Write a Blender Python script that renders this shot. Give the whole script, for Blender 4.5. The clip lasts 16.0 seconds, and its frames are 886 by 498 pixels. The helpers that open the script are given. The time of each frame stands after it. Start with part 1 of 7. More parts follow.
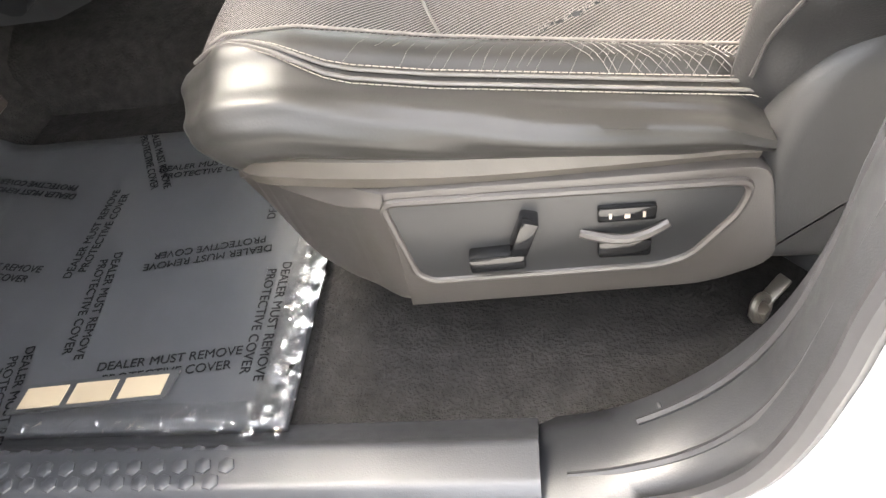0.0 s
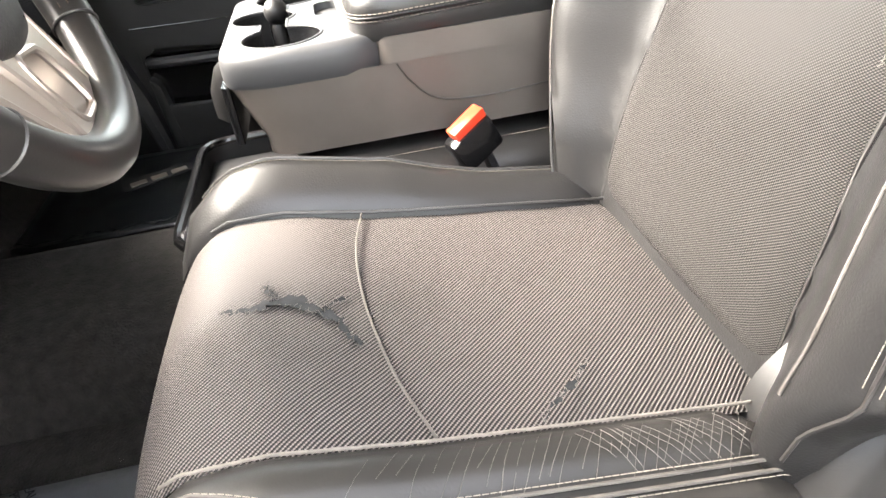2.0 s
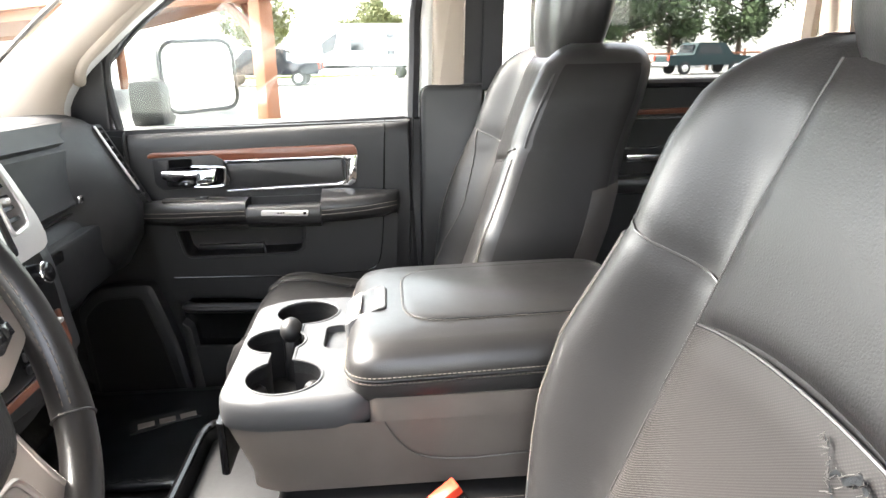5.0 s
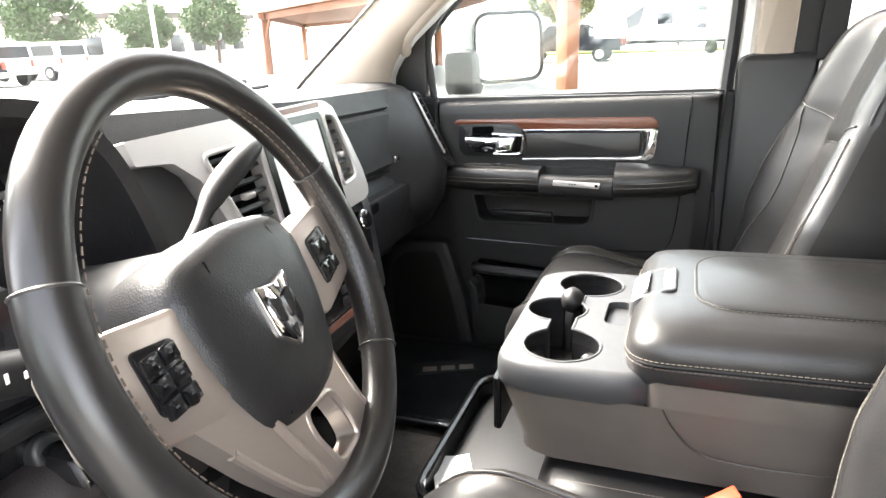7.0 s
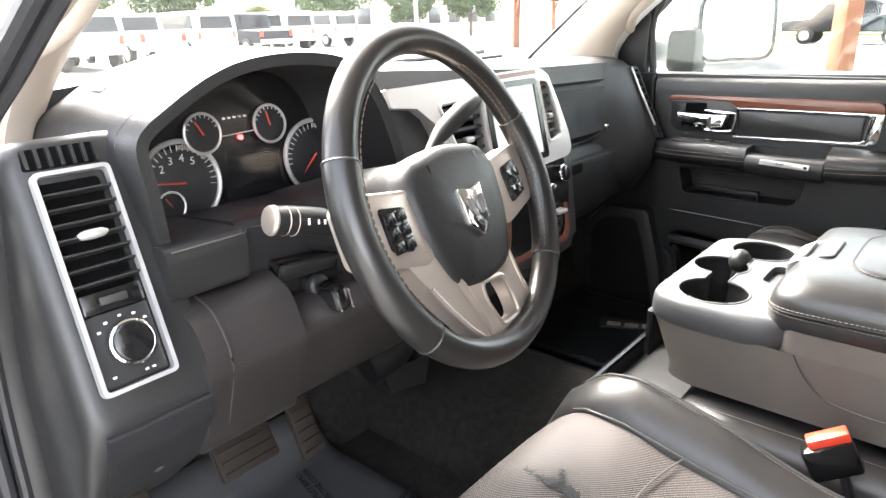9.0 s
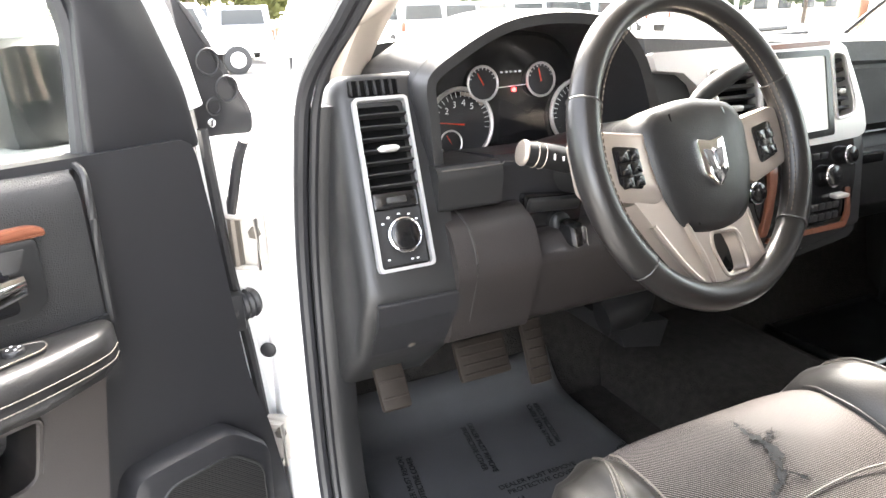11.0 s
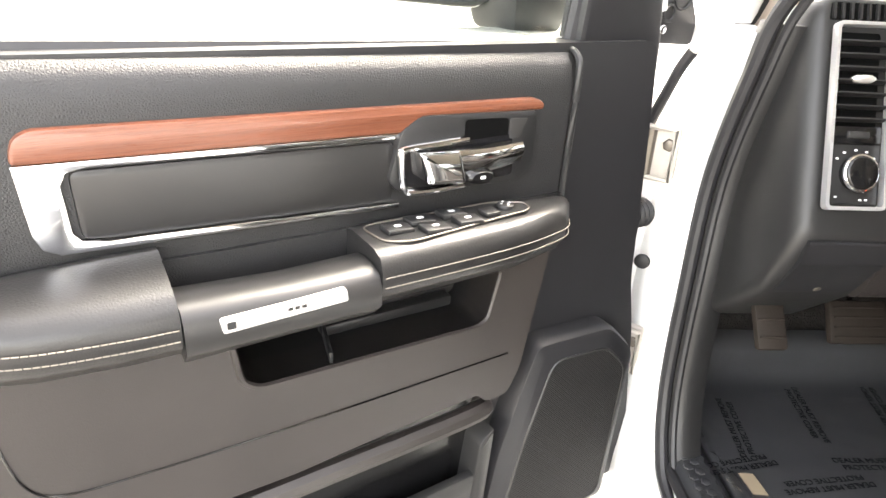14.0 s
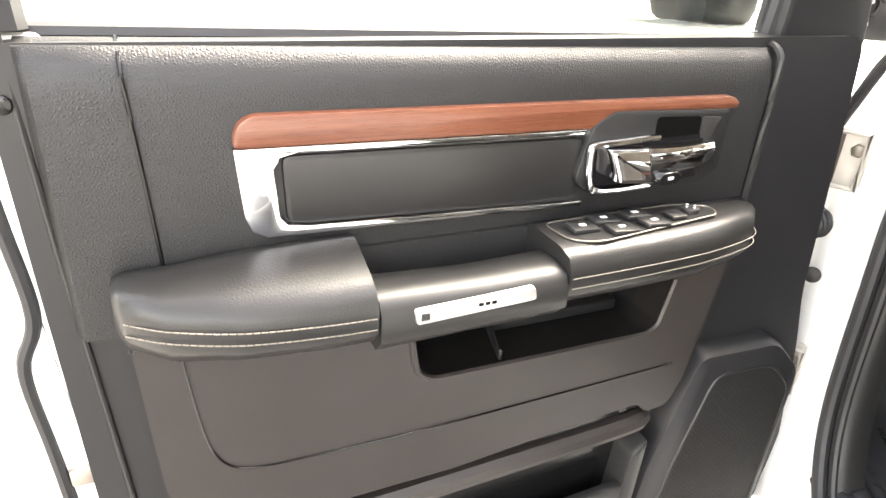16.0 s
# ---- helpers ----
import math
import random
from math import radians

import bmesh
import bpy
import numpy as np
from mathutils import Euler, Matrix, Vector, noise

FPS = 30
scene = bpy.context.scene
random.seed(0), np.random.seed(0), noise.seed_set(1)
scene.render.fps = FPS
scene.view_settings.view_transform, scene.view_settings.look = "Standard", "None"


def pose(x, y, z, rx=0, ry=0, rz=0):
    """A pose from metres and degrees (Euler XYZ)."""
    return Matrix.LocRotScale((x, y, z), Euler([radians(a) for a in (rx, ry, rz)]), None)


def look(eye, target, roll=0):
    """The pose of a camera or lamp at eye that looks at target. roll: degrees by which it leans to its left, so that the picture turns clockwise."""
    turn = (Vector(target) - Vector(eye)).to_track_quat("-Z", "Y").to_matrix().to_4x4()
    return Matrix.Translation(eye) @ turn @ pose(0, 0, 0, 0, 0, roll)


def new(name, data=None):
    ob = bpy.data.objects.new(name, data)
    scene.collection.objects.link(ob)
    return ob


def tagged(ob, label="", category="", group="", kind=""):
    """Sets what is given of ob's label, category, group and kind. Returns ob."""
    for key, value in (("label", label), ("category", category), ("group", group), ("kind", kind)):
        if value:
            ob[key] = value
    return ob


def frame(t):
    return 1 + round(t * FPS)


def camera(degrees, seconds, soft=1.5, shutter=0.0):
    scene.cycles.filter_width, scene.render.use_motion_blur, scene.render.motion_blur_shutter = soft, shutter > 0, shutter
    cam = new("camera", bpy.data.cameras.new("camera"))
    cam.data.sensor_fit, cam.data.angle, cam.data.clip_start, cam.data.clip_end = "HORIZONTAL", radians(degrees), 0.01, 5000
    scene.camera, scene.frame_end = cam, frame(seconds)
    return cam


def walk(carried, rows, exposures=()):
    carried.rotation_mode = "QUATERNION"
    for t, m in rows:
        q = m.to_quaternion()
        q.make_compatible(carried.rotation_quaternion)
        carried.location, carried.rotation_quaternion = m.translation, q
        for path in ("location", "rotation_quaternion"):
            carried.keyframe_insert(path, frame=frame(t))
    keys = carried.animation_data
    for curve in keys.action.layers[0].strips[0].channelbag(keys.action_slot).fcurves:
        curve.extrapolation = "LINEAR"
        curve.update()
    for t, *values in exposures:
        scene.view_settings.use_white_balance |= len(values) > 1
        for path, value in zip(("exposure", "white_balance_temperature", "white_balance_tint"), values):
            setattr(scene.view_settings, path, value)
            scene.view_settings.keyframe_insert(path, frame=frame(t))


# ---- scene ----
cam = camera(67.4, 16.0)
PATH = [
    (0, (0.064, 0.045, 1.217), (-0.212, 1.403, -0.225), -12.1),
    (0.5, (0.019, 0.106, 1.236), (-0.162, 1.526, -0.161), -11.5),
    (1, (-0.012, 0.149, 1.264), (-0.074, 1.660, -0.045), -10.2),
    (1.5, (-0.015, 0.179, 1.283), (0.057, 1.779, 0.085), -8.9),
    (2, (-0.011, 0.195, 1.309), (0.187, 1.864, 0.225), -7.6),
    (2.5, (0.001, 0.191, 1.345), (0.313, 1.914, 0.379), -5.9),
    (3, (0.007, 0.194, 1.377), (0.418, 1.963, 0.539), -4.5),
    (3.2, (0.013, 0.199, 1.386), (0.442, 1.987, 0.600), -4.0),
    (5.3, (0.072, 0.266, 1.508), (0.121, 2.187, 0.954), -0.6),
    (5.5, (0.064, 0.275, 1.500), (0.029, 2.198, 0.951), -0.5),
    (6, (0.053, 0.270, 1.498), (-0.203, 2.171, 0.929), -0.6),
    (6.5, (0.051, 0.265, 1.493), (-0.426, 2.117, 0.910), -1.4),
    (7, (0.056, 0.261, 1.488), (-0.603, 2.048, 0.880), -2.1),
    (7.5, (0.066, 0.242, 1.487), (-0.736, 1.962, 0.855), -2.2),
    (8, (0.106, 0.193, 1.486), (-0.835, 1.838, 0.846), -1.9),
    (8.5, (0.161, 0.132, 1.489), (-0.914, 1.692, 0.849), -1.5),
    (8.7, (0.178, 0.113, 1.493), (-0.952, 1.631, 0.846), -1.3),
    (10.8, (0.321, 0.072, 1.464), (-1.365, 0.915, 0.794), -1.7),
    (11, (0.325, 0.063, 1.461), (-1.387, 0.851, 0.791), -1.6),
    (11.5, (0.327, 0.030, 1.451), (-1.435, 0.684, 0.767), -1.1),
    (12, (0.321, -0.018, 1.443), (-1.460, 0.531, 0.718), -0.6),
    (12.5, (0.324, -0.080, 1.435), (-1.463, 0.385, 0.668), 0.7),
    (13, (0.318, -0.129, 1.431), (-1.476, 0.235, 0.624), 2.0),
    (13.5, (0.308, -0.160, 1.430), (-1.492, 0.093, 0.597), 2.9),
    (14, (0.306, -0.187, 1.428), (-1.500, -0.039, 0.582), 3.2),
    (14.5, (0.303, -0.212, 1.426), (-1.500, -0.140, 0.563), 3.6),
    (15, (0.297, -0.236, 1.422), (-1.505, -0.241, 0.554), 3.6),
    (15.5, (0.294, -0.256, 1.423), (-1.501, -0.329, 0.543), 3.3),
    (16, (0.292, -0.270, 1.421), (-1.500, -0.401, 0.543), 2.7),
]
EXPOSURE = 4.25
walk(cam, [(t, look(eye, target, roll)) for t, eye, target, roll in PATH], [(t, EXPOSURE + e, k, 12) for t, e, k in ((0, 1.02, 7200), (0.5, 1.10, 7300), (1.0, 1.06, 7300), (2.0, 0.74, 7000), (3.0, 0.5, 6900), (5.3, 0.32, 6750), (6.0, 0.24, 6750), (7.0, 0.17, 6800), (9.0, 0.3, 6750), (11.2, 0.40, 6900), (12.5, 0.40, 7150), (13.5, 0.28, 7350), (15.0, -0.08, 7500), (16.0, -0.12, 7500))])

# ---- world, sun ----
world = bpy.data.worlds.new("sky")
world.use_nodes = True
scene.world = world
_wn = world.node_tree.nodes
_sky = _wn.new("ShaderNodeTexSky")
_sky.sky_type, _sky.sun_disc = "NISHITA", False
_sky.sun_elevation, _sky.sun_rotation = radians(46), radians(294)
_sky.air_density, _sky.dust_density, _sky.ozone_density = 1.0, 1.6, 0.6
_haze = _wn.new("ShaderNodeHueSaturation")
_haze.inputs["Saturation"].default_value = 0.35
world.node_tree.links.new(_sky.outputs[0], _haze.inputs["Color"])
world.node_tree.links.new(_haze.outputs[0], _wn["Background"].inputs[0])
_wn["Background"].inputs[1].default_value = 0.13
sun = new("sun", bpy.data.lights.new("sun", "SUN"))
sun.data.energy, sun.data.angle, sun.data.color = 3.2, radians(50), (1.0, 0.96, 0.90)
sun.matrix_world = look((-4.0, 1.8, 4.6), (0, 0, 0))


# ---- materials ----
def material(name, color, rough=0.5, metal=0.0, vary=0.15, grain=0.0, grain_scale=600.0, cell=False, coat=0.0, spots=8.0, spec=0.5,
             stretch=(1, 1, 1), second=None, rough_vary=0.12, wrinkle=0.0, wrinkle_scale=28.0, relief=0.0006):
    m = bpy.data.materials.new(name)
    m.use_nodes = True
    n, ln = m.node_tree.nodes, m.node_tree.links
    b = n["Principled BSDF"]
    co = n.new("ShaderNodeTexCoord")
    mp = n.new("ShaderNodeMapping")
    mp.inputs["Scale"].default_value = stretch
    ln.new(co.outputs["Object"], mp.inputs[0])
    big = n.new("ShaderNodeTexNoise")
    big.inputs["Scale"].default_value, big.inputs["Detail"].default_value = spots, 6
    ln.new(mp.outputs[0], big.inputs["Vector"])
    mix = n.new("ShaderNodeMix")
    mix.data_type = "RGBA"
    c2 = second or [c * (1 + vary) for c in color]
    mix.inputs[6].default_value = (*[c * (1 - vary) for c in color], 1)
    mix.inputs[7].default_value = (*c2, 1)
    ln.new(big.outputs[0], mix.inputs[0])
    ln.new(mix.outputs[2], b.inputs["Base Color"])
    b.inputs["Metallic"].default_value = metal
    b.inputs["Specular IOR Level"].default_value = spec
    b.inputs["Coat Weight"].default_value = coat
    b.inputs["Coat Roughness"].default_value = 0.05
    mr = n.new("ShaderNodeMapRange")
    mr.inputs[3].default_value, mr.inputs[4].default_value = max(0.02, rough - rough_vary * rough), rough + rough_vary * rough
    n2 = n.new("ShaderNodeTexNoise")
    n2.inputs["Scale"].default_value, n2.inputs["Detail"].default_value = spots * 6, 4
    ln.new(mp.outputs[0], n2.inputs["Vector"])
    ln.new(n2.outputs[0], mr.inputs[0])
    ln.new(mr.outputs[0], b.inputs["Roughness"])
    if grain:
        if cell:
            g = n.new("ShaderNodeTexVoronoi")
            g.feature = "DISTANCE_TO_EDGE"
        else:
            g = n.new("ShaderNodeTexNoise")
            g.inputs["Detail"].default_value = 3
        g.inputs["Scale"].default_value = grain_scale
        ln.new(mp.outputs[0], g.inputs["Vector"])
        bu = n.new("ShaderNodeBump")
        bu.inputs["Strength"].default_value, bu.inputs["Distance"].default_value = grain, relief
        ln.new(g.outputs[0], bu.inputs["Height"])
        ln.new(bu.outputs[0], b.inputs["Normal"])
        if wrinkle:
            w = n.new("ShaderNodeTexNoise")
            w.inputs["Scale"].default_value, w.inputs["Detail"].default_value = wrinkle_scale, 2
            ln.new(mp.outputs[0], w.inputs["Vector"])
            b2 = n.new("ShaderNodeBump")
            b2.inputs["Strength"].default_value, b2.inputs["Distance"].default_value = wrinkle, 0.004
            ln.new(w.outputs[0], b2.inputs["Height"])
            ln.new(b2.outputs[0], bu.inputs["Normal"])
    return m


def woven(name, dark, light, pitch, rough=0.65, depth=0.8, wear=0.25, rise=0.0, worn=None, reach=0.1, cross=0.13):
    """Twill of raised slanting ribs crossed by finer threads, rubbed smooth round the place worn."""
    m = bpy.data.materials.new(name)
    m.use_nodes = True
    n, ln = m.node_tree.nodes, m.node_tree.links
    b = n["Principled BSDF"]
    co = n.new("ShaderNodeTexCoord")
    sep = n.new("ShaderNodeSeparateXYZ")
    ln.new(co.outputs["Object"], sep.inputs[0])

    def op(kind, *args):
        k = n.new("ShaderNodeMath")
        k.operation = kind
        for i, v in enumerate(args):
            if isinstance(v, (int, float)):
                k.inputs[i].default_value = v
            else:
                ln.new(v, k.inputs[i])
        return k.outputs[0]

    f = 2 * math.pi / pitch
    along = op("ADD", sep.outputs[0], op("MULTIPLY", sep.outputs[2], -rise))
    big = n.new("ShaderNodeTexNoise")
    big.inputs["Scale"].default_value, big.inputs["Detail"].default_value = 7, 5
    ln.new(co.outputs["Object"], big.inputs["Vector"])
    wob = op("MULTIPLY", big.outputs[0], 0.004)
    s = op("SINE", op("MULTIPLY", op("ADD", op("SUBTRACT", along, sep.outputs[1]), wob), f))
    t = op("SINE", op("MULTIPLY", op("ADD", along, sep.outputs[1]), f * 1.4))
    rib = op("MULTIPLY_ADD", s, 0.48, 0.42)
    dot = op("MULTIPLY_ADD", t, cross, rib)
    dot.node.use_clamp = True
    mix = n.new("ShaderNodeMix")
    mix.data_type = "RGBA"
    mix.inputs[6].default_value, mix.inputs[7].default_value = (*dark, 1), (*light, 1)
    ln.new(op("POWER", dot, 2.0), mix.inputs[0])
    if worn:
        gap = n.new("ShaderNodeVectorMath")
        gap.operation = "DISTANCE"
        gap.inputs[1].default_value = worn
        ln.new(co.outputs["Object"], gap.inputs[0])
        near = op("SUBTRACT", op("ADD", reach * 1.25, op("MULTIPLY", big.outputs[0], reach * 0.8)), gap.outputs["Value"])
        rub = op("MULTIPLY", near, 1.0 / (reach * 0.7))
        rub.node.use_clamp = True
        rub = op("MULTIPLY", rub, 0.8)
    else:
        rub = op("MULTIPLY", big.outputs[0], wear)
    dust = n.new("ShaderNodeMix")
    dust.data_type = "RGBA"
    dust.inputs[7].default_value = (*[0.36 * (c + d) for c, d in zip(dark, light)], 1)
    ln.new(mix.outputs[2], dust.inputs[6])
    ln.new(rub, dust.inputs[0])
    ln.new(dust.outputs[2], b.inputs["Base Color"])
    b.inputs["Specular IOR Level"].default_value = 0.18
    ln.new(op("MULTIPLY_ADD", rub, -0.12 * rough, rough), b.inputs["Roughness"])
    bu = n.new("ShaderNodeBump")
    bu.inputs["Distance"].default_value = 0.0009
    ln.new(op("MULTIPLY", op("SUBTRACT", 1.0, rub), depth), bu.inputs["Strength"])
    ln.new(dot, bu.inputs["Height"])
    ln.new(bu.outputs[0], b.inputs["Normal"])
    return m


def wood_grain(name, dark, light):
    m = material(name, light, 0.28, coat=0.25, grain=0.15, grain_scale=90, stretch=(1.6, 130, 130), spots=5, second=light)
    for nd in m.node_tree.nodes:
        if nd.type == "MIX":
            nd.inputs[6].default_value, nd.inputs[7].default_value = (*dark, 1), (*light, 1)
    return m


def glass(name, tint=(1, 1, 1), gloss=0.08, rough=0.02):
    m = bpy.data.materials.new(name)
    m.use_nodes = True
    n, ln = m.node_tree.nodes, m.node_tree.links
    n.remove(n["Principled BSDF"])
    a, g, mx, lw, pw = (n.new("ShaderNode" + k) for k in ("BsdfTransparent", "BsdfGlossy", "MixShader", "LayerWeight", "Math"))
    a.inputs[0].default_value = (*tint, 1)
    g.inputs["Roughness"].default_value = rough
    pw.operation = "POWER"
    pw.inputs[1].default_value = 5.0
    ln.new(lw.outputs["Facing"], pw.inputs[0])
    ad = n.new("ShaderNodeMath")
    ad.operation, ad.inputs[1].default_value = "ADD", gloss * 0.5
    ln.new(pw.outputs[0], ad.inputs[0])
    ln.new(ad.outputs[0], mx.inputs[0])
    ln.new(a.outputs[0], mx.inputs[1])
    ln.new(g.outputs[0], mx.inputs[2])
    ln.new(mx.outputs[0], n["Material Output"].inputs[0])
    return m


def glow(name, color, strength):
    m = bpy.data.materials.new(name)
    m.use_nodes = True
    b = m.node_tree.nodes["Principled BSDF"]
    b.inputs["Base Color"].default_value = (*color, 1)
    b.inputs["Emission Color"].default_value = (*color, 1)
    b.inputs["Emission Strength"].default_value = strength
    return m


LEATHER = material("black_leather", (0.0185, 0.018, 0.018), 0.35, spec=0.46, vary=0.25, grain=0.34, grain_scale=320, cell=True, spots=9, rough_vary=0.16, wrinkle=0.10, wrinkle_scale=22)
BOLSTER = material("rubbed_side_leather", (0.020, 0.0188, 0.0172), 0.43, spec=0.36, vary=0.35, grain=0.14, grain_scale=320, cell=True, spots=14, rough_vary=0.12)
DOORLOW = material("brown_black_door_panel", (0.028, 0.0242, 0.0226), 0.40, vary=0.25, grain=0.35, grain_scale=500, cell=True, spots=10)
RIMSKIN = material("worn_black_rim_leather", (0.0125, 0.0115, 0.011), 0.32, vary=0.12, grain=0.08, grain_scale=420, cell=True, spots=5, rough_vary=0.08)
HUBSKIN = material("grained_black_hub", (0.0105, 0.0103, 0.0106), 0.4, spec=0.45, vary=0.2, grain=0.8, grain_scale=420, cell=True, spots=8, relief=0.0005)
# darker, duller leather: the shaded seat side put into a material
SIDESHADE = material("shaded_side_leather", (0.0125, 0.0115, 0.0108), 0.6, spec=0.25, vary=0.25, grain=0.3, grain_scale=320, cell=True, spots=9)
# the beige light on the cushion's lower roll is put into this brown
ROLL = material("lit_brown_leather", (0.050, 0.043, 0.036), 0.42, vary=0.35, grain=0.2, grain_scale=320, cell=True, spots=20)
VINYL = material("grained_black_vinyl", (0.017, 0.017, 0.0177), 0.43, spec=0.45, vary=0.2, grain=1.0, grain_scale=400, cell=True, spots=7, rough_vary=0.2, relief=0.0007)
SMOOTH = material("smooth_black_pad", (0.017, 0.0165, 0.0165), 0.36, vary=0.2, grain=0.12, grain_scale=900, spots=6)
PLASTIC = material("black_plastic", (0.0155, 0.0155, 0.016), 0.42, spec=0.45, vary=0.15, grain=0.2, grain_scale=900, spots=10)
SLATE = material("slate_plastic", (0.015, 0.015, 0.0168), 0.42, spec=0.5, vary=0.12, grain=0.15, grain_scale=1100, spots=8)
GLOSS = material("gloss_black_plastic", (0.006, 0.006, 0.0065), 0.15, vary=0.1, spots=10)
BROWN = material("taupe_plastic", (0.043, 0.038, 0.0345), 0.38, vary=0.25, grain=0.3, grain_scale=800, spots=12)
DASHLOW = material("brown_black_vinyl", (0.021, 0.018, 0.0175), 0.44, vary=0.2, grain=0.6, grain_scale=300, cell=True, spots=8)
# lighter copy of BROWN: light missing on the console side is in the colour
TAUPE_LIT = material("lit_taupe_console_plastic", (0.090, 0.077, 0.068), 0.46, vary=0.3, grain=0.3, grain_scale=800, spots=14)
GREYTOP = material("grey_plastic", (0.043, 0.044, 0.046), 0.48, vary=0.12, grain=0.25, grain_scale=800, spots=12)
CLOTH = woven("woven_seat_fabric", (0.008, 0.0072, 0.0072), (0.19, 0.169, 0.162), 0.0040, 0.6, worn=(-0.160, 0.085, 0.985), reach=0.075)
BACKCLOTH = woven("woven_back_fabric", (0.005, 0.0048, 0.0048), (0.078, 0.071, 0.068), 0.0036, 0.58, depth=0.7, rise=1.8, worn=(0.34, -0.005, 1.225), reach=0.095, cross=0.34)
WOOD = wood_grain("reddish_wood", (0.060, 0.018, 0.010), (0.245, 0.086, 0.047))
CHROME = material("chrome", (0.82, 0.82, 0.83), 0.07, 1.0, vary=0.03, spots=5)
BEZEL = material("brushed_chrome", (0.66, 0.66, 0.67), 0.32, 0.75, vary=0.05, spots=6)
SATIN = material("champagne_satin_metal", (0.45, 0.39, 0.34), 0.33, 0.75, vary=0.06, grain=0.05, grain_scale=900, spots=6)
SILVER = material("silver_paint", (0.62, 0.60, 0.58), 0.3, 0.6, vary=0.04, spots=5)
CARPET = material("dark_carpet", (0.023, 0.0215, 0.0203), 0.95, vary=0.6, grain=1.0, grain_scale=240, spots=60, spec=0.1, relief=0.004)
# sky glare off the film is put into the mat's grey
MATTED = material("film_glare_mat", (0.052, 0.0535, 0.057), 0.48, vary=0.2, grain=0.25, grain_scale=22, spots=14)
# darker copy of the mat above, with the passenger footwell's shade in its colour
SHADEMAT = material("shaded_mat", (0.006, 0.0068, 0.008), 0.3, vary=0.3, grain=0.25, grain_scale=22, spots=14)
FILM = glass("clear_film", gloss=0.06, rough=0.06)
GLINT = glass("crumpled_film", gloss=0.22, rough=0.05)
INK = material("black_ink", (0.004, 0.004, 0.005), 0.7, spec=0.2)
PAINT = material("white_car_paint", (0.78, 0.78, 0.77), 0.22, vary=0.02, coat=0.6, spots=3)
BEIGE = material("beige_trim", (0.45, 0.385, 0.32), 0.75, vary=0.06, grain=0.3, grain_scale=900, spots=6)
ROOFING = material("beige_headliner", (0.5, 0.45, 0.39), 0.95, vary=0.05, grain=0.4, grain_scale=700, spots=8)
RUBBER = material("black_rubber", (0.016, 0.016, 0.018), 0.5, vary=0.2, spots=20)
GLASS = glass("window_glass", (0.74, 0.77, 0.75))
PRIVACY = glass("dark_privacy_glass", (0.5, 0.51, 0.50))
THREAD = material("pale_thread", (0.21, 0.185, 0.155), 0.7, vary=0.1, spots=50)
TAN = material("tan_thread", (0.10, 0.078, 0.06), 0.7, vary=0.2, spots=50)
PIPING = material("worn_piping", (0.03, 0.028, 0.027), 0.4, vary=0.3, spots=60)
# pale tone for worn edges, and for the light caught by the backrest piping
WORN_LIT = material("worn_and_lit_edge", (0.075, 0.068, 0.061), 0.5, vary=0.4, spots=60)
FRAYED = material("frayed_fabric_edge", (0.15, 0.135, 0.118), 0.8, vary=0.45, grain=0.8, grain_scale=500, spots=120)
# near-black without sheen: shade inside gaps and recesses, put into the colour
VOID = material("painted_recess_shade", (0.003, 0.003, 0.003), 0.9, spec=0.05)
PEDAL = material("worn_pedal_rubber", (0.019, 0.0145, 0.0115), 0.7, spec=0.25, vary=0.4, grain=0.6, grain_scale=200, spots=40)
FOAM = material("torn_fabric_backing", (0.009, 0.0105, 0.0115), 0.8, vary=0.5, spec=0.25, second=(0.028, 0.031, 0.034), grain=1.0, grain_scale=300, spots=90)
STEEL = material("hinge_steel", (0.24, 0.22, 0.19), 0.4, 0.6, vary=0.3, spots=30, second=(0.22, 0.19, 0.16))
RED = material("red_plastic", (0.65, 0.05, 0.02), 0.35)
WHITE = material("white_print", (0.8, 0.8, 0.8), 0.5)
CREAM = material("cream_print", (0.36, 0.29, 0.20), 0.5)
MIRROR = material("mirror_glass", (0.92, 0.93, 0.94), 0.01, 1.0, vary=0.0)
# bluish-grey sheen of the black sill plate, put into its base colour
SCUFF = material("sheen_sill_plastic", (0.034, 0.035, 0.038), 0.38, vary=0.3, grain=0.3, grain_scale=700, spots=14, rough_vary=0.3)
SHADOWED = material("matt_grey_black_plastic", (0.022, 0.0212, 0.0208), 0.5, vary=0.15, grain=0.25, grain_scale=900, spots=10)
SILLTRIM = material("dark_sill_plastic", (0.0165, 0.0172, 0.019), 0.46, vary=0.25, grain=0.25, grain_scale=700, spots=12, rough_vary=0.25)
MATTBLACK = material("matt_black_plastic", (0.0065, 0.0065, 0.007), 0.5, spec=0.4, vary=0.2, spots=30)
SCREEN = material("blank_screen", (0.008, 0.008, 0.009), 0.06, vary=0.02)


# ---- building tools ----
FLIP = [1.0]


def thing(name, at=(0, 0, 0), label="", category="", group="", kind="", rz=0.0):
    ob = new(name)
    ob.empty_display_size = 0.05
    ob.matrix_world = pose(*at, 0, 0, rz)
    return tagged(ob, label, category, group, kind)


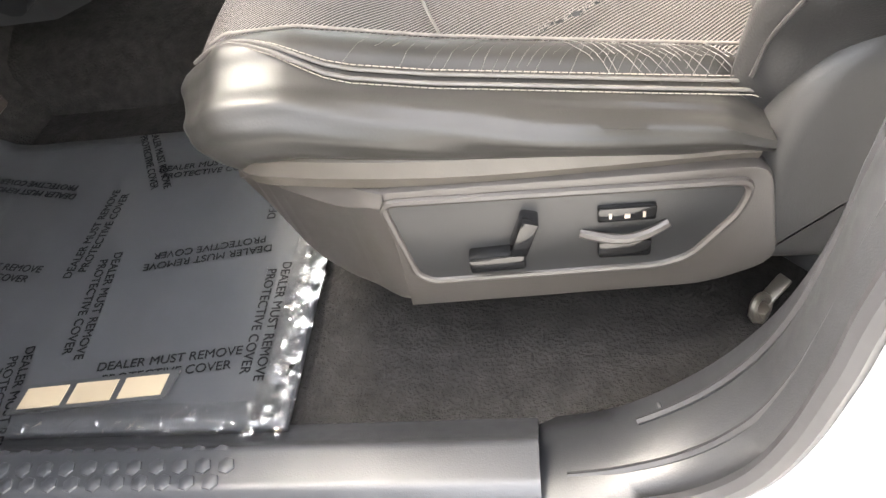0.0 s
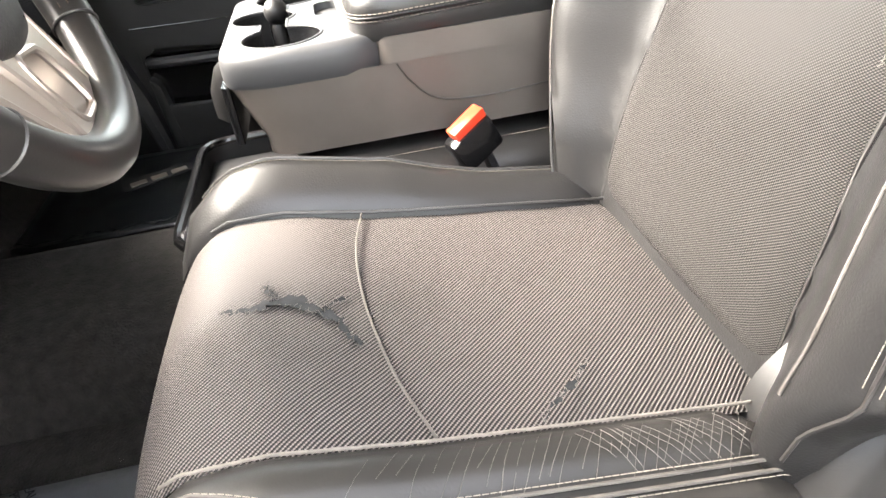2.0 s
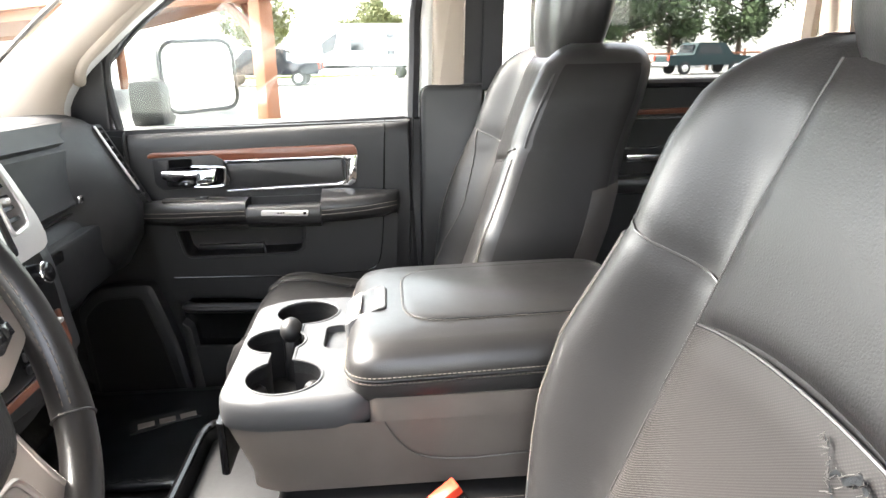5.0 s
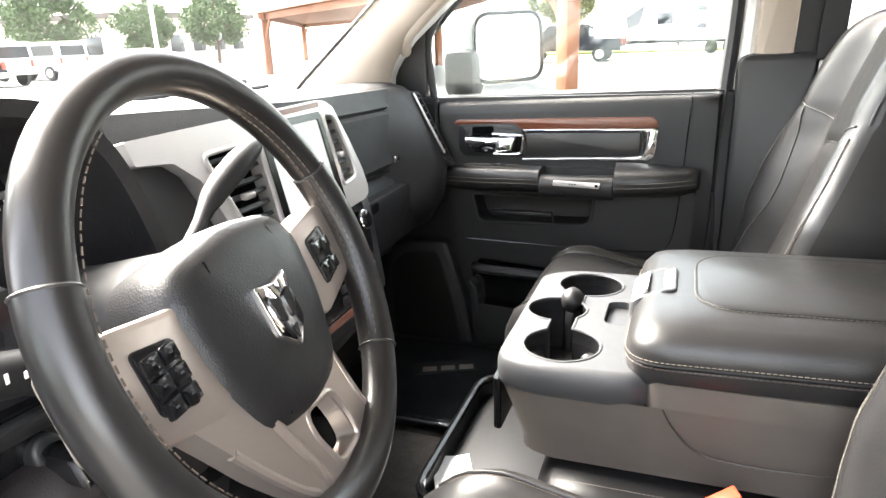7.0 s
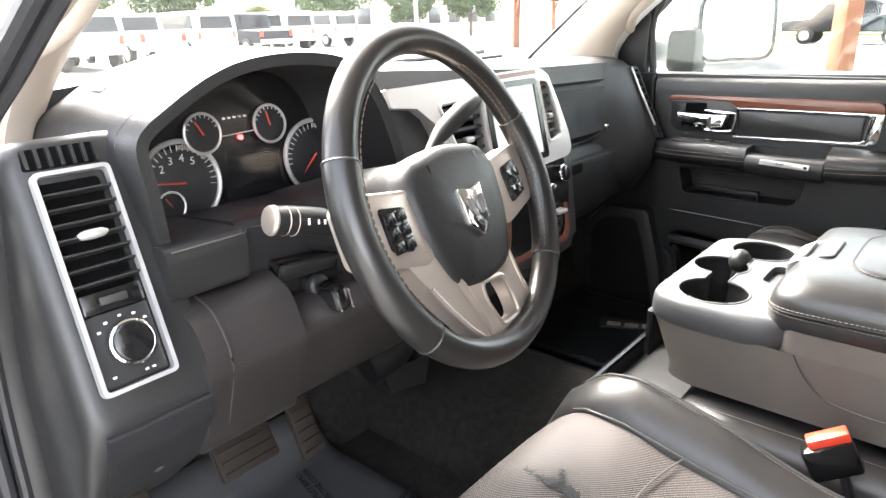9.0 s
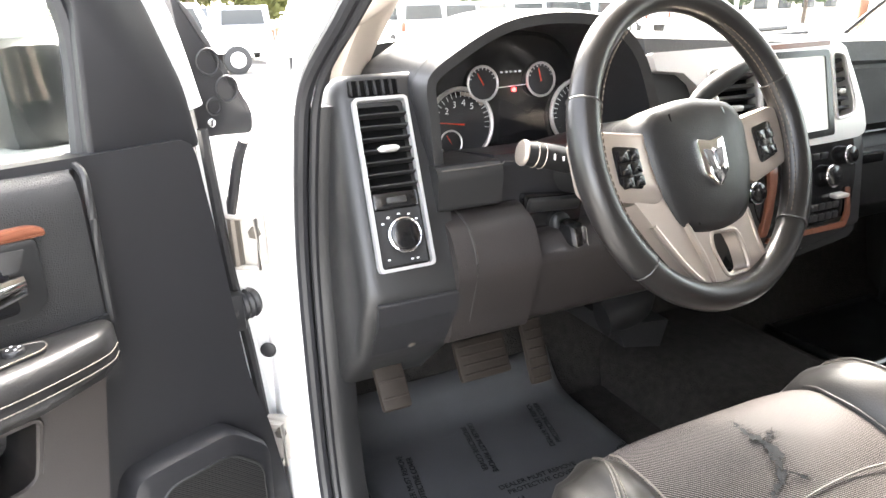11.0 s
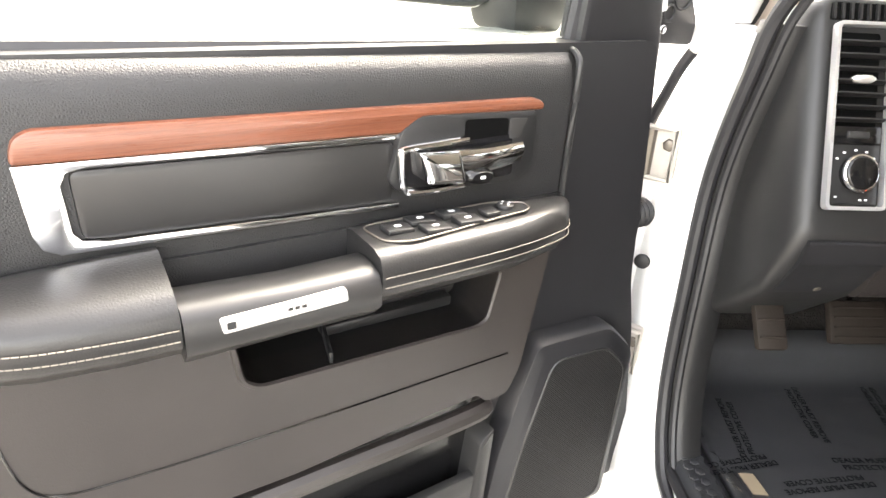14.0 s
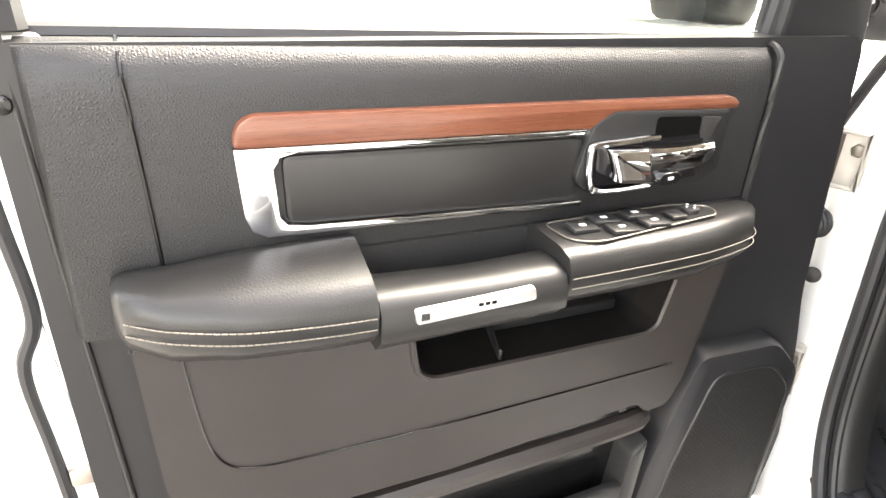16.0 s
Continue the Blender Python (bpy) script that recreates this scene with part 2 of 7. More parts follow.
def part(name, bm, mat, parent=None, label="", sharp=35):
    """Links a bmesh as one mesh object under a thing or a part."""
    if FLIP[0] < 0:
        for v in bm.verts:
            v.co.y = -v.co.y
    bmesh.ops.recalc_face_normals(bm, faces=bm.faces)
    me = bpy.data.meshes.new(name)
    bm.to_mesh(me)
    bm.free()
    me.shade_smooth()
    me.set_sharp_from_angle(angle=radians(sharp))
    me.materials.append(mat)
    ob = new(name, me)
    ob.parent = parent
    return tagged(ob, label)


def cat(pts, n=6, closed=False):
    """A smooth line through points (Catmull-Rom)."""
    p = [Vector(q) for q in pts]
    if len(p) < 3:
        return p
    k = len(p)
    out = []
    for i in range(k if closed else k - 1):
        a, b, c, d = (p[(i + j) % k] if closed else p[min(max(i + j, 0), k - 1)] for j in (-1, 0, 1, 2))
        for s in range(n):
            t = s / n
            out.append(0.5 * (2 * b + (c - a) * t + (2 * a - 5 * b + 4 * c - d) * t * t + (3 * b - a - 3 * c + d) * t ** 3))
    if not closed:
        out.append(p[-1])
    return out


def rounded(pts, r, n=4):
    """A 2D polygon with its corners rounded by r."""
    out, k = [], len(pts)
    for i in range(k):
        a, b, c = (Vector(pts[(i + j) % k]) for j in (-1, 0, 1))
        u, v = a - b, c - b
        d = min(r, 0.45 * u.length, 0.45 * v.length)
        p, q = b + u.normalized() * d, b + v.normalized() * d
        for s in range(n + 1):
            t = s / n
            out.append((p * (1 - t) ** 2 + 2 * b * t * (1 - t) + q * t * t)[:])
    return out


def loft(bm, rings, cap=True, closed=True):
    """Skins rings of equally many points."""
    vs = [[bm.verts.new(p) for p in r] for r in rings]
    k = len(vs[0])
    for a, b in zip(vs, vs[1:]):
        for i in range(k if closed else k - 1):
            j = (i + 1) % k
            bm.faces.new((a[i], a[j], b[j], b[i]))
    if cap:
        bm.faces.new(vs[0][::-1])
        bm.faces.new(vs[-1])
    return bm


def ring_loop(bm, rings):
    vs = [[bm.verts.new(p) for p in r] for r in rings]
    k = len(vs[0])
    for a, b in zip(vs, vs[1:] + vs[:1]):
        for i in range(k):
            bm.faces.new((a[i], a[(i + 1) % k], b[(i + 1) % k], b[i]))
    return bm


def tube(bm, pts, r, n=8, closed=False, flat=1.0, up=(0, 0, 1)):
    """A round or flattened tube along points; r may be one radius or one per point."""
    p = [Vector(q) for q in pts]
    k = len(p)
    rings = []
    for i in range(k):
        d = (p[(i + 1) % k] - p[i - 1]) if closed else (p[min(i + 1, k - 1)] - p[max(i - 1, 0)])
        d.normalize()
        a = d.cross(Vector(up))
        if a.length < 1e-3:
            a = d.cross(Vector((0, 1, 0.01)))
        a.normalize()
        b = a.cross(d)
        q = r[i] if isinstance(r, (list, tuple)) else r
        rings.append([p[i] + q * (math.cos(t) * a + flat * math.sin(t) * b) for t in (2 * math.pi * j / n for j in range(n))])
    return ring_loop(bm, rings) if closed else loft(bm, rings)


def box(bm, c, s, bev=0.004, m=None, seg=2):
    """A bevelled block: middle, size, and an optional turn."""
    g = bmesh.ops.create_cube(bm, size=1.0)
    vs = g["verts"]
    for v in vs:
        v.co = Vector((v.co.x * s[0], v.co.y * s[1], v.co.z * s[2]))
    if bev:
        es = list({e for v in vs for e in v.link_edges})
        g = bmesh.ops.bevel(bm, geom=es, offset=min(bev, 0.45 * min(s)), segments=seg, profile=0.5, affect="EDGES")
        vs = list({v for f in g["faces"] for v in f.verts} | {v for v in vs if v.is_valid})
    mm = Matrix.Translation(c) @ (m or Matrix())
    for v in vs:
        v.co = mm @ v.co
    return bm


def prism(bm, pts, w0, w1, to, bev=0.0, seg=2):
    """A 2D outline raised from w0 to w1; to(a, b, w) gives the place. bev rounds the rim of the w1 side."""
    c = Vector((sum(p[0] for p in pts) / len(pts), sum(p[1] for p in pts) / len(pts)))
    levels = [(0.0, w0)]
    s = 1 if w1 > w0 else -1
    if bev:
        for i in range(seg + 1):
            t = math.pi / 2 * i / seg
            levels.append((bev * (1 - math.cos(t)), w1 - s * bev * (1 - math.sin(t))))
    else:
        levels.append((0.0, w1))
    k = len(pts)
    nrm = []
    area = sum(pts[i][0] * pts[(i + 1) % k][1] - pts[(i + 1) % k][0] * pts[i][1] for i in range(k))
    sg = 1 if area > 0 else -1
    for i in range(k):
        a, b, d = Vector(pts[i - 1]), Vector(pts[i]), Vector(pts[(i + 1) % k])
        e = (b - a).normalized() + (d - b).normalized()
        e = Vector((-e.y, e.x)) * sg
        nrm.append(e.normalized() if e.length > 1e-6 else Vector((0, 0)))
    rings = [[to(pts[i][0] + nrm[i].x * o, pts[i][1] + nrm[i].y * o, w) for i in range(k)] for o, w in levels]
    return loft(bm, rings)


def sheet(bm, f, nu, nv):
    """A sheet from f(u, v), with u and v from 0 to 1."""
    vs = [[bm.verts.new(f(i / nu, j / nv)) for j in range(nv + 1)] for i in range(nu + 1)]
    for i in range(nu):
        for j in range(nv):
            bm.faces.new((vs[i][j], vs[i + 1][j], vs[i + 1][j + 1], vs[i][j + 1]))
    return bm


def thick(ob, t, offset=-1.0):
    md = ob.modifiers.new("thickness", "SOLIDIFY")
    md.thickness, md.offset = t, offset
    return ob


def dashes(bm, pts, r=0.0004, ln=0.0042, gap=0.001, lift=(0, 0, 0)):
    """Stitches along a line: short threads with gaps."""
    p = [Vector(q) + Vector(lift) for q in pts]
    seg, acc, out = 0, 0.0, []
    total = sum((b - a).length for a, b in zip(p, p[1:]))

    def at(s):
        for a, b in zip(p, p[1:]):
            l = (b - a).length
            if s <= l:
                return a.lerp(b, s / max(l, 1e-9))
            s -= l
        return p[-1].copy()

    s = 0.0
    while s < total - ln:
        tube(bm, [at(s), at(s + ln)], r, 5)
        s += ln + gap
    return bm


def disc(bm, c, axis, r, h, n=32, bev=0.0015, r2=None):
    """A round knob or plate: middle of its foot, axis, radius and height."""
    z = Vector(axis).normalized()
    x = z.orthogonal().normalized()
    y = z.cross(x)
    c = Vector(c)
    r2 = r if r2 is None else r2
    rings = []
    for rr, hh in ((r, 0), (r2, h - bev), (r2 - bev * 0.4, h - bev * 0.3), (r2 - bev, h)):
        rings.append([c + z * hh + rr * (math.cos(a) * x + math.sin(a) * y) for a in (2 * math.pi * i / n for i in range(n))])
    return loft(bm, rings)


def torus(bm, c, axis, R, r, n=40, m=8):
    z = Vector(axis).normalized()
    x = z.orthogonal().normalized()
    y = z.cross(x)
    return tube(bm, [Vector(c) + R * (math.cos(a) * x + math.sin(a) * y) for a in (2 * math.pi * i / n for i in range(n))], r, m, True, up=z)


BM = bmesh.new


def words(text, size, mat, parent, m, name="lettering", depth=0.0004):
    """Lettering as a mesh, laid out in the plane of the pose m."""
    cu = bpy.data.curves.new("letters", "FONT")
    cu.body, cu.size, cu.extrude = text, size, depth
    cu.align_x, cu.align_y = "CENTER", "CENTER"
    ob = bpy.data.objects.new("letters", cu)
    scene.collection.objects.link(ob)
    me = bpy.data.meshes.new_from_object(ob.evaluated_get(bpy.context.evaluated_depsgraph_get()))
    bpy.data.objects.remove(ob)
    me.transform(m)
    me.materials.clear()
    me.materials.append(mat)
    o = new(name, me)
    o.parent = parent
    return o


# ---- truck cab ----
def xz(y):
    return lambda a, b, w: (a, y + w, b)


def yz(x):
    return lambda a, b, w: (x + w, a, b)


def xy(z):
    return lambda a, b, w: (a, b, z + w)


def slab(name, pts, z0, z1, mat, label, kind="structure", category=""):
    return tagged(part(name, prism(BM(), pts, z0, z1, xy(0)), mat), label, category, "", kind)


ground = part("ground", sheet(BM(), lambda u, v: (-900 + 1800 * u, -900 + 1800 * v, 0), 6, 6),
              material("pale_asphalt", (0.17, 0.167, 0.16), 0.9, vary=0.15, grain=0.4, grain_scale=40, spots=0.6))
tagged(ground, "pale sunlit asphalt of a parking lot", "ground", "", "structure")

# floor with its rising toe board, and the carpet
cab_floor = part("floor", prism(BM(), [(-0.80, 0.96), (-0.785, 0.86), (-0.755, 0.73), (-0.70, 0.675), (1.30, 0.675), (1.30, 0.64), (-0.72, 0.64), (-0.80, 0.70)],
                                0.30, 1.95, lambda a, b, w: (a, w, b)), CARPET)
tagged(cab_floor, "dark worn carpet on the cab floor", "floor", "", "structure")
tunnel = part("floor_tunnel", prism(BM(), [(0.90, 0.66), (0.96, 0.75), (1.02, 0.775), (1.24, 0.775), (1.30, 0.75), (1.36, 0.66)], -0.80, 1.2, yz(0)), CARPET)
tagged(tunnel, "dark carpeted hump along the middle of the floor", "floor", "", "structure")
firewall = part("wall_firewall", prism(BM(), [(0.28, 0.6), (1.96, 0.6), (1.96, 1.34), (0.28, 1.34)], -0.84, -0.80, yz(0)), RUBBER)
tagged(firewall, "dark carpeted front wall of the footwell", "wall", "", "structure")
rear_wall = part("wall_rear", prism(BM(), [(0.28, 0.64), (1.96, 0.64), (1.96, 1.8), (0.28, 1.8)], 1.30, 1.36, yz(0)), PLASTIC)
tagged(rear_wall, "dark rear wall of the cab", "wall", "", "structure")
headliner = part("ceiling", sheet(BM(), lambda u, v: (-0.32 + 1.7 * u, 0.36 + 1.54 * v, 1.80 + 0.05 * math.sin(math.pi * v) * (0.4 + u * 0.6)), 10, 10), ROOFING)
thick(headliner, 0.05, 1)
tagged(headliner, "beige fabric headliner", "ceiling", "", "structure")
roof = part("roof", sheet(BM(), lambda u, v: (-0.42 + 1.87 * u, 0.30 + 1.66 * v, 1.87 + 0.05 * math.sin(math.pi * v)), 10, 10), PAINT)
thick(roof, 0.03, 1)
tagged(roof, "white painted cab roof", "roof", "", "structure")

# driver's door opening: sill, hinge pillar, seals
sill = thing("door_sill", (0, 0, 0), "black plastic scuff plate along the door opening", "sill", kind="structure")
part("rocker", prism(BM(), rounded([(0.215, 0.45), (0.30, 0.45), (0.30, 0.70), (0.255, 0.702), (0.222, 0.66)], 0.02), -0.62, 0.50, yz(0)), PAINT, sill, "white painted rocker")
part("scuff_plate", prism(BM(), rounded([(0.246, 0.69), (0.35, 0.66), (0.345, 0.672), (0.312, 0.700), (0.30, 0.716), (0.262, 0.718), (0.250, 0.706)], 0.006), -0.55, 0.056, yz(0)), SCUFF, sill)
IN = cat([(0.058, 0.345, 0.668), (0.125, 0.336, 0.700), (0.185, 0.336, 0.752), (0.222, 0.338, 0.808), (0.241, 0.340, 0.868), (0.250, 0.345, 0.93), (0.258, 0.352, 1.0), (0.30, 0.37, 1.20), (0.345, 0.385, 1.40)])
OUT = cat([(0.058, 0.248, 0.704), (0.115, 0.249, 0.711), (0.165, 0.25, 0.726), (0.200, 0.25, 0.765), (0.216, 0.25, 0.82), (0.224, 0.252, 0.89), (0.232, 0.256, 0.985), (0.285, 0.27, 1.20), (0.335, 0.28, 1.40)])
trim_rings, skin_rings, seal_line = [], [], []
for i, (p, q) in enumerate(zip(IN, OUT)):
    d = (IN[min(i + 1, len(IN) - 1)] - IN[max(i - 1, 0)]).normalized()
    n = Vector((-d.z, 0, d.x)).normalized()
    trim_rings.append([p - n * 0.03, p, p.lerp(q, 0.25) + n * 0.008, p.lerp(q, 0.6) + n * 0.012, p.lerp(q, 0.85) + n * 0.010, q + n * 0.002, q - n * 0.03])
    skin_rings.append([q - n * 0.002, q + Vector((0, -0.02, 0)) - n * 0.004, q + Vector((0, -0.055, 0)) - n * 0.016, q + Vector((0, -0.075, 0)) - n * 0.05, q + Vector((0, -0.07, 0)) - n * 0.11, q - n * 0.11])
    seal_line.append(q + n * 0.004 - Vector((0, 0.008, 0)))
part("sill_corner", loft(BM(), trim_rings), SILLTRIM, sill, "curved black trim from sill to pillar", 60)
for k in (0.30, 0.74):
    part("trim_ridge", tube(BM(), [p.lerp(q, k) + Vector((-0.007, 0, 0.007)) for p, q in list(zip(IN, OUT))[8 if k < 0.5 else 3:]], 0.0035, 6, up=(0, 1, 0)), RUBBER, sill, "moulded ridge along the trim")
part("trim_step", box(BM(), (0.160, 0.292, 0.7275), (0.004, 0.060, 0.012), 0.001, pose(0, 0, 0, 0, -35, 12)), SILLTRIM, sill, "step where two trims meet")
part("sill_corner_skin", loft(BM(), skin_rings), PAINT, sill, "white painted door opening", 60)
part("weather_seal", tube(BM(), [(-0.50, 0.246, 0.70), (-0.2, 0.246, 0.700)] + seal_line, 0.009, 8, up=(0, 1, 0)), RUBBER, sill)
treads = BM()
for i in range(16):
    for j in range(3):
        c = (-0.53 + 0.021 * i + (0.0105 if j % 2 else 0), 0.268 + 0.014 * j, 0.7185 - (0.004 if j == 2 else 0))
        disc(treads, (c[0], c[1], c[2] - 0.001), (0, 0, 1), 0.0075, 0.002, 6, 0.0005)
part("tread_pattern", treads, SCUFF, sill, "raised hexagon treads")


def hinge_pillar(name, sgn):
    """The white pillar that carries the front door, with its seal; sgn turns it round for the other side."""
    FLIP[0] = sgn
    y0 = 0.0 if sgn > 0 else -2.26
    o = thing(name, (0, 0, 0), "white painted hinge pillar with black seals", "pillar", kind="structure")

    def ring(z, x, lean):
        pts = [(-0.80, 0.20), (-0.60, 0.195), (-0.575, 0.20), (-0.555, 0.222), (-0.545, 0.25), (-0.535, 0.29), (-0.80, 0.29)]
        return [(a + x, b + lean + y0, z) for a, b in pts]

    bm = BM()
    loft(bm, [ring(0.60, 0.10, -0.01), ring(0.68, 0.05, -0.005), ring(0.80, 0.02, 0), ring(1.20, -0.02, 0.01), ring(1.34, 0.0, 0.02)])
    part("pillar_skin", bm, PAINT, o, "glossy white painted steel", 50)
    driver = [(-0.40, 0.236, 0.672), (-0.465, 0.237, 0.70), (-0.519, 0.241, 0.81), (-0.540, 0.245, 1.0), (-0.549, 0.250, 1.15), (-0.515, 0.253, 1.29), (-0.485, 0.262, 1.385), (-0.40, 0.288, 1.465), (-0.30, 0.315, 1.55), (-0.05, 0.36, 1.73)]
    other = [(-0.60, 0.258, 0.70), (-0.62, 0.26, 1.0), (-0.66, 0.27, 1.38), (-0.56, 0.29, 1.53), (-0.42, 0.31, 1.64), (-0.20, 0.36, 1.76)]
    line = [(p.x, p.y + y0, p.z) for p in cat(driver if sgn > 0 else other)]
    part("door_seal", tube(BM(), line, 0.010 if sgn > 0 else 0.014, 10, up=(0, 1, 0)), RUBBER, o, "thick black rubber door seal")
    part("seal_lip", tube(BM(), [(x + 0.012, y + 0.014, z) for x, y, z in line], 0.006, 8, up=(0, 1, 0)), RUBBER, o, "inner lip of the seal")
    low = [p for p in line if p[2] < 1.37]
    bm = BM()
    loft(bm, [[(x + a, y + b, z) for a, b in ((0.006, 0.010), (0.016, 0.022), (0.016, 0.040), (0.004, 0.062), (-0.05, 0.075), (-0.05, 0.010))] for x, y, z in low])
    part("kick_trim", bm, PLASTIC, o, "dark plastic pillar trim", 40)
    FLIP[0] = 1.0
    return o


hinge_pillar("pillar_front_driver", 1.0)
hinge_pillar("pillar_front_passenger", -1.0)


def screen_pillar(name, ys, sgn):
    """Beige trim of a windscreen pillar, broad at its foot."""
    o = thing(name, (0, 0, 0), "beige plastic windscreen pillar trim", "pillar", kind="structure")
    fore = cat([(-0.95, 0, 1.335), (-0.89, 0, 1.387), (-0.74, 0, 1.505), (-0.60, 0, 1.616), (-0.45, 0, 1.715), (-0.30, 0, 1.80)], 3)
    aft = cat([(-0.645, 0, 1.335), (-0.655, 0, 1.388), (-0.615, 0, 1.452), (-0.535, 0, 1.518), (-0.40, 0, 1.62), (-0.16, 0, 1.77)], 3)
    rings = []
    for i, (f, r) in enumerate(zip(fore, aft)):
        lean = sgn * 0.10 * i / (len(fore) - 1)
        ring = []
        for k, d in ((0.0, 0.03), (0.10, -0.008), (0.35, -0.03), (0.62, -0.034), (0.85, -0.022), (0.97, 0.0), (1.0, 0.03), (0.5, 0.05)):
            p = f.lerp(r, k)
            ring.append((p.x, ys - sgn * d + lean, p.z))
        rings.append(ring)
    bm = BM()
    loft(bm, rings)
    part("pillar_trim", bm, BEIGE, o, sharp=70)
    part("screen_seal", tube(BM(), [(p.x - 0.004, ys + sgn * 0.0 + sgn * 0.10 * i / (len(fore) - 1), p.z) for i, p in enumerate(fore)], 0.006, 6), RUBBER, o, "black windscreen seal")
    part("grab_handle", tube(BM(), cat([(-0.61, ys - sgn * 0.01, 1.455), (-0.575, ys + sgn * 0.045, 1.495), (-0.50, ys + sgn * 0.065, 1.56), (-0.41, ys + sgn * 0.08, 1.635), (-0.32, ys + sgn * 0.095, 1.705), (-0.27, ys + sgn * 0.05, 1.74)]), 0.014, 12, up=(0, 1, 0)), BEIGE, o, "beige grab handle")
    bm = BM()
    loft(bm, [[(x, y - sgn * 0.06, z + 0.006) for x, y, z in r] for r in rings])
    part("pillar_skin", bm, PAINT, o, "white painted steel", 70)
    return o


screen_pillar("pillar_windscreen_passenger", 1.84, -1)
screen_pillar("pillar_windscreen_driver", 0.37, 1)


def centre_pillar(name, y0, sgn):
    FLIP[0] = sgn
    y = y0 * sgn
    o = thing(name, (0, 0, 0), "centre door pillar, dark below and beige above", "pillar", kind="structure")
    part("lower_trim", prism(BM(), rounded([(0.14, 0.68), (0.55, 0.68), (0.50, 1.43), (0.155, 1.43), (0.15, 1.0)] if sgn < 0 else [(0.33, 0.68), (0.60, 0.68), (0.56, 1.38), (0.42, 1.38), (0.385, 1.0)], 0.03), y + 0.02, y + 0.09, xz(0), 0.012), PLASTIC, o)
    dx = 0.0 if sgn < 0 else 0.11
    part("upper_trim", prism(BM(), rounded([(0.185 + dx, 1.385), (0.262 + dx, 1.385), (0.275 + dx, 1.80), (0.20 + dx, 1.80)], 0.015), y + 0.02, y + 0.08, xz(0), 0.012), BEIGE, o, "beige upper trim")
    part("pillar_skin", prism(BM(), [(0.36, 0.62), (0.60, 0.62), (0.60, 1.80), (0.44, 1.80), (0.42, 1.0)], y - 0.04, y + 0.02, xz(0)), PAINT, o, "white painted steel")
    FLIP[0] = 1.0
    return o


centre_pillar("pillar_centre_driver", 0.29, 1.0)
centre_pillar("pillar_centre_passenger", 1.97, -1.0)

windscreen = part("window_front", sheet(BM(), lambda u, v: (-0.97 + 0.67 * v - 0.12 * math.sin(math.pi * u), 0.35 + 0.1 * v + (1.52 - 0.2 * v) * u, 1.33 + 0.49 * v), 8, 6), GLASS)
windscreen.visible_shadow = False
tagged(windscreen, "clear windscreen glass", "windscreen", "", "structure")
header = part("trim_windscreen_top", prism(BM(), [(0.36, 1.78), (1.90, 1.78), (1.90, 1.86), (0.36, 1.86)], -0.44, -0.28, yz(0)), ROOFING)
tagged(header, "beige header above the windscreen", "trim", "", "structure")

# hood and cowl outside the windscreen
hood = part("hood", sheet(BM(), lambda u, v: (-1.02 - 1.25 * u, 0.30 + 1.66 * v, 1.27 + 0.05 * math.sin(math.pi * v) - 0.10 * u * u + 0.02 * math.cos(6 * math.pi * v)), 10, 16), PAINT)
thick(hood, 0.03)
tagged(hood, "white painted hood seen through the windscreen", "hood", "", "structure")
fender = part("fender", prism(BM(), [(-2.3, 0.6), (-0.62, 0.6), (-0.62, 1.24), (-1.0, 1.27), (-2.3, 1.16)], 0.17, 0.30, xz(0), 0.03), PAINT)
tagged(fender, "white painted front fender", "fender", "", "structure")
fender2 = part("fender", prism(BM(), [(-2.3, 0.6), (-0.62, 0.6), (-0.62, 1.24), (-1.0, 1.27), (-2.3, 1.16)], 1.98, 2.10, xz(0), 0.03), PAINT)
tagged(fender2, "white painted front fender", "fender", "", "structure")
wiper = thing("wiper", (0, 0, 0), "black windscreen wiper resting on the cowl", "wiper")
part("wiper_arm", tube(BM(), cat([(-1.06, 0.75, 1.37), (-1.0, 1.2, 1.385), (-0.97, 1.68, 1.40)]), 0.007, 6), RUBBER, wiper)
part("wiper_blade", tube(BM(), cat([(-1.02, 0.9, 1.368), (-0.96, 1.3, 1.378), (-0.92, 1.70, 1.388)]), 0.005, 6), RUBBER, wiper)

kick = part("trim_kick_passenger", prism(BM(), rounded([(-0.84, 0.66), (-0.46, 0.66), (-0.47, 0.95), (-0.52, 1.32), (-0.84, 1.36)], 0.02), 1.885, 1.975, xz(0)), PLASTIC)
tagged(kick, "dark plastic kick panel by the footwell", "trim", "", "structure")


# ---- seats ----
def zc(x):
    """Height of the cushion along its length."""
    xs = [-0.215, -0.205, -0.185, -0.155, -0.10, 0.0, 0.14, 0.27]
    zs = [0.90, 0.945, 0.975, 0.990, 0.990, 0.970, 0.949, 0.93]
    return float(np.interp(x, xs, zs))


def xb(z):
    """Front face of the backrest by height."""
    return float(np.interp(z, [0.88, 0.93, 1.0, 1.163, 1.28, 1.38, 1.46, 1.52], [0.235, 0.245, 0.262, 0.316, 0.352, 0.382, 0.408, 0.43]))


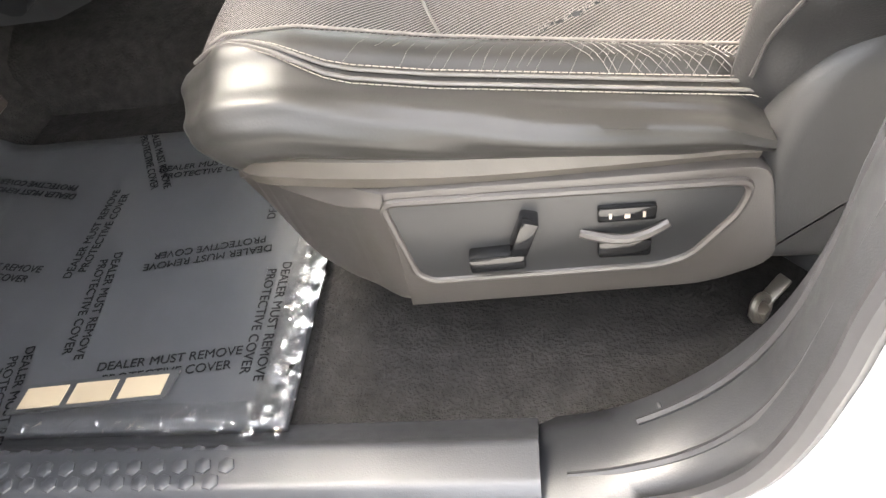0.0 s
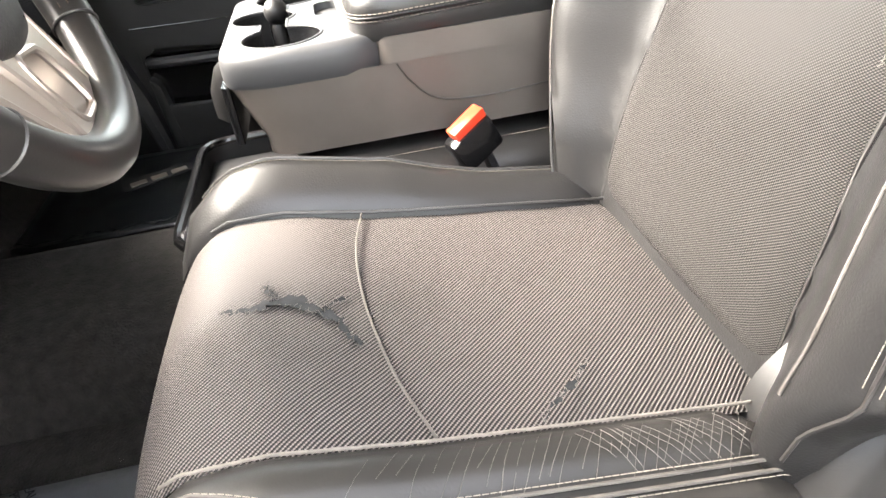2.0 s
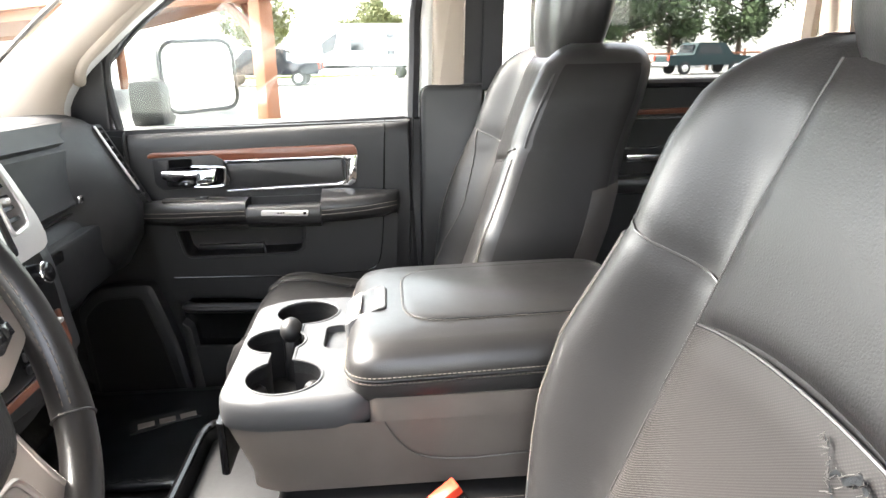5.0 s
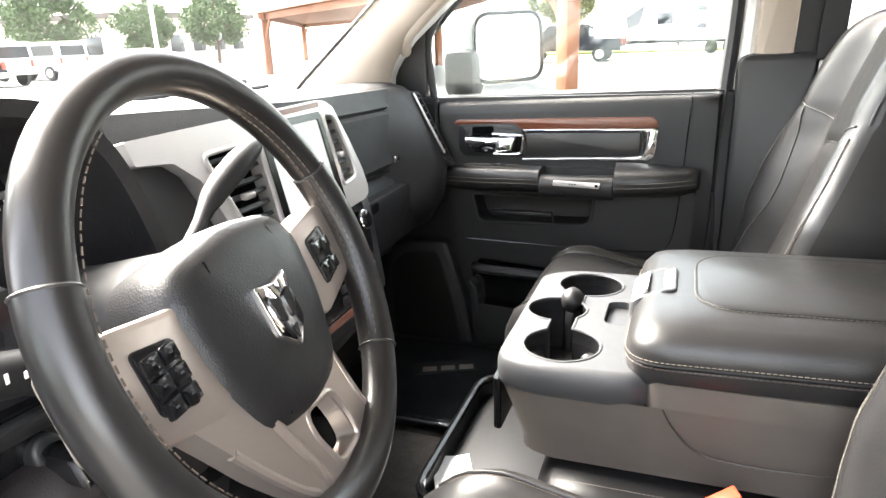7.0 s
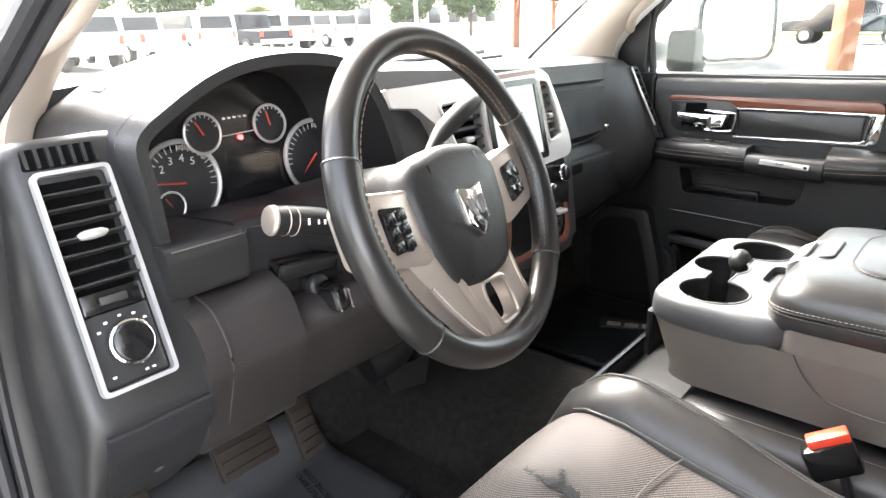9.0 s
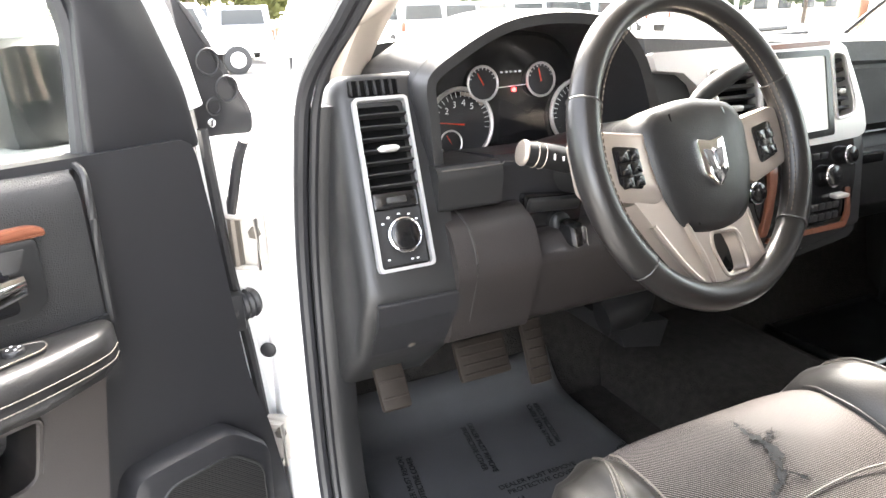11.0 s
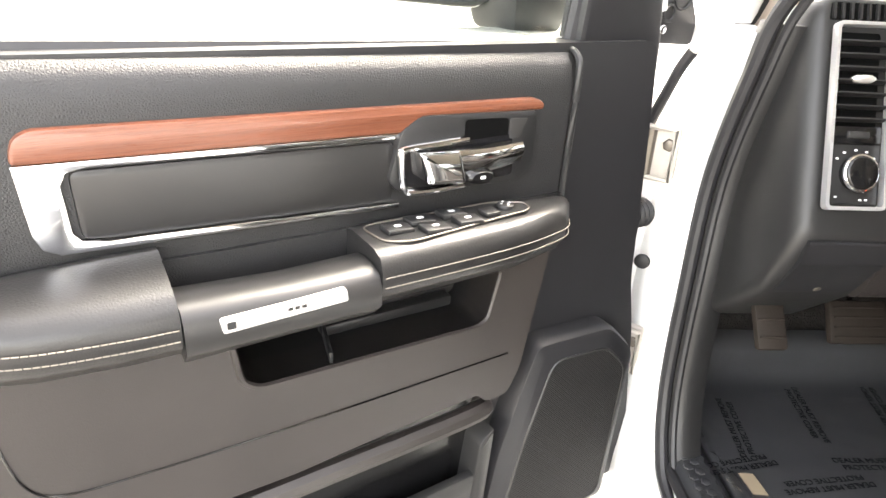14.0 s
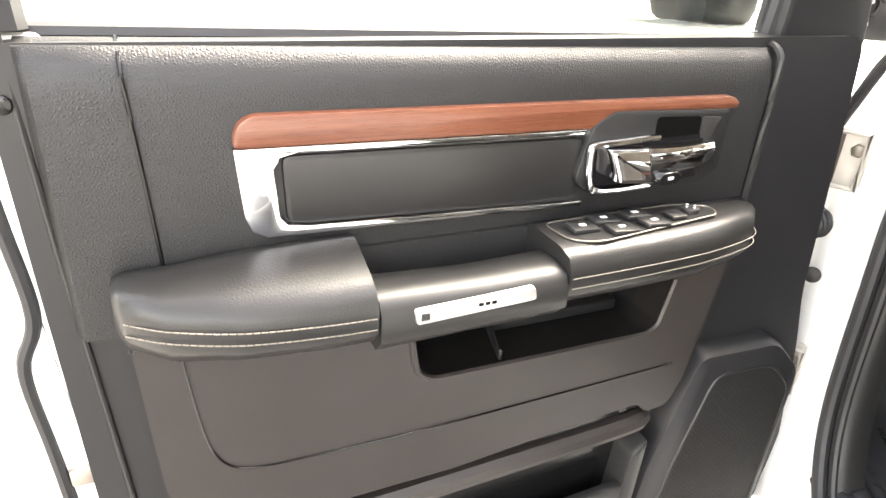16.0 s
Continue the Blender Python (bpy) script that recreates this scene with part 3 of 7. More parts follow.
def halfw(z, side=1.0):
    """Half the width of the backrest by height, fuller at the foot on the door's side."""
    if side < 0:
        return float(np.interp(z, [0.88, 0.98, 1.03, 1.10, 1.20, 1.25, 1.30, 1.335, 1.42, 1.46, 1.50], [0.212, 0.236, 0.268, 0.286, 0.290, 0.280, 0.262, 0.252, 0.252, 0.240, 0.220]))
    return float(np.interp(z, [0.88, 0.95, 1.00, 1.05, 1.08, 1.13, 1.20, 1.25, 1.30, 1.335, 1.36, 1.42, 1.46, 1.50], [0.200, 0.208, 0.224, 0.258, 0.278, 0.294, 0.297, 0.283, 0.264, 0.254, 0.253, 0.254, 0.242, 0.222]))


def panel_half(z, side=1.0):
    """Half the width of the middle panel between the two long seams, narrower on the door's side."""
    if side < 0:
        return float(np.interp(z, [0.90, 1.03, 1.10, 1.19, 1.28, 1.39, 1.50], [0.150, 0.139, 0.130, 0.131, 0.137, 0.120, 0.098]))
    return float(np.interp(z, [0.90, 1.05, 1.19, 1.28, 1.39, 1.50], [0.160, 0.168, 0.154, 0.138, 0.120, 0.098]))


def back_front(y, z):
    """Front surface of the backrest with its side bolsters."""
    W, wi = halfw(z, y), panel_half(z, y)
    h = float(np.interp(z, [0.88, 1.0, 1.12, 1.20, 1.27, 1.33, 1.42, 1.50], [0.034, 0.056, 0.074, 0.075, 0.066, 0.060, 0.055, 0.040]))
    s = min(max((abs(y) - wi) / max(W - wi, 1e-4), 0), 1)
    bump = h * (1 - math.cos(math.pi * min(s / 0.72, 1))) / 2
    fall = 0.0 if s < 0.66 else 0.028 * ((s - 0.66) / 0.34) ** 2.4
    groove = 0.004 * math.exp(-((abs(y) - wi) / 0.006) ** 2)
    if 1.24 < z < 1.36 and abs(y) > wi:
        groove += 0.004 * math.exp(-((z - 1.302 - 0.4 * (abs(y) - wi)) / 0.006) ** 2)
    return xb(z) - bump + fall + groove


def seat(name, at, sgn, label, tears):
    FLIP[0] = sgn
    o = thing(name, at, label, "car seat", "front seats")
    # cushion insert, over the rounded front
    prof = cat([(0.285, 0, 0.880), (0.274, 0, 0.912), (0.250, 0, 0.932), (0.14, 0, 0.949), (0.0, 0, 0.970), (-0.09, 0, 0.990), (-0.155, 0, 0.992), (-0.192, 0, 0.972), (-0.212, 0, 0.935), (-0.214, 0, 0.88)], 5)

    def ins(u, v):
        p = prof[min(int(u * (len(prof) - 1) + 0.5), len(prof) - 1)]
        y = -0.162 + 0.32 * v
        edge = math.sin(math.pi * v) ** 0.5
        return (p.x + 0.008 * (1 - edge) * (p.x < -0.15), y, p.z + 0.006 * edge - 0.006 + 0.0012 * math.sin(p.x * 60) * math.sin(v * 9))

    part("seat_cushion", sheet(BM(), ins, len(prof) - 1, 24), CLOTH if tears else LEATHER, o, "woven grey and black fabric seat" if tears else "creased black leather seat")
    part("cushion_core", prism(BM(), [(-0.16, 0.875), (0.0, 0.80), (0.27, 0.80), (0.27, 0.91), (-0.1, 0.96), (-0.185, 0.94)], -0.19, 0.2, lambda a, b, w: (a, w, b)), LEATHER, o)

    def bolster(shape, x0, x1, n=26, drop=lambda s: 1.0):
        rings = []
        for i in range(n + 1):
            s = i / n
            x = x0 + (x1 - x0) * s
            z = zc(max(x, -0.17))
            k = 1.0 if s > 0.2 else math.sqrt(max(0.0, 1 - ((0.2 - s) / 0.2) ** 2)) * 0.6 + 0.4
            kb = 1.0 if s < 0.93 else 1 - 0.25 * (s - 0.93) / 0.07
            dx = 0
            rings.append([(x + dx, (shape[0][0] + (a - shape[0][0]) * min(1, 0.35 + 0.65 * k)), z + ((b if b > 0 else b * drop(s)) + 0.05) * k * kb - 0.05 - 0.03 * (1 - k)) for a, b in shape])
        return rings

    outer = [(-0.160, -0.002), (-0.175, 0.008), (-0.192, 0.008), (-0.205, 0.000), (-0.221, -0.009), (-0.236, -0.013), (-0.249, -0.030), (-0.251, -0.054), (-0.239, -0.082), (-0.20, -0.095), (-0.158, -0.095)]
    ro = bolster(outer, -0.214, 0.25, drop=lambda s: 0.82 - 0.42 * s)
    fine = bolster([(p[0], p[1]) for p in cat([(a, b, 0) for a, b in outer], 4)], -0.208, 0.226, 70, lambda s: 0.82 - 0.42 * s)
    m = len(fine[0])
    for r in fine:
        for i, (x, y, z) in enumerate(r):
            v = i / m
            sink = min(1.0, max(0.0, (zc(max(x, -0.17)) - 0.015 - z) / 0.07))
            ahead = min(1.0, max(0.0, (-0.10 - x) / 0.114))
            x += 0.048 * sink * ahead
            y += 0.5 * max(0.0, x - 0.17) * sink + 0.02 * ahead ** 2 * sink
            r[i] = (x, y, z)
            if 0.36 < v < 0.80:
                env = math.sin(math.pi * (v - 0.36) / 0.44) * (0.35 + 0.65 * min(1, (x + 0.22) / 0.25))
                f = noise.noise(Vector((x * 7, v * 13 - x * 5, 2.0 + sgn))) + 0.35 * noise.noise(Vector((x * 14, v * 22 - x * 11, 5.0)))
                r[i] = (x, y - 0.0085 * f * env, z + 0.0045 * f * env)
    part("outer_bolster", loft(BM(), fine), BOLSTER, o, "creased shiny black leather side bolster", 60)
    inner = [(0.156, -0.002), (0.172, 0.014), (0.19, 0.026), (0.208, 0.029), (0.224, 0.02), (0.234, -0.004), (0.236, -0.05), (0.232, -0.095), (0.156, -0.095)]
    ri = [[(x, y, z + max(0.0, (y - 0.160) / 0.05) * float(np.interp(x, [-0.214, -0.17, -0.10, 0.02, 0.07, 0.12, 0.25], [0, 0.004, 0.012, 0.010, -0.002, -0.010, -0.012])) * (z > zc(max(x, -0.17)) - 0.03)) for x, y, z in r] for r in bolster(inner, -0.214, 0.25)]
    part("inner_bolster", loft(BM(), ri), LEATHER, o, "shiny black leather side bolster", 60)
    part("lower_roll", tube(BM(), cat([(0.22, -0.222, 0.905), (0.10, -0.226, 0.907), (0.0, -0.228, 0.910), (-0.10, -0.224, 0.917), (-0.148, -0.206, 0.918), (-0.182, -0.12, 0.916), (-0.192, 0.0, 0.914), (-0.185, 0.12, 0.914)]), 0.020, 10), ROLL, o, "lower leather roll of the cushion")

    def welt(dy, dz):
        """Line along the outer bolster that runs up to the fabric's corner in front."""
        out = []
        for i, r in enumerate(ro[2:-1]):
            f = min(1.0, i / 7)
            f = f * f * (3 - 2 * f)
            p = Vector(r[1]).lerp(Vector(r[4]), 0.12 + 0.88 * f)
            out.append((p.x, p.y + dy * (0.3 + 0.7 * f), p.z + dz * f + 0.0025 * (1 - f) + 0.004 * math.sin(math.pi * f)))
        return out

    part("piping", tube(BM(), welt(0.005, 0.0032), 0.0016, 6), WORN_LIT, o, "worn pale piping")
    part("piping", tube(BM(), welt(0.0115, 0.0062), 0.0014, 6), WORN_LIT, o, "worn pale piping")
    part("piping", tube(BM(), [(r[3][0], r[3][1], r[3][2] + 0.001) for r in ri[2:]], 0.002, 6), PIPING, o)
    st = BM()
    dashes(st, welt(0.002, 0.0014))
    dashes(st, welt(0.0148, 0.0078))
    dashes(st, [(r[3][0], r[3][1] - 0.005, r[3][2] + 0.001) for r in ri[2:]])
    tagged(part("stitching", st, THREAD, o, "pale stitching"), kind="stuff")
    # arched seam across the cushion
    seam = cat([(0.004, -0.158, 0.9715), (-0.014, -0.10, 0.9755), (-0.026, -0.03, 0.979), (-0.030, 0.03, 0.980), (-0.028, 0.09, 0.979), (-0.018, 0.155, 0.9745)])
    part("cushion_seam", tube(BM(), seam, 0.0012, 6), WORN_LIT, o)
    part("cushion_seam", tube(BM(), [(x, -0.160 + 0.0008 * noise.noise(Vector((x * 160, 3, 0))), zc(x) + 0.0020) for x in np.linspace(-0.17, 0.235, 90)], 0.0013, 6), FRAYED if tears else PIPING, o, "pale frayed fabric edge" if tears else "")
    part("cushion_seam", tube(BM(), [(x, 0.157, zc(x) + 0.0015) for x in np.linspace(-0.17, 0.25, 24)], 0.0018, 6), PIPING, o)
    # plastic base with the switch panel
    outline = rounded([(-0.165, 0.925), (-0.05, 0.901), (0.228, 0.899), (0.236, 0.86), (0.25, 0.80), (0.20, 0.776), (-0.08, 0.767), (-0.128, 0.785), (-0.158, 0.85)], 0.02)
    main = [(-0.046, 0.900)] + [(a, b) for a, b in outline if a > -0.044] + [(-0.046, 0.7675)]
    part("base_cover", prism(BM(), main, -0.14, -0.250, lambda a, b, w: (a, w, b), 0.003), BROWN, o, "scuffed taupe plastic base cover")
    nose = []
    for x in np.linspace(-0.168, -0.044, 12):
        hi = float(np.interp(x, [-0.168, -0.160, -0.044], [0.915, 0.922, 0.9]))
        lo = float(np.interp(x, [-0.168, -0.158, -0.128, -0.10, -0.08, -0.05], [0.875, 0.845, 0.792, 0.776, 0.769, 0.7675]))
        y = -0.249 + 0.9 * max(0.0, -0.05 - x) ** 1.45
        f = min(1.0, max(0.0, (-0.05 - x) / 0.03))
        nose.append([(x, -0.14, hi), (x, y + 0.012 + 0.006 * f, hi), (x, y + 0.003 + 0.004 * f, hi - 0.004), (x, y, hi - 0.014 - 0.008 * f), (x, y + 0.001 + 0.003 * f, hi - 0.018 - 0.008 * f), (x, y + 0.012 * f, lo + 0.014), (x, y + 0.004 + 0.014 * f, lo + 0.004), (x, y + 0.014 + 0.016 * f, lo), (x, -0.14, lo)])
    part("base_nose", loft(BM(), nose), BROWN, o, "rounded front end of the base cover", 40)
    rim = rounded([(-0.048, 0.892), (0.216, 0.888), (0.212, 0.86), (0.182, 0.815), (0.16, 0.806), (-0.022, 0.802), (-0.034, 0.812)], 0.012)
    part("base_rim", tube(BM(), [(a, -0.251, b) for a, b in rim], 0.0035, 8, True, up=(0, 1, 0)), BROWN, o)
    part("switch_panel", prism(BM(), rim, -0.24, -0.2515, lambda a, b, w: (a, w, b), 0.001), PLASTIC, o, "dark switch panel")
    part("base_front", prism(BM(), rounded([(-0.14, 0.80), (-0.08, 0.78), (-0.08, 0.92), (-0.165, 0.92)], 0.02), -0.12, 0.20, lambda a, b, w: (a, w, b)), PLASTIC, o)
    part("base_foot", prism(BM(), rounded([(-0.16, 0.68), (0.22, 0.68), (0.20, 0.80), (-0.10, 0.80)], 0.02), 0.15, 0.20, lambda a, b, w: (a, w, b), 0.005), PLASTIC, o)
    part("adjust_switch", box(BM(), (0.034, -0.258, 0.832), (0.044, 0.016, 0.016), 0.003, pose(0, 0, 0, 0, -3, 0)), GLOSS, o, "seat slide switch")
    part("adjust_switch", box(BM(), (0.056, -0.258, 0.858), (0.014, 0.018, 0.036), 0.003, pose(0, 0, 0, 0, 18, 0)), GLOSS, o, "recline switch")
    lum = part("lumbar_switch", box(BM(), (0.131, -0.253, 0.868), (0.042, 0.008, 0.014), 0.002), GLOSS, o)
    part("switch_symbols", prism(prism(prism(BM(), [(-0.013, -0.002), (-0.011, -0.002), (-0.011, 0.003), (-0.013, 0.003)], 0, 0.001, lambda a, b, w: (0.131 + a, -0.257 - w, 0.868 + b)), [(-0.002, -0.002), (0.002, -0.002), (0.002, 0.002), (-0.002, 0.002)], 0, 0.001, lambda a, b, w: (0.131 + a, -0.257 - w, 0.868 + b)), [(0.011, -0.002), (0.013, -0.002), (0.013, 0.003), (0.011, 0.003)], 0, 0.001, lambda a, b, w: (0.131 + a, -0.257 - w, 0.868 + b)), SATIN, lum)
    part("lumbar_switch", box(BM(), (0.131, -0.253, 0.832), (0.040, 0.010, 0.018), 0.003), GLOSS, o)
    part("switch_ridge", tube(BM(), cat([(0.098, -0.252, 0.848), (0.115, -0.257, 0.846), (0.131, -0.259, 0.8455), (0.147, -0.257, 0.848), (0.162, -0.252, 0.853)]), 0.004, 8), BROWN, o)

    # backrest
    def level(z, k=1.0, dx=0.0):
        W, V = halfw(z) * k, halfw(z, -1) * k
        front = [(back_front((halfw(z) if i > 20 else halfw(z, -1)) * (-1 + i / 20), z) + dx, (W if i > 20 else V) * (-1 + i / 20), z) for i in range(41)]
        half = [(0.045, 0.995), (0.095, 0.980), (0.125, 0.945), (0.148, 0.87), (0.156, 0.62), (0.160, 0.25)]
        back = [(xb(z) + d - dx * 0.7, W * q, z) for d, q in half] + [(xb(z) + d - dx * 0.7, -V * q, z) for d, q in half[::-1]]
        return front + back

    rings = [level(z) for z in np.linspace(0.90, 1.465, 40)] + [level(1.480, 0.985, 0.004), level(1.493, 0.95, 0.011), level(1.503, 0.89, 0.022), level(1.510, 0.80, 0.036), level(1.514, 0.66, 0.052)]
    backrest = part("backrest", loft(BM(), rings), LEATHER, o, "black leather backrest with raised side bolsters", 60)
    # passenger seat only: sideways faces get shade through their darker colour
    if not tears:
        backrest.data.materials.append(SIDESHADE)
        for p in backrest.data.polygons:
            if abs(p.normal.y) > 0.80:
                p.material_index = 1

    def bins(u, v):
        y = (v - 0.5) * 2
        top = 1.277 - 0.018 * y * y
        z = 0.925 + (top - 0.925) * u
        wi = panel_half(z, y) - 0.002
        e = min(1, (1 - abs(y)) / 0.12, (1 - u) / 0.06 + 0.2)
        under = 0.026 * max(0.0, (0.968 - z) / 0.043) ** 2
        return (xb(z) + 0.001 - 0.006 * min(e, 1) - 0.004 * (1 - y * y) + under, y * wi, z)

    part("backrest_insert", sheet(BM(), bins, 36, 24), BACKCLOTH if tears else LEATHER, o, "woven fabric backrest panel" if tears else "black leather backrest panel")
    for s in (-1, 1):
        line = [(back_front(s * panel_half(z, s), z) - 0.0022, s * panel_half(z, s), z) for z in np.linspace(0.94, 1.495, 40)]
        part("backrest_seam", tube(BM(), line, 0.0016, 6), PIPING, o)
        kink = [(back_front(s * y, z) - 0.002, s * y, z) for y, z in ((0.134 + 0.100 * k, 1.302 + 0.040 * k) for k in np.linspace(0, 1, 10))]
        part("backrest_seam", tube(BM(), kink, 0.0016, 6), PIPING, o)
        ke = (lambda z: halfw(z) * 0.93) if s > 0 else (lambda z: min(halfw(z, -1) * 0.955, float(np.interp(z, [0.98, 1.03, 1.08, 1.12, 1.145, 1.19, 1.325], [0.240, 0.253, 0.256, 0.249, 0.245, 0.240, 0.243]))))
        edge = [(back_front(s * ke(z), z) - 0.0012, s * ke(z), z) for z in np.linspace(0.95, 1.325, 30)]
        part("backrest_seam", tube(BM(), edge, 0.0016, 6), PIPING, o)
        st = BM()
        dashes(st, [(x - 0.0018, y - s * 0.004, z) for x, y, z in edge if z > 1.03])
        dashes(st, [(x + 0.0004, y + s * 0.005, z) for x, y, z in edge if z > 1.03])
        dashes(st, [(x - 0.0008, y - s * 0.005, z) for x, y, z in line if z > 1.30])
        if s < 0:
            rib = [(back_front(-y, z) - 0.0012, -y, z) for y, z in ((float(np.interp(z, [1.0, 1.055, 1.079, 1.122, 1.163, 1.33], [0.209, 0.205, 0.198, 0.187, 0.185, 0.200])), z) for z in np.linspace(1.0, 1.33, 36))]
            # the piping's light reflection is put into its pale colour
            part("piping", tube(BM(), rib, 0.0014, 8), WORN_LIT, o, "piping with its reflection in a pale colour")
        tagged(part("stitching", st, THREAD, o, "pale stitching"), kind="stuff")
        top = [(back_front(s * halfw(z, s) * 0.97, z), s * halfw(z, s) * 0.985, z) for z in np.linspace(1.345, 1.465, 10)]
        part("shoulder_piping", tube(BM(), top, 0.0018, 6), PIPING, o)
    arch = [(xb(1.277) - 0.003 - 0.004 * (1 - y * y), 0.138 * y, 1.279 - 0.018 * y * y) for y in np.linspace(-1, 1, 24)]
    part("backrest_seam", tube(BM(), arch, 0.0018, 6), PIPING, o)
    part("upper_panel", sheet(BM(), lambda u, v: (lambda z, y: (xb(z) + 0.001 - 0.008 * min(1, u / 0.06 + 0.1, (1 - abs(y)) / 0.10) * min(1.0, (1 - u) / 0.1), y * (panel_half(z) - 0.002), z))(1.281 - 0.018 * (2 * v - 1) ** 2 + (0.214 + 0.018 * (2 * v - 1) ** 2) * u, 2 * v - 1), 24, 20), LEATHER, o, "padded leather upper panel", 60)
    # dark tube laid in the fold to stand for its shade
    part("crease_shade", tube(BM(), [(0.268, y, 0.924) for y in np.linspace(-0.155, 0.155, 8)], 0.006, 8), PIPING, o, "dark strip for shade in the fold behind the cushion")
    part("recliner_cover", prism(BM(), rounded([(0.222, 0.79), (0.40, 0.78), (0.47, 1.03), (0.43, 1.045), (0.36, 1.005), (0.300, 0.995), (0.262, 0.985), (0.234, 0.955), (0.222, 0.92)], 0.02), -0.15, -0.246, lambda a, b, w: (a, w, b), 0.020, 4), SHADOWED, o, "grey-black plastic recliner cover")
    shell = [[(xb(z) + a, halfw(z, q) * q * k, z) for a, q in ((0.098, 0.960), (0.098, 0.984), (0.128, 0.952), (0.152, 0.880), (0.166, 0.0), (0.152, -0.880), (0.128, -0.952), (0.098, -0.984), (0.098, -0.960), (0.130, -0.80), (0.130, 0.80))] for z, k in [(z, 1.0) for z in np.linspace(0.90, 1.26, 14)] + [(1.275, 0.99), (1.285, 0.95)]]
    part("back_panel", loft(BM(), shell), BROWN, o, "hard taupe back shell", 40)
    # headrest
    hr = []
    for i in range(13):
        s = i / 12
        z = 1.482 + 0.24 * s
        k = math.sin(math.pi * (0.12 + 0.76 * s)) ** 0.35
        cx = 0.462 + 0.03 * s
        hr.append([(cx + 0.062 * k * math.copysign(abs(math.cos(a)) ** 0.7, math.cos(a)), 0.135 * k * math.copysign(abs(math.sin(a)) ** 0.6, math.sin(a)), z) for a in (2 * math.pi * j / 24 for j in range(24))])
    part("headrest", loft(BM(), hr), LEATHER, o, "black leather headrest with a double seam", 60)
    st = BM()
    for y in (-0.07, -0.058):
        dashes(st, [(0.462 + 0.03 * s - 0.0625 * (math.sin(math.pi * (0.12 + 0.76 * s)) ** 0.35), y, 1.482 + 0.24 * s) for s in np.linspace(0.02, 0.95, 14)])
    tagged(part("stitching", st, THREAD, o), kind="stuff")
    if tears:
        rnd = random.Random(5)

        def on_cushion(x, y, h=0.0):
            u = (x, y, zc(x) + 0.0035 + h)
            return u

        # ragged three-armed tear at the front of the cushion
        def tear(nodes, width, put, nm):
            """A jagged strip along nodes with frayed edges."""
            bm = BM()
            line = []
            for a, b in zip(nodes, nodes[1:]):
                for k in range(7):
                    t = k / 7
                    line.append((a[0] + (b[0] - a[0]) * t + rnd.uniform(-1, 1) * 0.003, a[1] + (b[1] - a[1]) * t + rnd.uniform(-1, 1) * 0.003))
            line.append(nodes[-1])
            L = len(line)
            up, dn = [], []
            for i, (a, b) in enumerate(line):
                w = width * math.sin(math.pi * (0.05 + 0.9 * i / L)) * rnd.uniform(0.5, 1.3) + 0.0006
                up.append(bm.verts.new(put(a + w * 0.5, b + w, 0.0012)))
                dn.append(bm.verts.new(put(a - w * 0.5, b - w, 0.0012)))
            for i in range(L - 1):
                bm.faces.new((up[i], up[i + 1], dn[i + 1], dn[i]))
            part(nm, bm, FOAM, o, "dark torn fabric with a ragged edge")
            fr = BM()
            for i, (a, b) in enumerate(line):
                for s in (-1, 1):
                    for _ in range(1):
                        w = width * math.sin(math.pi * (0.05 + 0.9 * i / L)) + 0.0012
                        p = put(a + s * w * 0.5, b + s * w, 0.0015)
                        q = put(a + s * w * 0.5 + rnd.uniform(-0.004, 0.004), b + s * (w + rnd.uniform(-0.005, 0.004)), 0.0035)
                        tube(fr, [p, q], 0.0003, 4)
            tagged(part("frayed_threads", fr, WORN_LIT, o, "grey frayed threads"), kind="stuff")

        tear([(-0.144, -0.004), (-0.116, -0.005), (-0.098, 0.0), (-0.076, -0.006), (-0.056, -0.022), (-0.035, -0.061)], 0.0062, on_cushion, "fabric_tear")
        tear([(-0.098, 0.0), (-0.104, 0.012), (-0.109, 0.024)], 0.0022, on_cushion, "fabric_tear")
        tear([(-0.064, -0.016), (-0.052, -0.006), (-0.041, 0.004)], 0.0035, on_cushion, "fabric_tear")
        tear([(0.077, -0.158), (0.103, -0.132), (0.128, -0.105)], 0.004, on_cushion, "fabric_tear")

        def on_back(y, z, h=0.0):
            return (xb(z) - 0.0085 - h, y, z)

        tear([(-0.053, 1.270), (-0.071, 1.255), (-0.086, 1.234)], 0.0018, on_back, "fabric_tear")
        tear([(-0.072, 1.254), (-0.096, 1.259), (-0.112, 1.250), (-0.120, 1.256)], 0.0024, on_back, "fabric_tear")
        tear([(-0.113, 1.250), (-0.116, 1.237), (-0.110, 1.220), (-0.119, 1.204), (-0.123, 1.178), (-0.123, 1.160)], 0.0032, on_back, "fabric_tear")
        # pale creases scored into the outer bolster
        cr = BM()
        for i in range(34):
            x = -0.06 + 0.27 * ((i + 0.5) / 34) ** 0.75
            for d in ((0.040, -0.034) if x > 0.10 else (-0.032,)):
                d *= rnd.uniform(0.7, 1.15)
                t0, t1 = rnd.uniform(0, 0.45), rnd.uniform(0.55, 1.0)
                pts = []
                for k in range(6):
                    t = t0 + (t1 - t0) * k / 5
                    xx = min(x + d * (t - 0.5) + 0.0012 * math.sin(4 * t + i), 0.243)
                    pts.append((xx, -0.163 - 0.048 * t, zc(xx) + float(np.interp(t, [0, 0.12, 0.28, 0.6, 0.85, 1.0], [0.0008, 0.0062, 0.0090, 0.0090, 0.0014, -0.0017]))))
                tube(cr, pts, rnd.uniform(0.00018, 0.00034), 4)
        tagged(part("creases", cr, WORN_LIT, o, "pale creases in the worn leather"), kind="stuff")
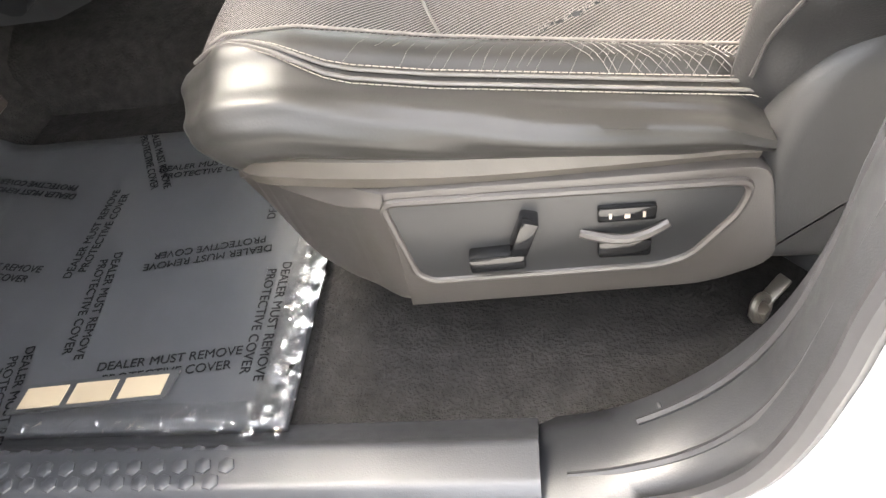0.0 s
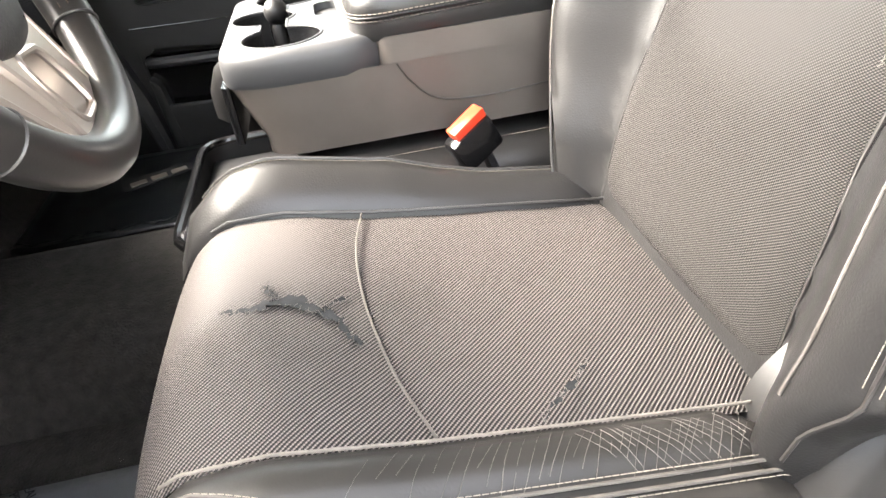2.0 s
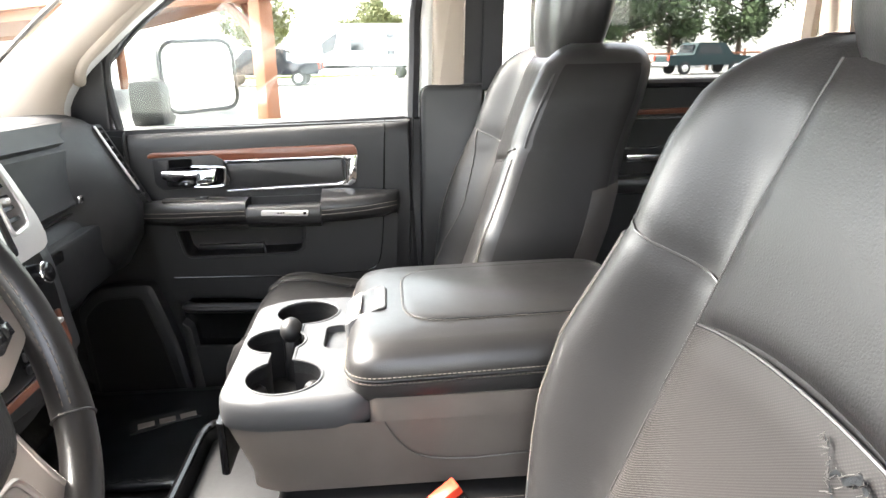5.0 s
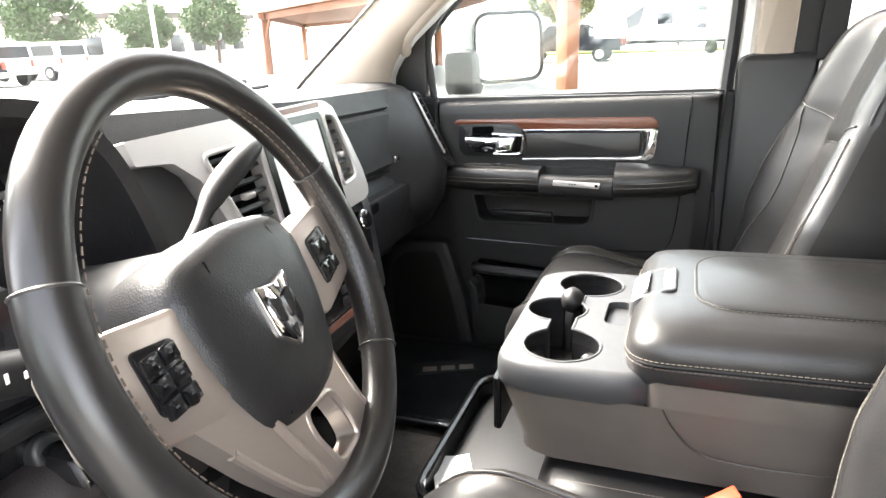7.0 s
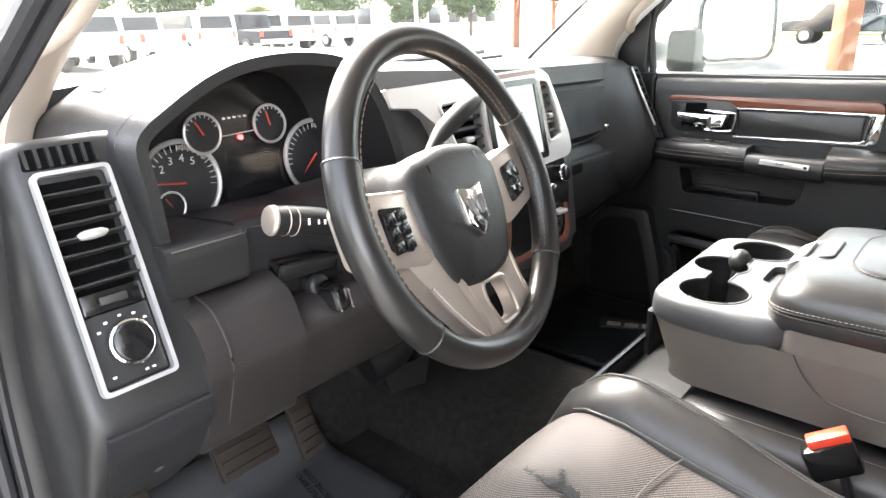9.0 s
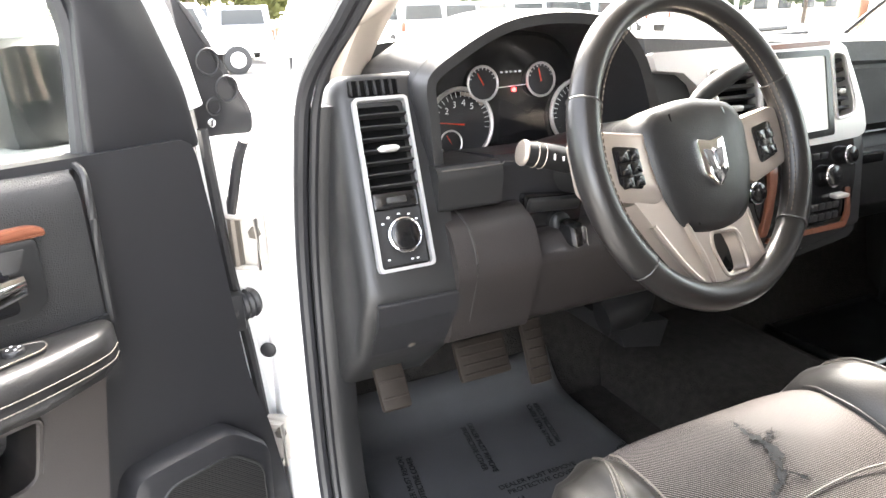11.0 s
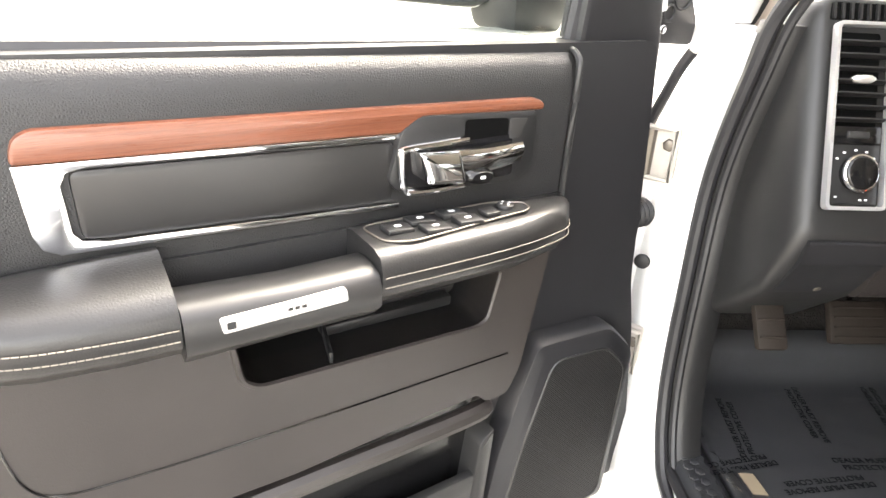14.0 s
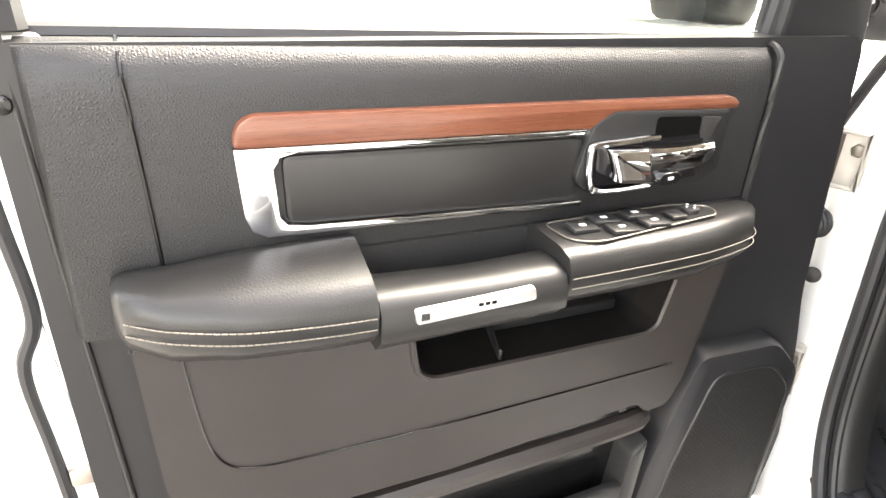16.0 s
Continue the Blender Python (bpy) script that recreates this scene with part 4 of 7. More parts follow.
    FLIP[0] = 1.0
    return o


driver_seat = seat("front_seat", (0, 0.652, 0), 1.0, "black leather seat with torn grey woven fabric centre", True)
passenger_seat = seat("front_seat", (-0.030, 1.605, 0.002), -1.0, "black leather passenger seat beside the centre console", False)


# ---- seat belt buckles ----
def buckle(at, yaw, mat, label):
    o = thing("belt_buckle", at, label, "seat belt buckle", "belt buckles", rz=yaw)
    part("housing", box(BM(), (0, 0, 0), (0.058, 0.028, 0.045), 0.006, pose(0, 0, 0, 0, -28, 0)), GLOSS, o)
    part("release_button", box(BM(), (-0.008, 0, 0.026), (0.046, 0.020, 0.012), 0.002, pose(0, 0, 0, 0, -28, 0)), mat, o, "bright red release button")
    part("stalk", tube(BM(), cat([(0.012, 0, -0.01), (0.03, 0, -0.06), (0.045, 0, -0.12)]), 0.012, 8, flat=0.5), RUBBER, o)
    return o


buckle((0.125, 0.898, 0.99), 20, RED, "black belt buckle with a bright red button beside the seat")


def holed(bm, outer, holes, to, w0, w1):
    """A plate with holes: front face at w1, rims back to w0."""
    es = []
    for loop in [outer, *holes]:
        vs = [bm.verts.new(to(a, b, w1)) for a, b in loop]
        k = len(vs)
        es += [bm.edges.new((vs[i], vs[(i + 1) % k])) for i in range(k)]
        bk = [bm.verts.new(to(a, b, w0)) for a, b in loop]
        for i in range(k):
            bm.faces.new((vs[i], vs[(i + 1) % k], bk[(i + 1) % k], bk[i]))
    bmesh.ops.triangle_fill(bm, use_beauty=True, use_dissolve=False, edges=es)
    return bm


def circle(a, b, r, n=28):
    return [(a + r * math.cos(2 * math.pi * i / n), b + r * math.sin(2 * math.pi * i / n)) for i in range(n)]


# ---- centre console on the middle seat ----
console = thing("centre_console", (0.13, 1.14, 0.98), "grey folding centre console with three cup holders", "console")
OX, OY, OZ = 0.13, 1.14, 0.98


def con(a, b, w):
    return (a - OX, b - OY, w - OZ)


plan = rounded([(-0.145, 0.985), (-0.10, 0.968), (0.42, 0.968), (0.42, 1.318), (-0.10, 1.318), (-0.145, 1.29)], 0.07, 6)
low = rounded([(-0.115, 0.990), (-0.08, 0.972), (0.42, 0.972), (0.42, 1.312), (-0.08, 1.312), (-0.115, 1.28)], 0.06, 6)
bm = BM()
loft(bm, [[con(a, b, 0.982) for a, b in low], [con(a, b, 1.0) for a, b in low], [con(a, b, 1.075) for a, b in plan]], cap=False)
part("console_body", bm, TAUPE_LIT, console, "scuffed taupe plastic side", 50)
part("side_rail", prism(BM(), rounded([(0.035, 0.9685), (0.42, 0.9685), (0.42, 1.3175), (0.035, 1.3175)], 0.02), 1.070, 1.106, con), TAUPE_LIT, console, "scuffed taupe plastic under the lid")
part("front_cap", prism(BM(), rounded([(-0.152, 0.99), (-0.1415, 0.988), (-0.1415, 1.290), (-0.152, 1.285)], 0.02), 1.0, 1.072, con), GLOSS, console, "black front cap")
def arc(c, r, a0, a1, n=18):
    return [(c[0] + r * math.cos(radians(t)), c[1] + r * math.sin(radians(t))) for t in np.linspace(a0, a1, n)]


# three round wells joined by a narrow channel
NEAR, MID, FAR = (-0.072, 1.032), (-0.098, 1.145), (-0.064, 1.252)
well = arc(NEAR, 0.049, 125, 443, 30) + arc(MID, 0.042, -40, 40, 10) + arc(FAR, 0.049, -92, 229, 30) + arc(MID, 0.042, 87, 267, 18)
cups = [well]
tray = rounded([(-0.03, 1.115), (0.0, 1.105), (0.0, 1.195), (-0.03, 1.19)], 0.012)
top = [(a, b) for a, b in rounded([(-0.148, 0.984), (-0.10, 0.965), (0.06, 0.965), (0.06, 1.322), (-0.10, 1.322), (-0.148, 1.292)], 0.07, 6)]
bm = BM()
mid = (-0.04, 1.143)
inset = lambda k: [(mid[0] + (a - mid[0]) * k, mid[1] + (b - mid[1]) * k) for a, b in top]
holed(bm, inset(0.94), cups + [tray], con, 1.09, 1.110)
part("cup_tray", bm, GREYTOP, console, "grey moulded cup holder tray", 50)
part("tray_shoulder", loft(BM(), [[con(a, b, z) for a, b in inset(k)] for k, z in ((0.985, 1.070), (1.0, 1.078), (1.0, 1.094), (0.99, 1.103), (0.965, 1.109), (0.94, 1.110))], cap=False), GREYTOP, console, "rounded grey tray edge", 60)
bm = BM()
loft(bm, [[con(a, b, 1.106) for a, b in well], [con(a, b, 1.030) for a, b in well]], cap=False)
bm.faces.new([v for v in bm.verts][len(well):])
part("cup_well", bm, MATTBLACK, console, "dark joined cup wells", 50)
part("cup_rim", tube(BM(), [con(a, b, 1.1095) for a, b in well], 0.0022, 6, True), GREYTOP, console)
for cx, cy, r, h, fat in ((-0.083, 1.188, 0.011, 1.098, 1.25), (-0.122, 1.118, 0.012, 1.090, 0.8), (-0.112, 1.058, 0.012, 1.086, 0.8), (-0.040, 1.062, 0.013, 1.086, 0.8)):
    grip = [[con(cx + r * k * math.cos(u), cy + r * k * fat * math.sin(u), z) for u in (2 * math.pi * j / 14 for j in range(14))] for z, k in ((1.031, 1.25), (1.06, 1.05), (h - 0.012, 1.0), (h - 0.005, 0.86), (h - 0.001, 0.5), (h, 0.1))]
    part("cup_grip", loft(BM(), grip), MATTBLACK, console, "rounded black cup grip", 60)
kn = []
for i in range(9):
    t = math.pi * (0.08 + 0.9 * i / 8)
    kn.append([con(-0.083 + 0.017 * math.sin(t) * math.cos(u), 1.188 + 0.021 * math.sin(t) * math.sin(u), 1.108 - 0.019 * math.cos(t)) for u in (2 * math.pi * j / 16 for j in range(16))])
part("divider_knob", loft(BM(), kn), MATTBLACK, console, "rounded black grip", 60)
bm = BM()
box(bm, con(-0.013, 1.15, 1.098), (0.03, 0.085, 0.004), 0.001)
part("coin_tray", bm, GREYTOP, console)


def lid_ring(ins, z):
    return [con(a, b, z + 0.02 * (a - 0.0)) for a, b in rounded([(0.008 + ins, 0.966 + ins), (0.425 - ins, 0.972 + ins), (0.425 - ins, 1.31 - ins), (0.008 + ins, 1.318 - ins)], 0.05, 6)]


bm = BM()
loft(bm, [lid_ring(0.004, 1.100), lid_ring(0.0, 1.112), lid_ring(0.0, 1.122)])
part("lid_base", bm, LEATHER, console, "black leather lid edge", 60)
bm = BM()
loft(bm, [lid_ring(0.003, 1.1225), lid_ring(0.0, 1.128), lid_ring(0.004, 1.146), lid_ring(0.014, 1.160), lid_ring(0.032, 1.167), lid_ring(0.10, 1.170)])
part("lid", bm, LEATHER, console, "padded black leather lid", 60)
panel = rounded([(0.085, 1.045), (0.40, 1.045), (0.40, 1.25), (0.085, 1.25)], 0.06, 6)
part("lid_panel", prism(BM(), panel, 1.16, 1.1725, lambda a, b, w: con(a, b, w + 0.02 * a), 0.004), LEATHER, console)
part("lid_seam", tube(BM(), [con(a, b, 1.1705 + 0.02 * a) for a, b in panel], 0.0012, 6, True), MATTBLACK, console)
st = BM()
edge = [con(a, b, 1.132 + 0.02 * a) for a, b in rounded([(0.0075, 0.9655), (0.425, 0.9715), (0.425, 1.311), (0.0075, 1.3185)], 0.05, 6)]
dashes(st, edge + edge[:1], 0.0006, 0.0040, 0.0020)
dashes(st, [(x, y, z - 0.008) for x, y, z in edge + edge[:1]], 0.0006, 0.0040, 0.0020)
rim = [con(0.24 + (a - 0.24) * 1.016, 1.1475 + (b - 1.1475) * 1.03, 1.1702 + 0.02 * a) for a, b in panel]
dashes(st, rim + rim[:1], 0.0004, 0.0036, 0.0024)
tagged(part("stitching", st, THREAD, console, "pale stitching"), kind="stuff")
part("latch_plate", prism(BM(), rounded([(0.004, 1.092), (0.062, 1.096), (0.062, 1.188), (0.004, 1.192)], 0.012), 1.148, 1.1725, lambda a, b, w: con(a, b, w + 0.75 * min(a - 0.034, 0)), 0.003), GREYTOP, console, "raised grey latch plate")
part("latch", prism(BM(), rounded([(0.006, 1.106), (0.026, 1.106), (0.026, 1.178), (0.006, 1.178)], 0.005), 1.165, 1.1745, lambda a, b, w: con(a, b, w + 0.75 * min(a - 0.034, 0)), 0.0015), SILVER, console, "pale metal lid latch")
part("lid_groove", tube(BM(), [(x, y, z - 0.004) for x, y, z in edge], 0.0014, 6, True), MATTBLACK, console)
seamline = cat([con(0.055, 0.966, 1.075), con(0.07, 0.9655, 1.05), con(0.10, 0.9655, 1.025), con(0.16, 0.966, 1.018), con(0.25, 0.967, 1.022), con(0.36, 0.968, 1.03)])
part("side_seam", tube(BM(), seamline, 0.0011, 5), BROWN, console)

jump = thing("middle_seat", (0.1, 1.14, 0.87), "narrow black leather middle seat under the console", "car seat", "front seats")
rings = []
for x, dz, k in ((-0.100, -0.07, 0.9), (-0.092, -0.03, 0.97), (-0.068, 0.0, 1.0), (0.0, 0.0, 1.0), (0.34, -0.01, 1.0)):
    rings.append([(x - 0.1, yy * k, zz + dz * (zz > 0) ) for yy, zz in ((-0.205, -0.08), (-0.21, 0.06), (-0.20, 0.085), (-0.17, 0.097), (0.17, 0.097), (0.20, 0.085), (0.21, 0.06), (0.205, -0.08))])
part("seat_cushion", loft(BM(), rings), LEATHER, jump, sharp=60)
st = BM()
dashes(st, [(x - 0.1, -0.185, 0.0955) for x in np.linspace(-0.07, 0.34, 20)])
tagged(part("stitching", st, THREAD, jump), kind="stuff")
part("seat_base", box(BM(), (0.02, 0, -0.13), (0.40, 0.36, 0.12), 0.01), PLASTIC, jump)

bin_ = thing("floor_tray", (-0.17, 1.145, 0.80), "black open storage tray in front of the middle seat", "tray")
# the tray's shade is put into the near-black floor
part("tray_floor", box(BM(), (0.0, 0, 0.050), (0.17, 0.34, 0.006), 0.002), MATTBLACK, bin_, "tray floor with shade in its black colour")
part("tray_rim", tube(BM(), [(a, b, 0.082) for a, b in rounded([(-0.095, -0.18), (0.095, -0.18), (0.095, 0.185), (-0.095, 0.185)], 0.05)], 0.007, 8, True), GLOSS, bin_)
part("tray_wall", loft(BM(), [[(a * k, b * k, z) for a, b in rounded([(-0.095, -0.18), (0.095, -0.18), (0.095, 0.185), (-0.095, 0.185)], 0.05)] for z, k in ((-0.02, 0.9), (0.080, 1.0))], cap=False), MATTBLACK, bin_)
paper = thing("paper", (-0.235, 1.06, 0.858), "crumpled white paper lying in the tray", "paper", rz=25)
part("sheet", sheet(BM(), lambda u, v: (0.06 * u - 0.03, 0.1 * v - 0.05, 0.004 * math.sin(7 * u) * math.cos(5 * v)), 8, 8), WHITE, paper)

# ---- dashboard ----
dash = thing("dashboard", (0, 0, 0), "dark grey dashboard with silver centre stack and round gauges", "dashboard")


def dash_ring(y):
    zt = float(np.interp(y, [0.3, 0.5, 0.9, 1.3, 1.85], [1.405, 1.425, 1.422, 1.400, 1.385]))
    s = float(np.interp(y, [0.28, 0.86, 1.3, 1.7, 1.86], [-0.03, -0.03, 0.0, 0.0, -0.03]))
    prof = [(-1.03, 1.335), (-0.85, 1.375), (-0.70, zt), (-0.64, zt), (-0.603, zt - 0.012), (-0.588, zt - 0.05), (-0.594, zt - 0.058), (-0.586, zt - 0.066),
            (-0.582, 1.24), (-0.575, 1.215), (-0.60, 1.195), (-0.575, 1.175), (-0.555, 1.10), (-0.565, 1.05), (-0.62, 0.98), (-0.75, 0.92), (-1.03, 0.92)]
    if y < 0.88:
        prof = [(x if x < -0.66 else min(x, -0.66), z) for x, z in prof]
    return [(x + s, y, z) for x, z in prof]


part("dash_body", loft(BM(), [dash_ring(y) for y in (0.29, 0.5, 0.7, 0.86, 0.90, 1.1, 1.3, 1.5, 1.7, 1.82, 1.86)]), VINYL, dash, "grained dark dash pad", 40)
st = BM()
dashes(st, [(-0.605, y, float(np.interp(y, [0.9, 1.3, 1.85], [1.422, 1.400, 1.385])) - 0.008) for y in np.linspace(0.92, 1.8, 40)])
tagged(part("stitching", st, PIPING, dash), kind="stuff")

# left end with air vent and light switch
VC = Vector((-0.4155, 0.340, 1.267))
VU, VR = Vector((-0.39, 0.03, 0.92)).normalized(), Vector((0, 1, 0))
VN = VR.cross(VU).normalized()


def vent(a, b, w):
    return tuple(VC + a * VR + b * VU + w * VN)


bm = BM()
loft(bm, [[vent(a, b, w) for a, b in rounded(o, 0.022, 5)] for o, w in (
    ([(-0.052, -0.255), (0.09, -0.255), (0.085, 0.15), (-0.05, 0.15)], -0.22), ([(-0.058, -0.212), (0.088, -0.212), (0.080, 0.149), (-0.054, 0.149)], -0.09), ([(-0.057, -0.168), (0.086, -0.168), (0.078, 0.148), (-0.054, 0.148)], -0.036),
    ([(-0.050, -0.143), (0.080, -0.146), (0.070, 0.142), (-0.048, 0.142)], -0.016), ([(-0.040, -0.130), (0.066, -0.134), (0.056, 0.136), (-0.040, 0.136)], -0.0125))])
part("end_cap", bm, PLASTIC, dash, "dark grey dash end cap", 50)
part("vent_bezel", holed(BM(), rounded([(-0.0365, -0.106), (0.0365, -0.106), (0.034, 0.107), (-0.0365, 0.107)], 0.007), [rounded([(-0.0325, -0.102), (0.0325, -0.102), (0.030, 0.103), (-0.0325, 0.103)], 0.005)], vent, -0.004, 0.006), BEZEL, dash, "chrome bezel", 40)
# black sheet that stands for the shade between the slats
part("vent_shade", prism(BM(), rounded([(-0.030, -0.098), (0.030, -0.098), (0.027, 0.099), (-0.030, 0.099)], 0.005), -0.03, -0.0115, vent), VOID, dash)
for i in range(7):
    b = 0.086 - 0.0146 * i
    part("vent_slat", loft(BM(), [[vent(a, b + db, w) for db, w in ((0.003, -0.010), (0.0008, 0.004), (-0.0008, 0.0045), (-0.003, -0.002), (-0.0025, -0.010))] for a in (-0.032, 0.0305)]), PLASTIC, dash)
part("vent_tab", loft(BM(), [[vent(a, 0.043 + k * math.cos(t) * 0.005, 0.002 + k * math.sin(t) * 0.006) for t in (2 * math.pi * i / 12 for i in range(12))] for a, k in ((-0.014, 0.4), (-0.009, 0.9), (0.0, 1.0), (0.009, 0.9), (0.014, 0.4))]), SILVER, dash, "silver vent tab")
part("dimmer_panel", box(BM(), vent(0, -0.020, -0.003), (0.006, 0.058, 0.020), 0.002, Matrix((VN, VR, VU)).transposed().to_4x4()), GLOSS, dash)
part("dimmer_wheel", box(BM(), vent(0, -0.020, 0.001), (0.004, 0.026, 0.008), 0.002, Matrix((VN, VR, VU)).transposed().to_4x4()), SHADOWED, dash)
part("switch_panel", prism(BM(), [(-0.030, -0.099), (0.030, -0.099), (0.0292, -0.031), (-0.030, -0.031)], -0.012, -0.003, vent), PLASTIC, dash)
knob = part("light_knob", disc(BM(), vent(0.002, -0.064, -0.003), VN, 0.0195, 0.015, 28, 0.003), GLOSS, dash, "round headlight knob with chrome ring")
part("knob_ring", torus(BM(), vent(0.002, -0.064, 0.007), VN, 0.0196, 0.0026, 32, 8), CHROME, knob)
marks = BM()
for a, b in ((-0.021, -0.047), (-0.013, -0.040), (0.001, -0.037), (0.014, -0.039), (0.023, -0.046), (-0.020, -0.091), (0.010, -0.094), (0.017, -0.094)):
    prism(marks, [(a - 0.0016, b - 0.001), (a + 0.0016, b - 0.001), (a + 0.0016, b + 0.001), (a - 0.0016, b + 0.001)], -0.004, -0.0022, vent)
tagged(part("switch_symbols", marks, WHITE, dash), kind="stuff")
# flat black patch in place of the shaded demister slot
part("demister_shade", prism(BM(), rounded([(-0.036, 0.113), (0.033, 0.113), (0.030, 0.133), (-0.034, 0.133)], 0.003), -0.02, -0.0118, vent), VOID, dash)
for i in range(7):
    a = -0.032 + 0.0105 * i
    part("demister_slat", prism(BM(), [(a - 0.0016, 0.114), (a + 0.0016, 0.114), (a + 0.0014, 0.132), (a - 0.0018, 0.132)], -0.016, -0.008, vent), PLASTIC, dash)

# hood over the gauges
hood_line = cat([(0.395, 1.265), (0.392, 1.33), (0.392, 1.388), (0.44, 1.424), (0.50, 1.452), (0.56, 1.463), (0.63, 1.462), (0.69, 1.447), (0.735, 1.405), (0.765, 1.335), (0.785, 1.26)], 5)
sect = []
for i, p in enumerate(hood_line):
    q0, q1 = hood_line[max(i - 1, 0)], hood_line[min(i + 1, len(hood_line) - 1)]
    d = Vector((q1[0] - q0[0], q1[1] - q0[1])).normalized()
    nx, nz = -d.y, d.x
    y, z = p[0], p[1]
    t = 0.020
    lean = (z - 1.26) * 0.28
    sect.append([(-0.72, y, z - 0.02), (-0.60, y, z), (-0.445 - lean * 0.15, y, z - 0.002), (-0.425 - lean * 0.15, y - nx * 0.006, z - nz * 0.006), (-0.428 - lean * 0.15, y - nx * t, z - nz * t), (-0.50, y - nx * (t + 0.004), z - nz * (t + 0.004)), (-0.60, y - nx * (t + 0.012), z - nz * (t + 0.012)), (-0.72, y - nx * 0.03, z - nz * 0.03)])
part("gauge_hood", loft(BM(), sect), VINYL, dash, "padded hood over the gauges", 50)
st = BM()
dashes(st, [(r[2][0] - 0.012, r[2][1], r[2][2] + 0.001) for r in sect[8:44]], ln=0.005)
tagged(part("stitching", st, PIPING, dash), kind="stuff")
part("gauge_panel", prism(BM(), rounded([(0.40, 1.25), (0.80, 1.25), (0.76, 1.44), (0.44, 1.43), (0.40, 1.38)], 0.02), -0.60, -0.575, yz(0)), GLOSS, dash, "glossy black gauge panel")


def gauge(y, z, r, needle, marks_from, marks_to, n, digits=()):
    x = -0.574
    g = part("gauge", disc(BM(), (x, y, z), (1, 0, 0.12), r, 0.004, 36, 0.001), SLATE, dash, "round dial with a red needle")
    part("gauge_ring", torus(BM(), (x + 0.006, y, z), (1, 0, 0.12), r, 0.0034 if r > 0.03 else 0.0019, 44, 8), SILVER, g, "bright silver ring")
    bm = BM()
    for i in range(n):
        a = radians(marks_from + (marks_to - marks_from) * i / (n - 1))
        p0, p1 = 0.78 * r, 0.93 * r
        tube(bm, [(x + 0.0048, y - math.cos(a) * p0, z + math.sin(a) * p0), (x + 0.0048, y - math.cos(a) * p1, z + math.sin(a) * p1)], 0.0006, 4)
    tagged(part("dial_marks", bm, WHITE, g), kind="stuff")
    if r > 0.03:
        for a0, a1 in ((95, 150), (-60, -20)):
            part("dial_arc", tube(BM(), [(x + 0.0046, y + 0.86 * r * math.cos(radians(a)), z + 0.86 * r * math.sin(radians(a))) for a in np.linspace(a0 - 60, a1 - 60, 14)], 0.0028, 6, flat=0.4, up=(1, 0, 0)), SATIN, g, "satin metal arc")
    a = radians(needle)
    part("needle", tube(BM(), [(x + 0.006, y + 0.1 * r * math.cos(a), z - 0.1 * r * math.sin(a)), (x + 0.006, y - 0.72 * r * math.cos(a), z + 0.72 * r * math.sin(a))], [0.0014, 0.0007], 6), RED, g, "red needle")
    for d, ang in digits:
        a = radians(ang)
        words(d, 0.26 * r, WHITE, g, Matrix.Translation((x + 0.005, y - 0.6 * r * math.cos(a), z + 0.6 * r * math.sin(a))) @ Matrix(((0, 0, 1, 0), (1, 0, 0, 0), (0, 1, 0, 0), (0, 0, 0, 1))), "numeral", 0.0002)
    return g


gauge(0.510, 1.303, 0.052, 8, -40, 200, 25, (("2", 42), ("3", 70), ("4", 98), ("5", 126)))
gauge(0.722, 1.303, 0.052, -45, -45, 225, 29)
gauge(0.547, 1.360, 0.025, 60, 20, 160, 9)
gauge(0.649, 1.360, 0.025, 75, 20, 160, 9)
gauge(0.492, 1.277, 0.018, 60, 20, 160, 7)
part("info_screen", prism(BM(), rounded([(0.575, 1.265), (0.66, 1.265), (0.655, 1.335), (0.58, 1.335)], 0.01), -0.575, -0.572, yz(0)), SCREEN, dash, "dark information screen")
bm = BM()
tube(bm, [(-0.571, 0.575, 1.352), (-0.571, 0.625, 1.354)], 0.0006, 4)
for i in range(5):
    prism(bm, [(0.580 + 0.008 * i, 1.373), (0.583 + 0.008 * i, 1.373), (0.583 + 0.008 * i, 1.3755), (0.580 + 0.008 * i, 1.3755)], -0.574, -0.571, yz(0))
tagged(part("panel_marks", bm, WHITE, dash), kind="stuff")
part("warning_light", prism(BM(), circle(0.604, 1.347, 0.0032, 12), -0.575, -0.5715, yz(0)), glow("red_warning", (0.9, 0.03, 0.03), 1.2), dash, "small red warning light")

lens = part("gauge_lens", sheet(BM(), lambda u, v: (-0.535 - 0.02 * v, 0.405 + 0.375 * u, 1.262 + (0.165 - 0.10 * abs(2 * u - 1) ** 3) * v), 12, 6), glass("gauge_glass", gloss=0.16, rough=0.08), dash, "clear gauge cover")
lens.visible_shadow = False
# lower dash on the driver's side
part("gauge_sill", prism(BM(), rounded([(-0.56, 1.268), (-0.412, 1.281), (-0.402, 1.268), (-0.408, 1.222), (-0.56, 1.21)], 0.008), 0.395, 0.487, lambda a, b, w: (a, w, b)), PLASTIC, dash, "dark block below the gauges")
part("column_panel", prism(BM(), rounded([(-0.56, 1.268), (-0.432, 1.283), (-0.422, 1.272), (-0.432, 1.225), (-0.43, 1.15), (-0.56, 1.15)], 0.008), 0.489, 0.80, lambda a, b, w: (a, w, b)), SLATE, dash, "dark panel round the steering column")
part("panel_line", tube(BM(), [(-0.403, 0.40, 1.277), (-0.404, 0.486, 1.2765), (-0.424, 0.50, 1.274), (-0.424, 0.60, 1.266)], 0.0009, 6), WORN_LIT, dash, "thin pale edge")
